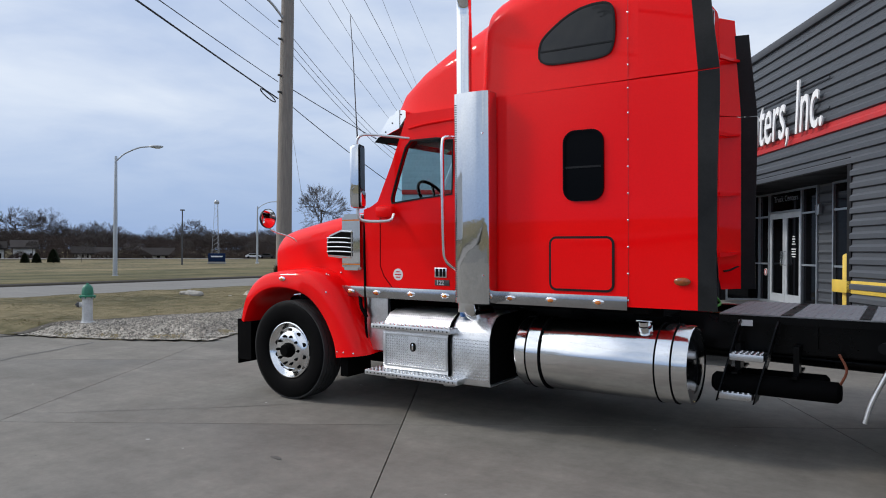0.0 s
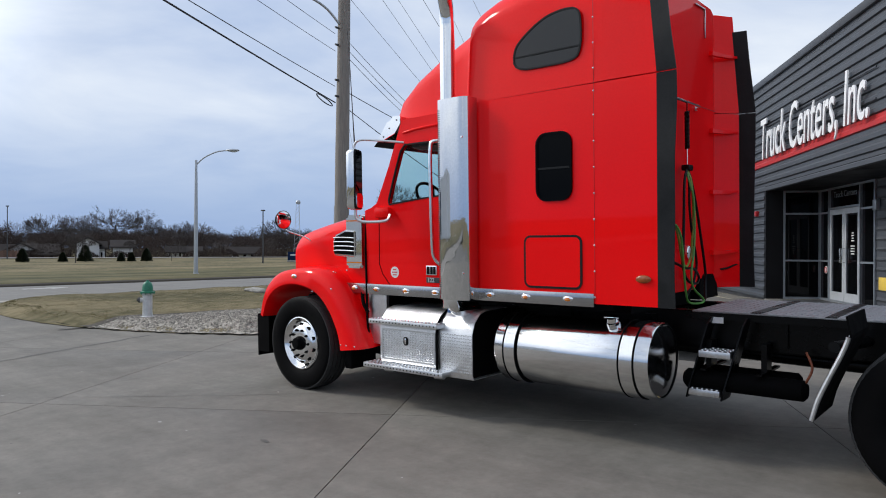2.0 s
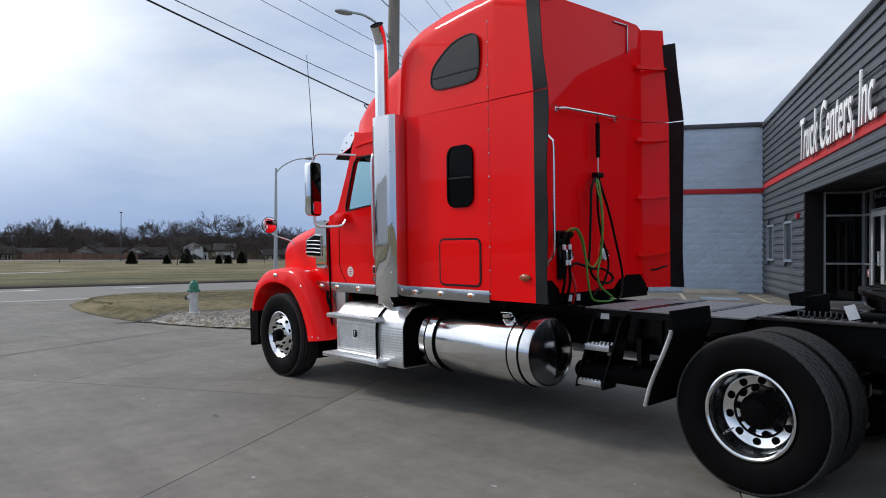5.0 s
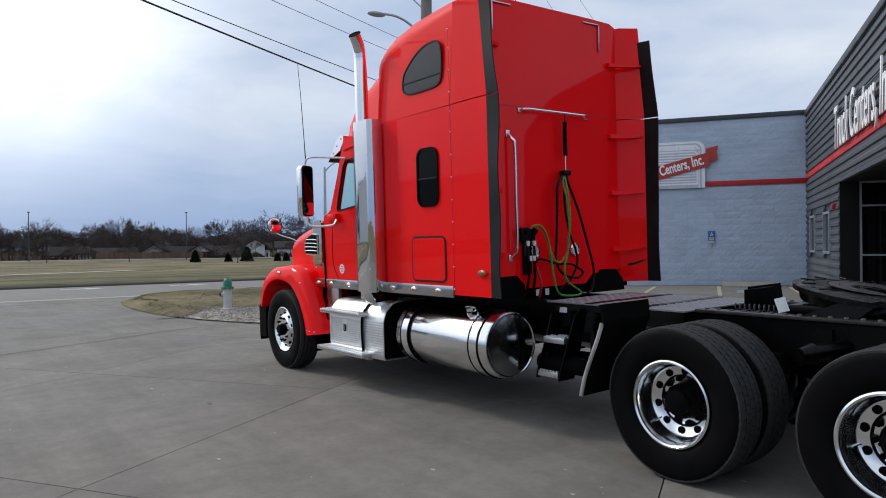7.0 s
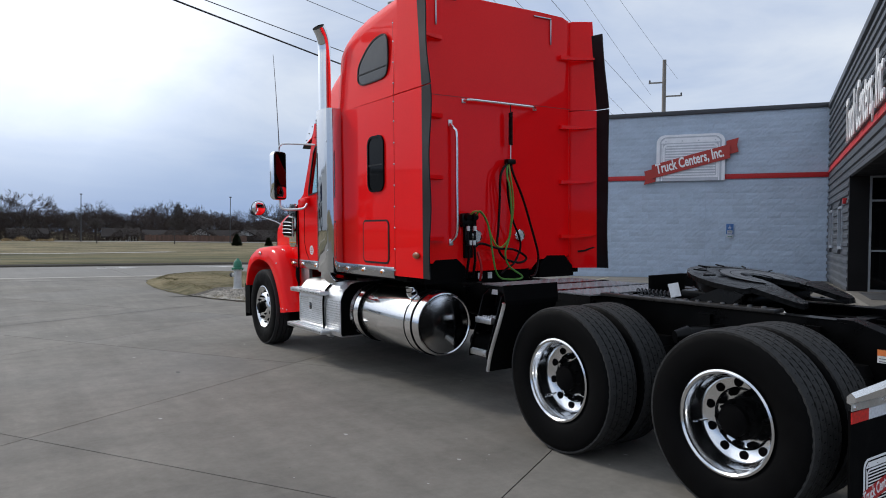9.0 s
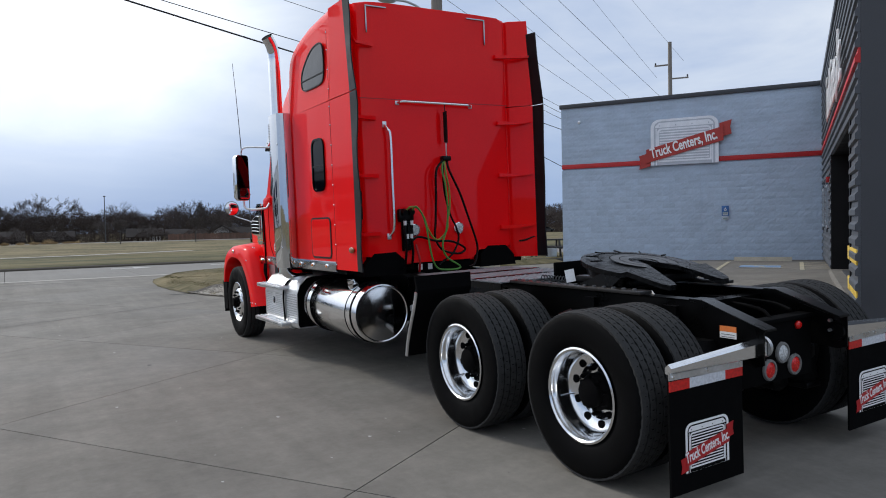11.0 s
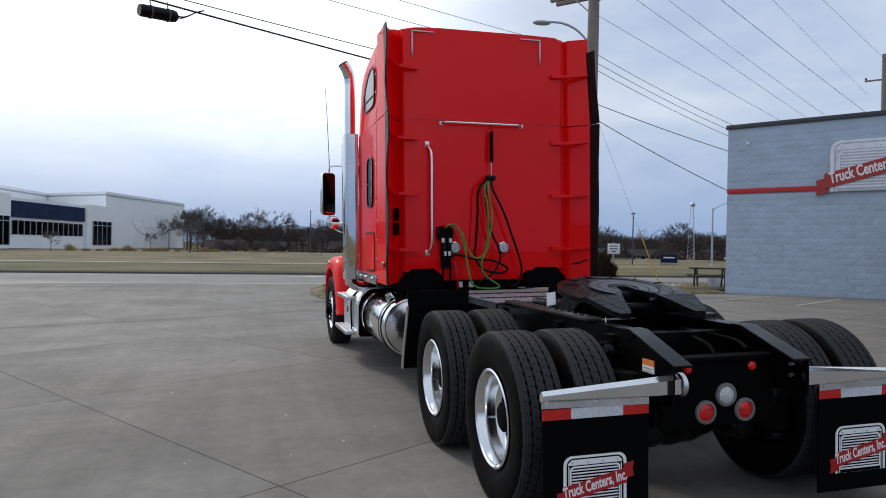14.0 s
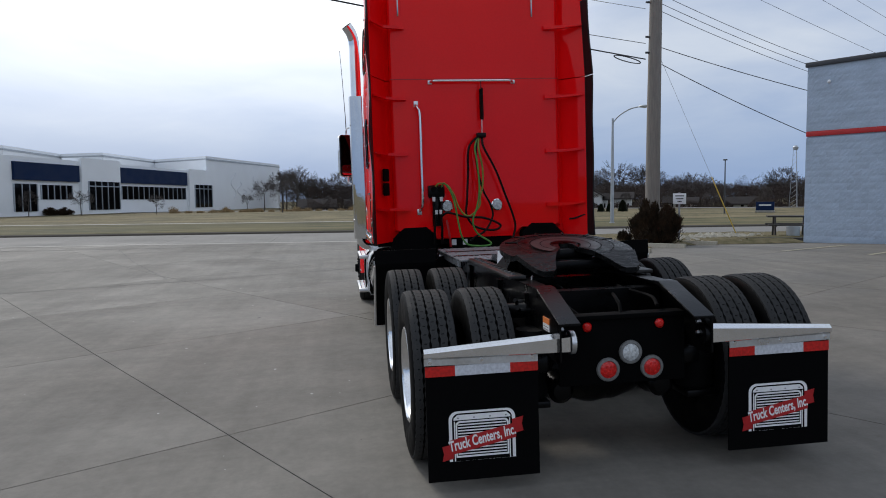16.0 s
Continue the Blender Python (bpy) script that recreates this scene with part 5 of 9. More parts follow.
framed("sleeper_window", rrect(2.965, 3.292, 1.883, 2.425, 0.095), W, -1, TINT, TINT, 0.020, 0.016, label="dark tinted sleeper window in a black frame")
bm = B()
box(bm, 2.985, 3.272, -W - 0.012, -W - 0.004, 2.135, 2.150)
part("window_bar", bm, TRIM, truck, smooth=False)
framed("luggage_door", rrect(2.842, 3.372, 1.192, 1.615, 0.06), W, -1, TRIM, None, 0.021, 0.007, label="dark seal round the luggage door")
bm = B()
prism(bm, shrink(rrect(2.842, 3.372, 1.192, 1.615, 0.06), 0.018), "y", -W - 0.008, -W + 0.01)
part("luggage_panel", bm, RED, truck, "red luggage door", smooth=False)
UPPER = [(2.755, 2.950), (3.08, 2.943), (3.325, 2.950), (3.378, 3.03), (3.385, 3.2), (3.365, 3.355), (3.22, 3.375), (3.03, 3.338), (2.835, 3.215), (2.752, 3.125)]
for q0 in (0.25, 0.25):
    UPPER = [(a[0] + (b[0] - a[0]) * q, a[1] + (b[1] - a[1]) * q) for a, b in zip(UPPER, UPPER[1:] + UPPER[:1]) for q in (q0, 1 - q0)]
framed("upper_window", UPPER, W - 0.004, -1, TRIM, TINT_SKY, 0.014, 0.010, label="dark tinted upper window")
bm = B()
box(bm, 2.775, 3.368, -W - 0.0075, -W + 0.004, 3.055, 3.067)
part("window_bar", bm, TRIM, truck, smooth=False)
bm = B()
box(bm, 2.335, 3.471, -W - 0.012, -W + 0.004, 1.065, 1.168, 0.003)
part("trim_strip", bm, STRIP, truck, "polished steel strip with amber lamps")


def marker_lamp(x, y, z, parent=truck, big=False):
    k = 1.25 if big else 1.0
    bm = B()
    bmesh.ops.create_uvsphere(bm, u_segments=14, v_segments=8, radius=1.0, matrix=Matrix.Translation((x, y, z)) @ Matrix.Diagonal((0.048 * k, 0.012 * k, 0.024 * k, 1)))
    b = part("marker_base", bm, CHROME if not big else AMBER_DARK, parent, "chrome marker lamp base" if not big else "amber side marker lamp")
    if not big:
        bm = B()
        bmesh.ops.create_uvsphere(bm, u_segments=12, v_segments=8, radius=1.0, matrix=Matrix.Translation((x, y - 0.008, z - 0.004)) @ Matrix.Diagonal((0.026, 0.014, 0.015, 1)))
        part("marker_lens", bm, AMBER, b, "amber lens")


for x in (2.50, 2.86, 3.25):
    marker_lamp(x, -W - 0.014, 1.118)
marker_lamp(3.87, -W - 0.012, 1.29, big=True)


# ---- cab ----
CW = 1.015


def build_cab():
    def side(s):
        # door side with window opening
        outer = [(0.86, 1.15), (1.20, 1.15), (1.60, 1.15), (2.31, 1.15), (2.31, 1.9), (2.31, 2.74), (1.80, 2.74), (1.38, 2.73), (1.20, 2.30), (1.03, 1.95), (0.94, 1.90), (0.86, 1.88)]
        inner = [(1.20, 1.93), (1.35, 1.945), (1.55, 1.965), (1.86, 1.99), (1.87, 2.2), (1.87, 2.47), (1.70, 2.49), (1.42, 2.49), (1.36, 2.43), (1.28, 2.22), (1.21, 2.02), (1.195, 1.97)]
        bm = B()
        ring_plate(bm, outer, inner, "y", s * (CW - 0.05), s * CW)
        part("cab_side", bm, RED, truck, "red cab side and door", smooth=False)
        bm = B()
        prism(bm, shrink(inner, -0.01), "y", s * (CW - 0.03), s * (CW - 0.024))
        g = part("side_window", bm, CLEAR, truck, "clear side window")
        bm = B()
        ring_plate(bm, shrink(inner, -0.008), shrink(inner, 0.006), "y", s * (CW - 0.01), s * (CW + 0.006))
        part("window_seal", bm, TRIM, truck)
        if s > 0:
            bm = B()
            tube(bm, [(1.52, s * (CW - 0.02), 2.47), (1.37, s * (CW - 0.02), 1.95)], 0.022, 6)
            part("window_post", bm, BLACK_MATT, truck)
        # door shut lines
        bm = B()
        line = [(1.06, 1.90), (1.055, 1.35), (1.10, 1.25), (1.19, 1.155)]
        tube(bm, [(x, s * (CW + 0.0005), z) for x, z in line], 0.004, 5)
        part("shut_line", bm, BLACK_MATT, truck)
        bm = B()
        box(bm, 0.50, 1.92, s * (CW + 0.012) if s < 0 else CW - 0.03, s * (CW - 0.03) if s < 0 else CW + 0.012, 1.045, 1.148, 0.003)
        part("trim_strip", bm, STRIP, truck, "polished steel strip with amber lamps")
    both(side)
    bm = B()
    # roof, floor, back and cowl
    prism(bm, [(-CW + .05, 2.66), (CW - .05, 2.66), (CW - .05, 2.73), (-CW + .05, 2.73)], "x", 1.36, 2.31)
    part("cab_roof", bm, RED, truck, smooth=False)
    bm = B()
    box(bm, 0.86, 2.31, -CW + .05, CW - .05, 1.10, 1.19)
    part("cab_floor", bm, BLACK, truck, smooth=False)
    bm = B()
    box(bm, 0.86, 1.02, -CW + .05, CW - .05, 1.19, 1.90)
    part("dashboard", bm, DARK_GREY, truck, "dark grey dashboard", smooth=False)
    bm = B()
    for y0, y1 in ((-CW + .05, -0.03), (0.03, CW - .05)):
        loft(bm, [[(1.00, y0, 1.92), (1.00, y1, 1.92), (1.012, y1, 1.92), (1.012, y0, 1.92)], [(1.37, y0, 2.70), (1.37, y1, 2.70), (1.382, y1, 2.70), (1.382, y0, 2.70)]])
    part("windscreen", bm, CLEAR, truck, "clear two-piece windscreen", smooth=False)
    # sun visor over the windscreen
    bm = B()
    side = [(1.32, 2.775), (1.16, 2.735), (0.985, 2.515), (1.005, 2.505), (1.18, 2.715), (1.32, 2.755)]
    prism(bm, side, "y", -0.99, 0.99)
    part("sun_visor", bm, CHROME, truck, "polished steel sun visor", smooth=False)
    for y in (-1.0, 0.985):
        bm = B()
        prism(bm, [(1.25, 2.782), (1.335, 2.778), (1.352, 2.765), (1.352, 2.71), (1.27, 2.615), (1.11, 2.562), (1.03, 2.552)], "y", y, y + 0.012)
        part("visor_end", bm, CHROME, truck, "polished visor end plate", smooth=False)
        for x, z in ((1.30, 2.74), (1.20, 2.67), (1.12, 2.595)):
            bm = B()
            cyl(bm, (x, y - 0.004, z), (x, y + 0.016, z), 0.008, 0.008, 8)
            part("visor_bolt", bm, DARK_GREY, truck)
        bm = B()
        prism(bm, [(0.985, 2.508), (1.03, 2.55), (1.11, 2.56), (1.27, 2.52), (1.33, 2.47)], "y", y + 0.001, y + 0.011)
        part("visor_underside", bm, BLACK_MATT, truck, smooth=False)
    bm = B()
    box(bm, 1.42, 2.29, -0.94, 0.94, 2.46, 2.655, 0.03)
    part("headliner", bm, DARK_GREY, truck, "dark grey headliner")
    # wheel and seats
    bm = B()
    pts = []
    c, t = Vector((1.33, -0.50, 1.98)), pose(0, 0, 0, 0, 55, 0)
    for k in range(25):
        a = 2 * math.pi * k / 24
        pts.append(c + (t @ Vector((0.22 * math.cos(a), 0.22 * math.sin(a), 0))))
    tube(bm, pts, 0.016, 8, caps=False)
    for a in (0.5, 2.6, 4.7):
        tube(bm, [c, c + (t @ Vector((0.21 * math.cos(a), 0.21 * math.sin(a), 0)))], 0.014, 6)
    cyl(bm, c, c + Vector((-0.35, 0, -0.35)), 0.03, 0.03, 10)
    part("steering_wheel", bm, BLACK, truck, "black steering wheel")

    def seat(s):
        bm = B()
        box(bm, 1.62, 2.10, s * 0.52 - 0.25, s * 0.52 + 0.25, 1.45, 1.62, 0.05)
        box(bm, 2.02, 2.17, s * 0.52 - 0.25, s * 0.52 + 0.25, 1.60, 2.25, 0.06)
        box(bm, 2.06, 2.16, s * 0.52 - 0.14, s * 0.52 + 0.14, 2.26, 2.46, 0.04)
        box(bm, 1.7, 2.05, s * 0.52 - 0.15, s * 0.52 + 0.15, 1.19, 1.45, 0.02)
        part("seat", bm, SEAT_GREY, truck, "grey cloth air seat")
    both(seat)
    for x in (0.70, 1.02, 1.42, 1.79):
        marker_lamp(x, -CW - 0.014, 1.098)


build_cab()


# ---- bonnet and wings ----
def build_hood():
    bm = B()
    rings = []
    for x, w, zt, zs, zb in ((0.85, 0.985, 1.93, 1.82, 1.14), (0.55, 0.95, 1.90, 1.79, 1.12), (0.2, 0.90, 1.85, 1.73, 1.10), (-0.15, 0.85, 1.79, 1.665, 1.08), (-0.40, 0.80, 1.745, 1.61, 1.05), (-0.54, 0.765, 1.715, 1.57, 1.0), (-0.60, 0.745, 1.67, 1.53, 0.98), (-0.63, 0.70, 1.60, 1.45, 0.98)):
        r = []
        r.append((x, -w, zb))
        r.append((x, -w, zs - 0.25))
        for k in range(7):
            a = radians(180 - 90 * k / 6)
            r.append((x, -w + 0.30 * w + 0.30 * w * math.cos(a), zs - 0.10 + (zt - zs + 0.06) * math.sin(a)))
        r += [(x, -y, z) for x, y, z in r[::-1]]
        rings.append(r)
    loft(bm, rings)
    part("bonnet", bm, RED, truck, "long red bonnet", angle=35)

    def wing(s):
        out = curve_pts([(-.70, .76, 0), (-.655, .95, 0), (-.565, 1.12, 0), (-.36, 1.245, 0), (-.06, 1.29, 0), (.25, 1.295, 0), (.50, 1.21, 0), (.69, 1.03, 0), (.85, .75, 0), (.957, .51, 0)], 4)
        inn = curve_pts([(-.635, .735, 0), (-.55, .92, 0), (-.40, 1.04, 0), (-.20, 1.10, 0), (.018, 1.10, 0), (.27, 1.03, 0), (.46, .86, 0), (.57, .68, 0), (.61, .57, 0), (.625, .47, 0)], 4)
        rings = []
        for o, i in zip(out, inn):
            m = o * 0.72 + i * 0.28
            rings.append([(i.x, s * 1.06, i.y), (i.x, s * 1.165, i.y), (i.x * .9 + o.x * .1, s * 1.19, i.y * .9 + o.y * .1), (m.x, s * 1.185, m.y), (o.x * .95 + i.x * .05, s * 1.14, o.y * .95 + i.y * .05), (o.x, s * 1.05, o.y), (o.x + .005, s * 0.92, o.y + 0.012), (o.x, s * 0.62, o.y - 0.04), (i.x, s * 0.62, i.y)])
        bm = B()
        loft(bm, rings)
        part("front_wing", bm, RED, truck, "flared red front wing", angle=50)
        # panel behind the wheel up to the cab
        bm = B()
        prism(bm, [(0.30, 1.10), (0.87, 1.10), (0.87, 0.95), (0.80, 0.86), (0.55, 1.02)], "y", s * 0.93, s * 0.99)
        part("wing_filler", bm, RED, truck, smooth=False)
        bm = B()
        box(bm, -0.76, -0.74, min(s * 0.72, s * 1.17), max(s * 0.72, s * 1.17), 0.29, 0.76)
        box(bm, -0.755, -0.55, min(s * 1.16, s * 1.175), max(s * 1.16, s * 1.175), 0.34, 0.74)
        part("bumper_end", bm, BLACK_MATT, truck, "black bumper end")
        # wing lamp
        marker_lamp(-0.063, -1.192, 1.2045) if s < 0 else None
    both(wing)
    bm = B()
    box(bm, -0.74, -0.62, -0.95, 0.95, 0.40, 0.98, 0.04)
    part("front_bumper", bm, CHROME, truck, "chromed front bumper")
    bm = B()
    box(bm, 0.62, 0.72, -1.10, -0.75, 0.28, 0.60, 0.01)
    part("splash_flap", bm, BLACK_MATT, truck)
    # seam between bonnet and cab
    bm = B()
    tube(bm, [(0.862, -1.0, 1.86), (0.866, -1.02, 1.5), (0.876, -1.022, 1.1), (0.885, -1.03, 0.80), (0.89, -1.0, 0.55)], 0.012, 6)
    part("bonnet_seal", bm, BLACK_MATT, truck)
    bm = B()
    box(bm, 0.87, 1.12, -0.99, -0.95, 0.55, 1.05)
    part("cowl_panel", bm, ALU_DULL, truck, "grey panel behind the wing", smooth=False)


build_hood()


# ---- frame ----
def build_frame():
    def rail(s):
        bm = B()
        y0, y1 = s * 0.37, s * 0.445
        a, b = min(y0, y1), max(y0, y1)
        prof = [(-0.6, 0.72), (6.9, 0.72), (7.59, 0.655), (7.65, 0.675), (7.65, 0.865), (7.22, 1.005), (-0.6, 1.005)]
        prism(bm, prof, "y", s * 0.41 + 0.025, s * 0.42 + 0.025)
        for z0, z1 in ((0.995, 1.005), (0.72, 0.73)):
            box(bm, -0.6, 7.18, min(s * 0.32, s * 0.42) + 0.025, max(s * 0.32, s * 0.42) + 0.025, z0, z1)
        prism(bm, [(7.15, 1.012), (7.24, 1.012), (7.66, 0.873), (7.66, 0.86), (7.22, 0.995), (7.15, 0.995)], "y", s * 0.31 + 0.025, s * 0.425 + 0.025)
        bmesh.ops.bevel(bm, geom=[e for e in bm.edges if min(v.co.z for v in e.verts) > 0.855 and min(v.co.x for v in e.verts) > 7.1], offset=0.003, segments=2, affect="EDGES")
        part("frame_rail", bm, BLACK, truck, "black frame rail")
    both(rail)
    bm = B()
    box(bm, 7.42, 7.45, -0.335, 0.385, 0.49, 0.87, 0.004)
    box(bm, 7.37, 7.47, -0.335, 0.385, 0.85, 0.875, 0.004)
    part("rear_crossmember", bm, BLACK_MATT, truck, "black rear crossmember")
    for x in (0.6, 2.2, 3.6, 4.6, 5.25, 6.30, 7.02):
        bm = B()
        box(bm, x - 0.05, x + 0.05, -0.42, 0.42, 0.76, 0.96)
        part("crossmember", bm, BLACK, truck, smooth=False)
    bm = B()
    box(bm, 0.2, 2.2, -0.33, 0.33, 0.45, 0.95, 0.05)
    cyl(bm, (2.2, 0, 0.7), (5.4, 0, 0.62), 0.06, 0.06, 12)
    part("driveline", bm, BLACK, truck, "dark engine underside and prop shaft")
    # tandem suspension: axle housings, rods, crossmembers and brake chambers
    for ax in (AX1, AX2):
        sus = new("suspension")
        sus.parent = truck
        bm = B()
        lathe(bm, [(0.11, -0.58), (0.115, -0.34), (0.19, -0.22), (0.23, -0.05), (0.23, 0.13), (0.19, 0.26), (0.115, 0.38), (0.11, 0.64)], 24, "y", (ax, 0, AZ))
        part("axle_housing", bm, BLACK, sus, "black drive axle housing")
        for s in (-1, 1):
            bm = B()
            tube(bm, [(ax + 0.05, s * 0.05, AZ + 0.22), (ax - 0.45, s * 0.30, 0.80)], 0.03, 10)
            part("torque_rod", bm, BLACK, sus)
            bm = B()
            box(bm, ax + 0.16, ax + 0.44, s * 0.50 - 0.10 + 0.03, s * 0.50 + 0.10 + 0.03, 0.36, 0.40, 0.01)
            box(bm, ax - 0.14, ax + 0.30, s * 0.47 - 0.04 + 0.03, s * 0.47 + 0.04 + 0.03, 0.39, 0.47, 0.01)
            part("spring_beam", bm, BLACK, sus)
            bm = B()
            lathe(bm, [(0.0, 0.40), (0.10, 0.40), (0.115, 0.43), (0.105, 0.50), (0.125, 0.58), (0.115, 0.68), (0.09, 0.72), (0.0, 0.72)], 18, "z", (ax + 0.32, s * 0.50 + 0.03, 0))
            part("air_bag", bm, RUBBER, sus, "black rubber air bag")
            bm = B()
            lathe(bm, [(0.0, ax + 0.12), (0.07, ax + 0.12), (0.085, ax + 0.15), (0.085, ax + 0.20), (0.075, ax + 0.22), (0.075, ax + 0.32), (0.05, ax + 0.345), (0.0, ax + 0.35)], 18, "x", (0, s * 0.30 + 0.025, 0.42))
            part("brake_chamber", bm, BLACK, sus)
        bm = B()
        box(bm, ax + 0.30, ax + 0.36, -0.40, 0.45, 0.66, 0.74, 0.008)
        part("cross_tube", bm, BLACK, sus)
    for pts in ([(5.9, 0.10, 0.93), (6.4, 0.06, 0.90), (6.9, 0.14, 0.93), (7.3, 0.06, 0.92), (7.42, 0.03, 0.86)], [(6.3, -0.16, 0.92), (6.75, -0.10, 0.94), (7.1, -0.2, 0.90), (7.4, -0.12, 0.80)], [(6.7, 0.30, 0.93), (7.0, 0.22, 0.95), (7.25, 0.28, 0.93), (7.4, 0.25, 0.90)]):
        bm = B()
        tube(bm, curve_pts(pts, 6), 0.011, 6)
        part("air_line", bm, BLACK_MATT, truck, "black plastic air line")
    for x, z in ((7.02, 0.90), (7.08, 0.86)):
        bm = B()
        cyl(bm, (x, -0.395, z), (x, -0.455, z), 0.022, 0.018, 10)
        cyl(bm, (x, -0.455, z), (x + 0.03, -0.475, z + 0.02), 0.012, 0.012, 8)
        part("air_valve", bm, BLACK, truck)
    for z in (0.77, 0.83):
        for s in (-1, 1):
            bm = B()
            cyl(bm, (7.56, s * 0.395 + 0.025, z), (7.56, s * 0.372 + 0.025, z), 0.013, 0.011, 6)
            part("frame_bolt", bm, ALU_DULL, truck, smooth=False)
    # deck plate behind the cab
    deck = new("deck")
    deck.parent = truck
    bm = B()
    box(bm, 3.98, 5.36, -0.50, 0.62, 1.008, 1.018)
    part("deck_plate", bm, DECK, deck, "bright tread plate deck", smooth=False)
    bm = B()
    box(bm, 3.98, 5.36, -0.505, -0.49, 0.955, 1.006)
    part("deck_edge", bm, BLACK, deck, smooth=False)
    bm = B()
    for i in range(26):
        for j in range(22):
            cx, cy = 4.005 + i * 0.052, -0.475 + j * 0.0515
            m = pose(cx, cy, 1.018, 0, 0, 45 if (i + j) % 2 else -45)
            v = [bm.verts.new(m @ Vector(p)) for p in ((-0.019, 0, 0), (0, -0.007, 0), (0.019, 0, 0), (0, 0.007, 0), (-0.008, 0, 0.004), (0.008, 0, 0.004))]
            for q in ((0, 1, 4), (1, 5, 4), (1, 2, 5), (2, 3, 5), (3, 4, 5), (3, 0, 4)):
                bm.faces.new([v[k] for k in q])
    o = part("raised_pattern", bm, DECK_RAISED, deck, "raised lozenge tread pattern", smooth=False)
    o["kind"] = "stuff"
    for x in (4.45, 4.95):
        bm = B()
        box(bm, x - 0.035, x + 0.035, -0.5, 0.62, 1.018, 1.023)
        part("deck_strap", bm, BLACK, deck, smooth=False)


build_frame()


def build_tank():
    tank = new("fuel_tank")
    tank.parent = truck
    c, r = Vector((0, -0.86, 0.660)), 0.290
    bm = B()
    lathe(bm, [(0.0, 2.50), (r - 0.06, 2.505), (r - 0.02, 2.52), (r, 2.55), (r, 3.885), (r - 0.006, 3.898), (r - 0.018, 3.900), (r - 0.028, 3.893), (r - 0.05, 3.896), (r - 0.12, 3.912), (r - 0.2, 3.922), (0.0, 3.926)], 64, "x", c)
    part("tank_body", bm, TANK, tank, "polished cylindrical fuel tank")
    for x0 in (2.64, 3.675):
        bm = B()
        lathe(bm, [(r + 0.002, x0), (r + 0.007, x0), (r + 0.007, x0 + 0.105), (r + 0.002, x0 + 0.105)], 64, "x", c)
        part("tank_strap", bm, TANK, tank, "steel tank strap")
        for dx in (-0.012, 0.105):
            bm = B()
            lathe(bm, [(r + 0.001, x0 + dx), (r + 0.010, x0 + dx), (r + 0.010, x0 + dx + 0.012), (r + 0.001, x0 + dx + 0.012)], 64, "x", c)
            part("strap_rubber", bm, BLACK_MATT, tank)
    bm = B()
    cyl(bm, (3.56, -0.99, 0.92), (3.56, -1.01, 0.955), 0.055, 0.055, 24)
    cyl(bm, (3.56, -1.01, 0.955), (3.56, -1.022, 0.985), 0.046, 0.043, 24)
    box(bm, 3.50, 3.62, -1.034, -1.02, 0.975, 0.985, 0.002)
    part("tank_cap", bm, CHROME, tank, "chromed filler cap")


build_tank()


def build_off_side():
    """Tank and box on the far side, mostly hidden."""
    tank = new("off_side_tank")
    tank.parent = truck
    bm = B()
    lathe(bm, [(0.0, 2.50), (0.23, 2.505), (0.27, 2.52), (0.29, 2.55), (0.29, 3.86), (0.27, 3.885), (0.21, 3.915), (0.0, 3.945)], 40, "x", (0, 0.86, 0.66))
    part("tank_body", bm, ALU_DULL, tank, "cylindrical fuel tank on the far side")
    bm = B()
    box(bm, 1.05, 2.35, 0.55, 1.14, 0.30, 1.0, 0.03)
    part("step_box", bm, BLACK_MATT, tank, "dark step box on the far side")
    bm = B()
    box(bm, -0.3, 2.4, -0.42, 0.42, 0.30, 0.95, 0.06)
    part("engine_pan", bm, BLACK_MATT, truck, "dark engine underside")


build_off_side()


def build_stack():
    st = new("exhaust_stack")
    st.parent = truck
    bm = B()
    pts = [(2.11, -1.20, 0.99), (2.11, -1.20, 3.40)] + curve_pts([(2.11, -1.20, 3.44), (2.115, -1.208, 3.52), (2.13, -1.235, 3.60), (2.155, -1.285, 3.67)], 5)
    tube(bm, pts, 0.066, 24, caps=False)
    part("pipe", bm, CHROME, st, "chromed exhaust pipe with a curved tip")
    bm = B()
    cyl(bm, (2.150, -1.276, 3.656), (2.153, -1.281, 3.663), 0.061, 0.061, 20)
    part("pipe_mouth", bm, BLACK_MATT, st)
    # heat shield: a folded guard
    bm = B()
    y = -1.285
    sec = [(2.045, -1.17), (2.045, -1.25), (2.06, -1.28), (2.09, -1.292), (2.15, -1.297), (2.21, -1.2985), (2.27, -1.297), (2.33, -1.292), (2.365, -1.28), (2.378, -1.25), (2.378, -1.14), (2.368, -1.14), (2.368, -1.245), (2.357, -1.272), (2.33, -1.282), (2.09, -1.282), (2.067, -1.272), (2.055, -1.25), (2.055, -1.17)]
    prism(bm, sec, "z", 1.07, 2.79)
    part("heat_shield", bm, SHIELD, st, "tall polished heat shield with slotted edge", angle=60)
    for i in range(86):
        bm = B()
        z = 1.12 + i * 0.0185
        box(bm, 2.066, 2.086, -1.2945, -1.288, z, z + 0.007)
        part("slot", bm, DARK_GREY, st, smooth=False)
    for z in (1.30, 2.45):
        bm = B()
        cyl(bm, (2.33, -1.29, z), (2.33, -1.298, z), 0.012, 0.009, 10)
        part("shield_bolt", bm, ALU, st)
    bm = B()
    tube(bm, curve_pts([(2.15, -1.20, 1.09), (2.15, -1.195, 1.03), (2.15, -1.15, 0.985), (2.15, -1.07, 0.965), (2.15, -0.90, 0.96)], 4), 0.066, 16)
    part("elbow", bm, CHROME, st, "chromed lower elbow")


build_stack()

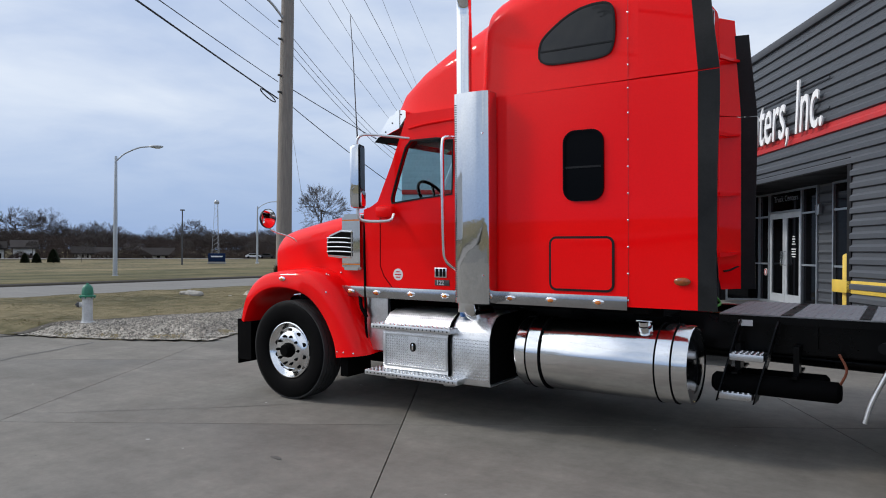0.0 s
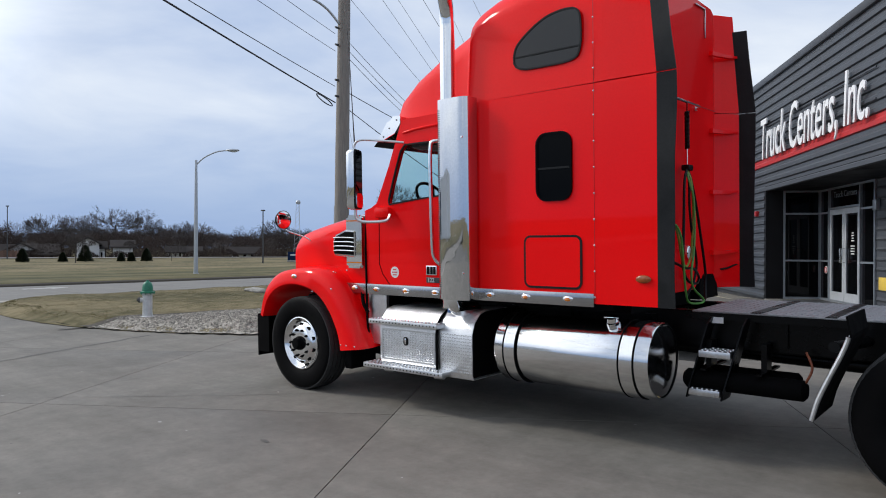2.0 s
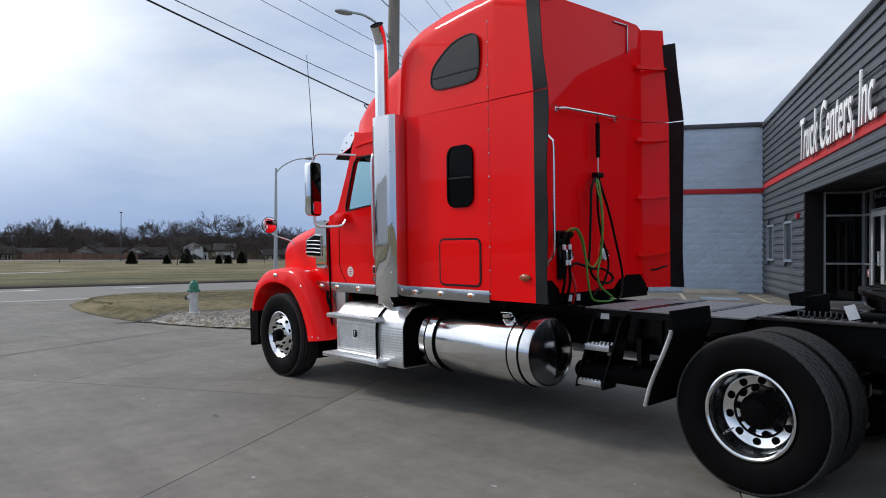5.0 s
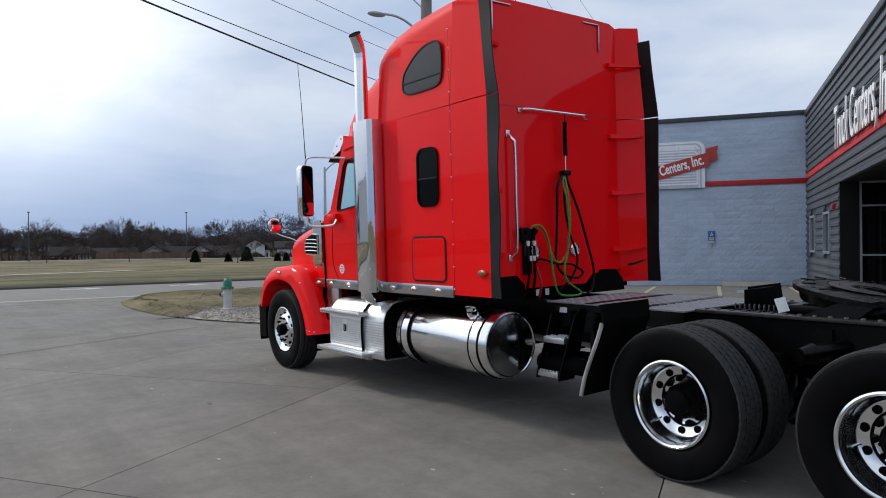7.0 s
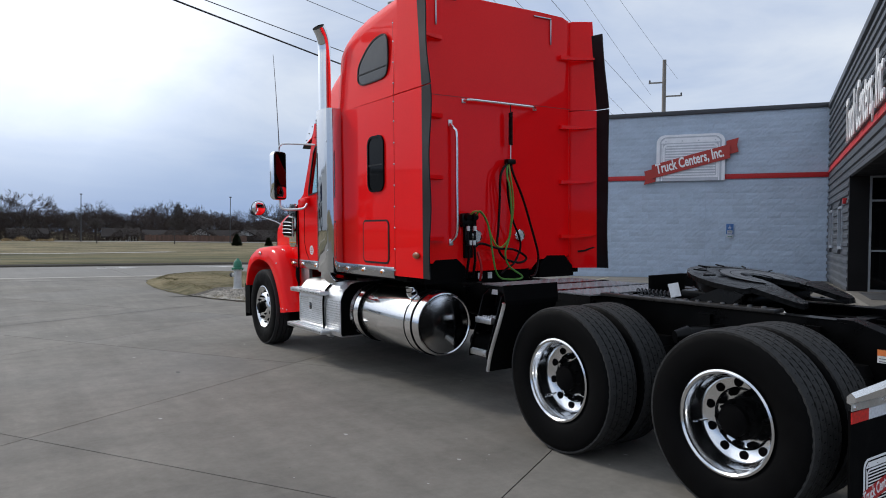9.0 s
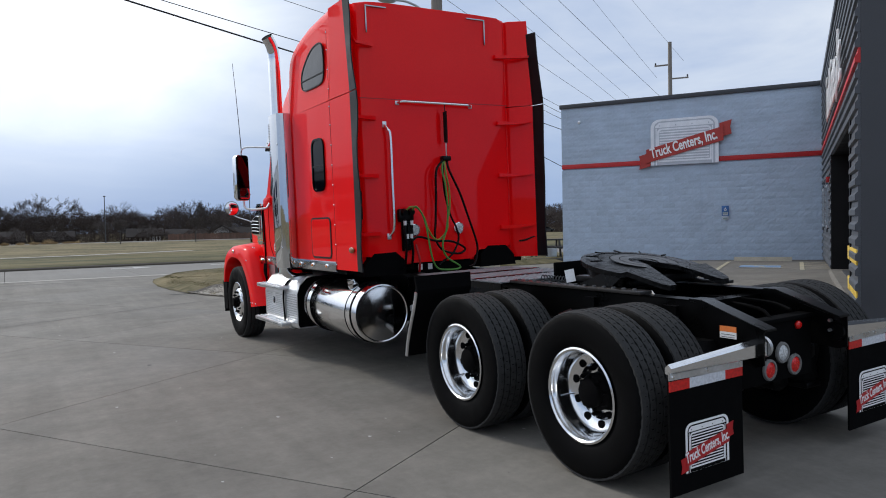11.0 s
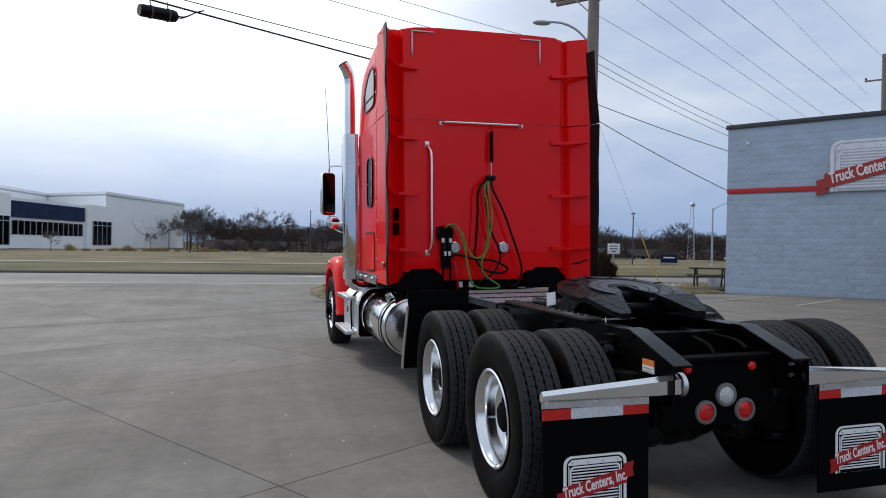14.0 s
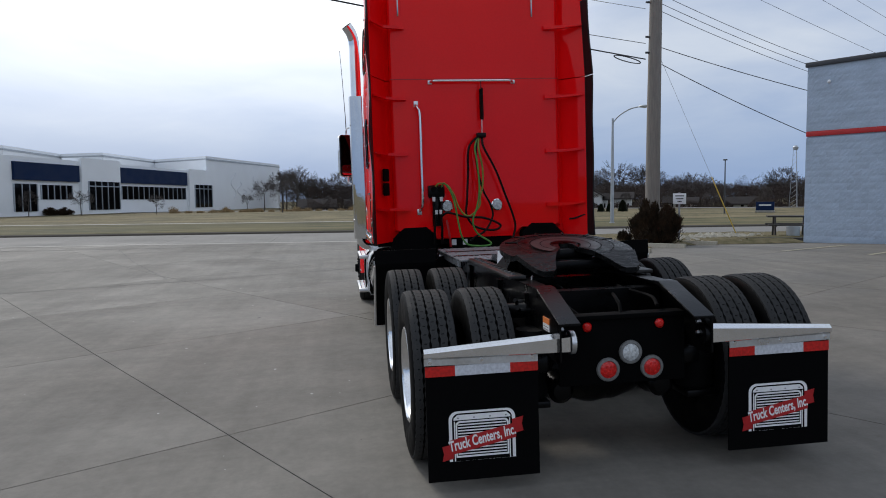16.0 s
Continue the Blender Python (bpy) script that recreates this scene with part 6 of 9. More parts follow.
# ---- tractor details ----
def build_steps():
    st = new("step_box")
    st.parent = truck
    bm = B()
    # box with a rolled top
    sec = [(-0.60, 0.42), (-1.13, 0.42), (-1.15, 0.45), (-1.15, 0.74), (-1.12, 0.84), (-1.05, 0.92), (-0.96, 0.945), (-0.60, 0.945)]
    prism(bm, sec, "x", 1.19, 1.905)
    part("box_body", bm, TREADPLATE, st, "bright tread plate step box", angle=40)
    bm = B()
    sec2 = [(-0.60, 0.36), (-1.12, 0.36), (-1.14, 0.40), (-1.14, 0.76), (-1.10, 0.86), (-1.02, 0.935), (-0.94, 0.955), (-0.60, 0.955)]
    inner = shrink(sec2, 0.008)
    cover = sec2[1:] + [(inner[7][0], 0.947), (-0.94, 0.946), (-1.016, 0.927), (-1.094, 0.855), (-1.132, 0.757), (-1.132, 0.402), (-1.116, 0.368), (-0.60, 0.368)][1:] + [sec2[0]]
    prism(bm, cover, "x", 1.93, 2.30)
    part("side_box", bm, TREADPLATE, st, "bright tread plate box cover", angle=40)
    bm = B()
    prism(bm, [(-0.60, 0.372), (-1.11, 0.372), (-1.128, 0.41), (-1.128, 0.75), (-1.08, 0.85), (-0.93, 0.94), (-0.60, 0.94)], "x", 1.935, 2.27)
    part("box_core", bm, BLACK_MATT, st, "dark inside of the box", smooth=False)
    # raised tread bars on the plates
    rnd = random.Random(2)
    bm = B()
    for i in range(17):
        for j in range(13):
            x, z = 1.96 + i * 0.0205, 0.42 + j * 0.027
            d = 0.0065 if (i + j) % 2 else -0.0065
            box(bm, x - 0.002, x + 0.002, -1.1435, -1.139, z - 0.009, z + 0.009, m=Matrix.Translation((x, 0, z)) @ pose(0, 0, 0, 0, 45 if d > 0 else -45, 0) @ Matrix.Translation((-x, 0, -z)))
    for i in range(31):
        for j in range(12):
            x, z = 1.235 + i * 0.0207, 0.475 + j * 0.0225
            if 1.48 < x < 1.58 and z > 0.58:
                continue
            box(bm, x - 0.0018, x + 0.0018, -1.1535, -1.149, z - 0.008, z + 0.008, m=Matrix.Translation((x, 0, z)) @ pose(0, 0, 0, 0, 45 if (i + j) % 2 else -45, 0) @ Matrix.Translation((-x, 0, -z)))
    t1 = part("tread_pattern", bm, ALU, st, smooth=False)
    t1["kind"] = "stuff"
    bm = B()
    ring_plate(bm, rrect(1.215, 1.885, 0.452, 0.745, 0.012), rrect(1.227, 1.873, 0.464, 0.733, 0.01), "y", -1.155, -1.148)
    part("door_seam", bm, ALU_DULL, st, smooth=False)
    bm = B()
    prism(bm, rrect(1.50, 1.555, 0.60, 0.68, 0.024), "y", -1.158, -1.148)
    lt = part("latch", bm, BLACK, st, "black latch recess")
    bm = B()
    box(bm, 1.518, 1.537, -1.164, -1.156, 0.612, 0.668, 0.004)
    part("latch_handle", bm, CHROME, lt)
    for z, x0, x1, y0 in ((0.835, 1.115, 1.975, -1.235), (0.415, 1.055, 2.055, -1.255)):
        sp = new("step")
        sp.parent = st
        bm = B()
        box(bm, x0, x1, y0, -1.0, z - 0.045, z, 0.006)
        part("step_plate", bm, ALU_DULL, sp, "ribbed aluminium step")
        n = int((x1 - x0) / 0.042)
        bm = B()
        for i in range(n):
            for j in range(4):
                cyl(bm, (x0 + 0.03 + i * 0.042, y0 + 0.03 + j * 0.05, z), (x0 + 0.03 + i * 0.042, y0 + 0.03 + j * 0.05, z + 0.006), 0.011, 0.008, 8)
        g = part("grip_studs", bm, ALU, sp, smooth=False)
        g["kind"] = "stuff"
        bm = B()
        for i in range(n):
            cyl(bm, (x0 + 0.03 + i * 0.042, y0 + 0.002, z - 0.024), (x0 + 0.03 + i * 0.042, y0 - 0.002, z - 0.024), 0.007, 0.007, 6)
        g = part("edge_dimples", bm, BLACK, sp, smooth=False)
        g["kind"] = "stuff"
    bm = B()
    tube(bm, curve_pts([(1.915, -1.16, 0.42), (1.917, -1.165, 0.74), (1.917, -1.12, 0.86), (1.917, -1.0, 0.95)], 5), 0.011, 6)
    part("strap", bm, BLACK_MATT, st)
    bm = B()
    cyl(bm, (2.0, -1.05, 0.94), (2.0, -1.06, 0.97), 0.035, 0.03, 16)
    part("filler_cap", bm, SIGN_BLUE, st, "blue filler cap")
    for x in (1.16, 1.80):
        bm = B()
        cyl(bm, (x, -1.05, 0.34), (x + 0.10, -1.05, 0.345), 0.035, 0.035, 12)
        part("bracket", bm, ALU_DULL, st)


build_steps()


def build_cab_details():
    # grab rail
    bm = B()
    tube(bm, curve_pts([(1.93, -1.02, 2.47), (1.86, -1.10, 2.475), (1.835, -1.125, 2.40), (1.835, -1.125, 2.0), (1.84, -1.12, 1.55), (1.855, -1.11, 1.42), (1.91, -1.07, 1.35), (1.95, -1.02, 1.32)], 5), 0.018, 10)
    part("grab_rail", bm, ALU, truck, "bright steel grab rail")
    # door handle and lower mirror bracket
    bm = B()
    box(bm, 1.04, 1.24, -1.075, -1.01, 1.80, 1.905, 0.025)
    part("mirror_bracket", bm, RED, truck, "red mirror bracket housing")
    mir = new("door_mirror")
    mir.parent = truck
    tm = pose(1.10, -1.335, 0, 0, 0, 26)
    bm = B()
    rings = []
    for x, d in ((-0.085, 0.035), (-0.078, 0.012), (-0.05, 0.0), (0.0, 0.0)):
        rings.append([(x, y, z) for y, z in rrect(-0.10 + d, 0.10 - d, 1.875 + d, 2.445 - d, 0.045)])
    loft(bm, rings)
    bmesh.ops.transform(bm, matrix=tm, verts=bm.verts)
    part("mirror_shell", bm, CHROME, mir, "chromed mirror shell")
    for nm, z0, z1, x0, x1, d, mt, lab in (("mirror_rim", 1.88, 2.44, 0.0, 0.012, 0.007, BLACK, ""), ("mirror_glass", 2.05, 2.425, 0.012, 0.015, 0.02, MIRROR, "flat mirror glass"), ("convex_glass", 1.895, 2.03, 0.012, 0.022, 0.02, CHROME, "small convex mirror glass")):
        bm = B()
        prism(bm, rrect(-0.10 + d, 0.10 - d, z0, z1, 0.035), "x", x0, x1)
        bmesh.ops.transform(bm, matrix=tm, verts=bm.verts)
        part(nm, bm, mt, mir, lab, smooth=False)
    bm = B()
    tube(bm, curve_pts([(1.05, -1.325, 2.44), (1.05, -1.325, 2.49), (1.08, -1.31, 2.53), (1.14, -1.26, 2.54), (1.28, -1.12, 2.528), (1.40, -1.01, 2.515)], 5), 0.011, 8)
    part("mirror_arm", bm, ALU_DULL, mir, "steel mirror arm")
    bm = B()
    tube(bm, curve_pts([(1.05, -1.325, 1.88), (1.055, -1.32, 1.80), (1.09, -1.28, 1.765), (1.18, -1.18, 1.76), (1.25, -1.10, 1.775), (1.255, -1.06, 1.83)], 5), 0.014, 8)
    part("mirror_arm", bm, ALU_DULL, mir, "steel mirror arm")
    bm = B()
    tube(bm, [(1.05, -1.32, 2.48), (1.04, -1.325, 2.70), (1.03, -1.345, 3.2), (1.015, -1.365, 3.60)], [0.008, 0.005, 0.004, 0.003], 6)
    part("antenna", bm, DARK_GREY, truck, "thin whip antenna")
    # convex wing mirror
    wm = new("wing_mirror")
    wm.parent = truck
    c = Vector((-0.36, -1.10, 1.815))
    bm = B()
    lathe(bm, [(0.0, -0.045), (0.06, -0.04), (0.095, -0.02), (0.103, 0.0), (0.103, 0.012)], 28, "x", c)
    part("mirror_shell", bm, BLACK, wm, "black round mirror shell")
    bm = B()
    lathe(bm, [(0.0, 0.030), (0.04, 0.027), (0.075, 0.019), (0.096, 0.011)], 28, "x", c)
    part("mirror_glass", bm, CHROME, wm, "round convex mirror glass")
    bm = B()
    tube(bm, curve_pts([(-0.37, -1.08, 1.72), (-0.34, -1.02, 1.68), (-0.25, -0.88, 1.62), (-0.20, -0.80, 1.55)], 4), 0.008, 8)
    part("mirror_post", bm, ALU, wm, "bright mirror post")
    # bonnet-side air intake
    it = new("air_intake")
    it.parent = truck
    y = -1.005
    bm = B()
    prism(bm, rrect(0.60, 0.825, 1.30, 1.84, 0.03), "y", y - 0.03, y + 0.09)
    bmesh.ops.bevel(bm, geom=[e for e in bm.edges if max(v.co.y for v in e.verts) < y], offset=0.02, segments=3, affect="EDGES")
    part("intake_panel", bm, CHROME, it, "chromed intake panel")
    for z in (1.352, 1.775):
        bm = B()
        box(bm, 0.605, 0.82, y - 0.034, y - 0.028, z, z + 0.013)
        part("amber_line", bm, AMBER, it, "amber lamp line", smooth=False)
    bm = B()
    prism(bm, [(0.42, 1.43), (0.72, 1.405), (0.735, 1.43), (0.735, 1.685), (0.60, 1.695), (0.44, 1.64), (0.405, 1.59), (0.405, 1.47)], "y", y - 0.045, y + 0.12)
    bmesh.ops.bevel(bm, geom=[e for e in bm.edges if max(v.co.y for v in e.verts) < y], offset=0.014, segments=3, affect="EDGES")
    part("grille_frame", bm, CHROME, it, "chromed louvre frame")
    bm = B()
    prism(bm, [(0.428, 1.448), (0.722, 1.436), (0.722, 1.665), (0.60, 1.671), (0.46, 1.625), (0.428, 1.58)], "y", y - 0.048, y - 0.04)
    part("grille_recess", bm, BLACK_MATT, it, "dark opening behind the louvres", smooth=False)
    for k in range(4):
        z = 1.478 + k * 0.044
        bm = B()
        tube(bm, curve_pts([(0.422, y - 0.045, z), (0.50, y - 0.056, z + 0.004), (0.65, y - 0.056, z + 0.002), (0.727, y - 0.045, z - 0.004)], 4), 0.0085, 8)
        part("louvre", bm, CHROME, it, "slim chromed louvre bar")
    # badge, model plate and round sticker on the door
    bm = B()
    box(bm, 1.675, 1.805, -1.024, -1.01, 1.255, 1.345, 0.004)
    em = part("door_badge", bm, ALU, truck, "bright badge plate")
    for k in range(3):
        bm = B()
        box(bm, 1.69 + 0.035 * k + (0.006 if k else 0), 1.716 + 0.035 * k + (0.006 if k else 0), -1.028, -1.023, 1.265, 1.335)
        part("badge_mark", bm, BLACK, em, "dark badge figure", smooth=False)
    bm = B()
    box(bm, 1.675, 1.83, -1.022, -1.01, 1.185, 1.235, 0.003)
    mp = part("model_plate", bm, DARK_GREY, truck, "dark model plate")
    text_mesh("lettering", "122", 0.055, 0.002, ALU_DULL, pose(1.735, -1.023, 1.192, 90), mp, "bright raised numerals", bold=0.002)
    bm = B()
    cyl(bm, (1.265, -1.0165, 1.272), (1.265, -1.0175, 1.272), 0.055, 0.055, 28)
    sk = part("door_sticker", bm, DECAL_WHITE, truck, "round pale sticker with pink print")
    for k, w in enumerate((0.04, 0.07, 0.05)):
        bm = B()
        box(bm, 1.265 - w / 2, 1.265 + w / 2, -1.019, -1.0175, 1.292 - k * 0.025, 1.302 - k * 0.025)
        part("text_bar", bm, REFLECT_RED, sk, smooth=False)
    # bonnet latch and side lamps
    bm = B()
    tube(bm, curve_pts([(0.80, -1.01, 1.06), (0.84, -1.035, 0.95), (0.90, -1.03, 0.86)], 4), 0.018, 8)
    part("bonnet_latch", bm, BLACK_MATT, truck)
    for x, z in ((0.20, 1.272), (0.42, 1.24)):
        bm = B()
        bmesh.ops.create_uvsphere(bm, u_segments=10, v_segments=6, radius=0.016, matrix=pose(x, -1.03, z))
        part("bolt_head", bm, CHROME, truck)
    for x in (0.66, 0.74, 0.86):
        bm = B()
        bmesh.ops.create_uvsphere(bm, u_segments=8, v_segments=5, radius=0.010, matrix=pose(x, -1.185, 0.53))
        part("bolt_head", bm, CHROME, truck)
    bm = B()
    box(bm, -0.64, -0.55, -0.70, -0.64, 1.28, 1.44, 0.02)
    part("headlamp_bezel", bm, CHROME, truck, "chromed lamp bezel")
    # roof moulding lines
    bm = B()
    tube(bm, curve_pts([(1.40, -1.018, 2.60), (1.6, -1.02, 2.625), (1.95, -1.02, 2.64), (2.30, -1.02, 2.645)], 4), 0.012, 6)
    part("drip_rail", bm, RED, truck)


build_cab_details()


def build_rear_wall():
    X = 3.675
    bm = B()
    tube(bm, curve_pts([(X, -0.483, 2.735), (X + 0.05, -0.44, 2.742), (X + 0.055, -0.3, 2.742), (X + 0.055, 0.22, 2.74), (X + 0.05, 0.36, 2.738), (X, 0.401, 2.73)], 4), 0.013, 8)
    hb = part("hose_bar", bm, ALU, truck, "bright horizontal hose bar")
    for y in (-0.483, 0.401):
        bm = B()
        box(bm, X - 0.002, X + 0.01, y - 0.022, y + 0.022, 2.715, 2.755, 0.003)
        part("bar_foot", bm, ALU_DULL, hb)
    bm = B()
    tube(bm, curve_pts([(X, -0.64, 2.505), (X + 0.045, -0.625, 2.46), (X + 0.06, -0.605, 2.38), (X + 0.06, -0.605, 1.9), (X + 0.06, -0.605, 1.55), (X + 0.045, -0.615, 1.45), (X, -0.636, 1.40)], 4), 0.016, 10)
    vb = part("grab_rail", bm, ALU, truck, "bright vertical grab rail")
    for z in (2.515, 1.395):
        bm = B()
        box(bm, X - 0.002, X + 0.01, -0.66, -0.615, z - 0.03, z + 0.03, 0.003)
        part("bar_foot", bm, ALU_DULL, vb)
    # air line support spring
    sp = new("hose_hanger")
    sp.parent = truck
    bm = B()
    pts = [(X + 0.06 + 0.017 * math.cos(k * 0.9), 0.045 + 0.017 * math.sin(k * 0.9), 2.66 - k * 0.0016) for k in range(200)]
    tube(bm, pts, 0.0062, 5)
    tube(bm, [(X + 0.06, 0.045, 2.735), (X + 0.06, 0.045, 2.65)], 0.005, 6)
    part("spring", bm, BLACK, sp, "black tension spring")
    bm = B()
    tube(bm, [(X + 0.06, 0.045, 2.34), (X + 0.06, 0.043, 2.20)], 0.006, 6)
    part("spring_hook", bm, ALU_DULL, sp)
    bm = B()
    box(bm, X + 0.03, X + 0.10, -0.02, 0.08, 2.15, 2.20, 0.01)
    part("hose_clamp", bm, BLACK, sp)
    # corner brackets
    for y, d in ((-0.80, 1), (0.627, -1)):
        bm = B()
        box(bm, X, X + 0.015, min(y, y + d * 0.235), max(y, y + d * 0.235), 3.662, 3.676, 0.003)
        box(bm, X, X + 0.015, min(y, y + d * 0.015), max(y, y + d * 0.015), 3.405, 3.662, 0.003)
        part("corner_bracket", bm, STRIP, truck, "bright angle bracket")
    for y in (-0.343, 0.195):
        bm = B()
        lathe(bm, [(0.062, 0.0), (0.062, 0.018), (0.052, 0.026), (0.047, 0.018)], 28, "x", (X, y, 1.447))
        lm = part("work_lamp", bm, CHROME, truck, "round chromed work lamp")
        bm = B()
        lathe(bm, [(0.0, 0.022), (0.03, 0.021), (0.047, 0.016)], 24, "x", (X, y, 1.447))
        part("lamp_lens", bm, CLEAR_LENS, lm, "clear lens")
    for z0 in (1.585, 1.73):
        bm = B()
        dv, nv = Vector((0.836, -0.548, 0)), Vector((0.548, 0.836, 0))
        base = Vector((3.735, -0.953, 0))
        out = rrect(0.0, 0.105, z0 - 0.01, z0 + 0.12, 0.02)
        loft(bm, [[base + dv * u + nv * k + Vector((0, 0, v)) for u, v in out] for k in (-0.01, 0.008)])
        part("vent", bm, BLACK_MATT, truck, "black cab vent")
    # air and electric couplings
    gl = new("air_couplings")
    gl.parent = truck
    bm = B()
    box(bm, X, X + 0.06, -0.545, -0.37, 1.535, 1.668, 0.02)
    box(bm, X, X + 0.03, -0.50, -0.40, 1.24, 1.56, 0.006)
    part("bracket", bm, BLACK, gl, "black coupling bracket")
    for y in (-0.492, -0.413):
        bm = B()
        cyl(bm, (X + 0.06, y, 1.64), (X + 0.10, y, 1.625), 0.034, 0.030, 14)
        cyl(bm, (X + 0.07, y, 1.56), (X + 0.08, y, 1.36), 0.014, 0.014, 10)
        part("coupling", bm, BLACK, gl)
        bm = B()
        cyl(bm, (X + 0.078, y, 1.545), (X + 0.08, y, 1.50), 0.018, 0.015, 10)
        part("fitting", bm, DECAL_WHITE, gl, "bright hose fitting")
        bm = B()
        cyl(bm, (X + 0.08, y * 0.6 - 0.175, 1.41), (X + 0.082, y * 0.6 - 0.175, 1.365), 0.017, 0.014, 10)
        part("fitting", bm, DECAL_WHITE, gl, "bright hose fitting")
        bm = B()
        tube(bm, [(X + 0.082, y * 0.6 - 0.175, 1.36), (X + 0.08, y, 1.22), (X + 0.04, y, 1.05)], 0.013, 8)
        part("coupling_tail", bm, BLACK, gl)

    def hose(off, ctrl, r, m, label):
        """Hose hanging at a set distance off the wall; ctrl runs along the wall."""
        bm = B()
        tube(bm, curve_pts([(X + off + (c[2] if len(c) > 2 else 0), c[0], c[1]) for c in ctrl], 8), r, 8)
        part("hose", bm, m, truck, label)
    hose(.115, [(-0.478, 1.645, -.03), (-0.44, 1.683), (-0.355, 1.665), (-0.288, 1.568), (-0.244, 1.445), (-0.176, 1.352), (-0.105, 1.345), (-0.019, 1.439), (-0.005, 1.546), (0.022, 1.653), (0.026, 1.832), (-0.010, 2.047), (0.01, 2.17, -.05)], 0.0095, YELLOW_HOSE, "yellow green electric cable")
    hose(.145, [(-0.414, 1.64, -.05), (-0.385, 1.685, -.02), (-0.325, 1.603), (-0.282, 1.463), (-0.251, 1.27), (-0.22, 1.13), (-0.163, 1.045), (-0.057, 1.025, .03), (0.06, 1.03, .04), (0.075, 1.06, .03), (-0.053, 1.155), (-0.098, 1.281), (-0.047, 1.439), (-0.019, 1.635), (-0.037, 1.902), (-0.050, 2.044, -.03), (0.0, 2.17, -.08)], 0.0095, GREEN_HOSE, "green air hose")
    hose(.095, [(0.0, 2.17, -.02), (-0.108, 2.046), (-0.125, 1.779), (-0.143, 1.513), (-0.153, 1.353), (-0.065, 1.225), (0.129, 1.18), (0.205, 1.231), (0.033, 1.311, .02), (-0.159, 1.327, .02), (-0.344, 1.377), (-0.413, 1.345, -.02)], 0.012, BLACK, "black air hose")
    hose(.095, [(0.04, 2.16, -.03), (0.049, 2.05), (0.167, 1.816), (0.263, 1.56), (0.359, 1.28), (0.356, 1.15), (0.303, 1.055, .02), (0.225, 1.035, .04)], 0.012, BLACK, "black air hose")
    hose(.105, [(0.02, 2.16, -.04), (-0.033, 2.047), (-0.026, 1.833), (0.03, 1.599), (0.101, 1.453), (0.123, 1.326), (0.046, 1.184), (-0.06, 1.12), (-0.12, 1.08)], 0.011, BLACK, "black cable")
    bm = B()
    tube(bm, curve_pts([(X + .015, 0.99, 1.265), (X + .06, 1.05, 1.275), (X + .11, 1.12, 1.305), (X + .13, 1.155, 1.30)], 5), 0.010, 8)
    part("hose", bm, BLACK, truck, "short black cable at the extender")
    bm = B()
    tube(bm, curve_pts([(X + .05, -0.36, 1.30), (X + .08, -0.34, 1.15), (X + .03, -0.32, 1.02)], 6), 0.012, 8)
    part("hose", bm, DECAL_RED, truck, "red air hose")
    # dark cab mounts below the wall
    bm = B()
    box(bm, 3.40, 3.64, -0.30, 0.36, 0.98, 1.12, 0.02)
    for sg in (-1, 1):
        prism(bm, [(sg * 0.46, 1.01), (sg * 0.94, 1.01), (sg * 0.92, 1.12), (sg * 0.81, 1.23), (sg * 0.57, 1.235), (sg * 0.47, 1.15)], "x", 3.45, 3.678)
    box(bm, 2.3, 3.6, -1.08, 1.08, 1.04, 1.088)
    part("cab_mount", bm, BLACK_MATT, truck, "dark sleeper mounts")
    for y in (-0.30, -0.18):
        bm = B()
        box(bm, 3.642, 3.648, y, y + 0.05, 1.03, 1.09)
        part("label_plate", bm, DECAL_WHITE, truck, "small white label", smooth=False)


build_rear_wall()


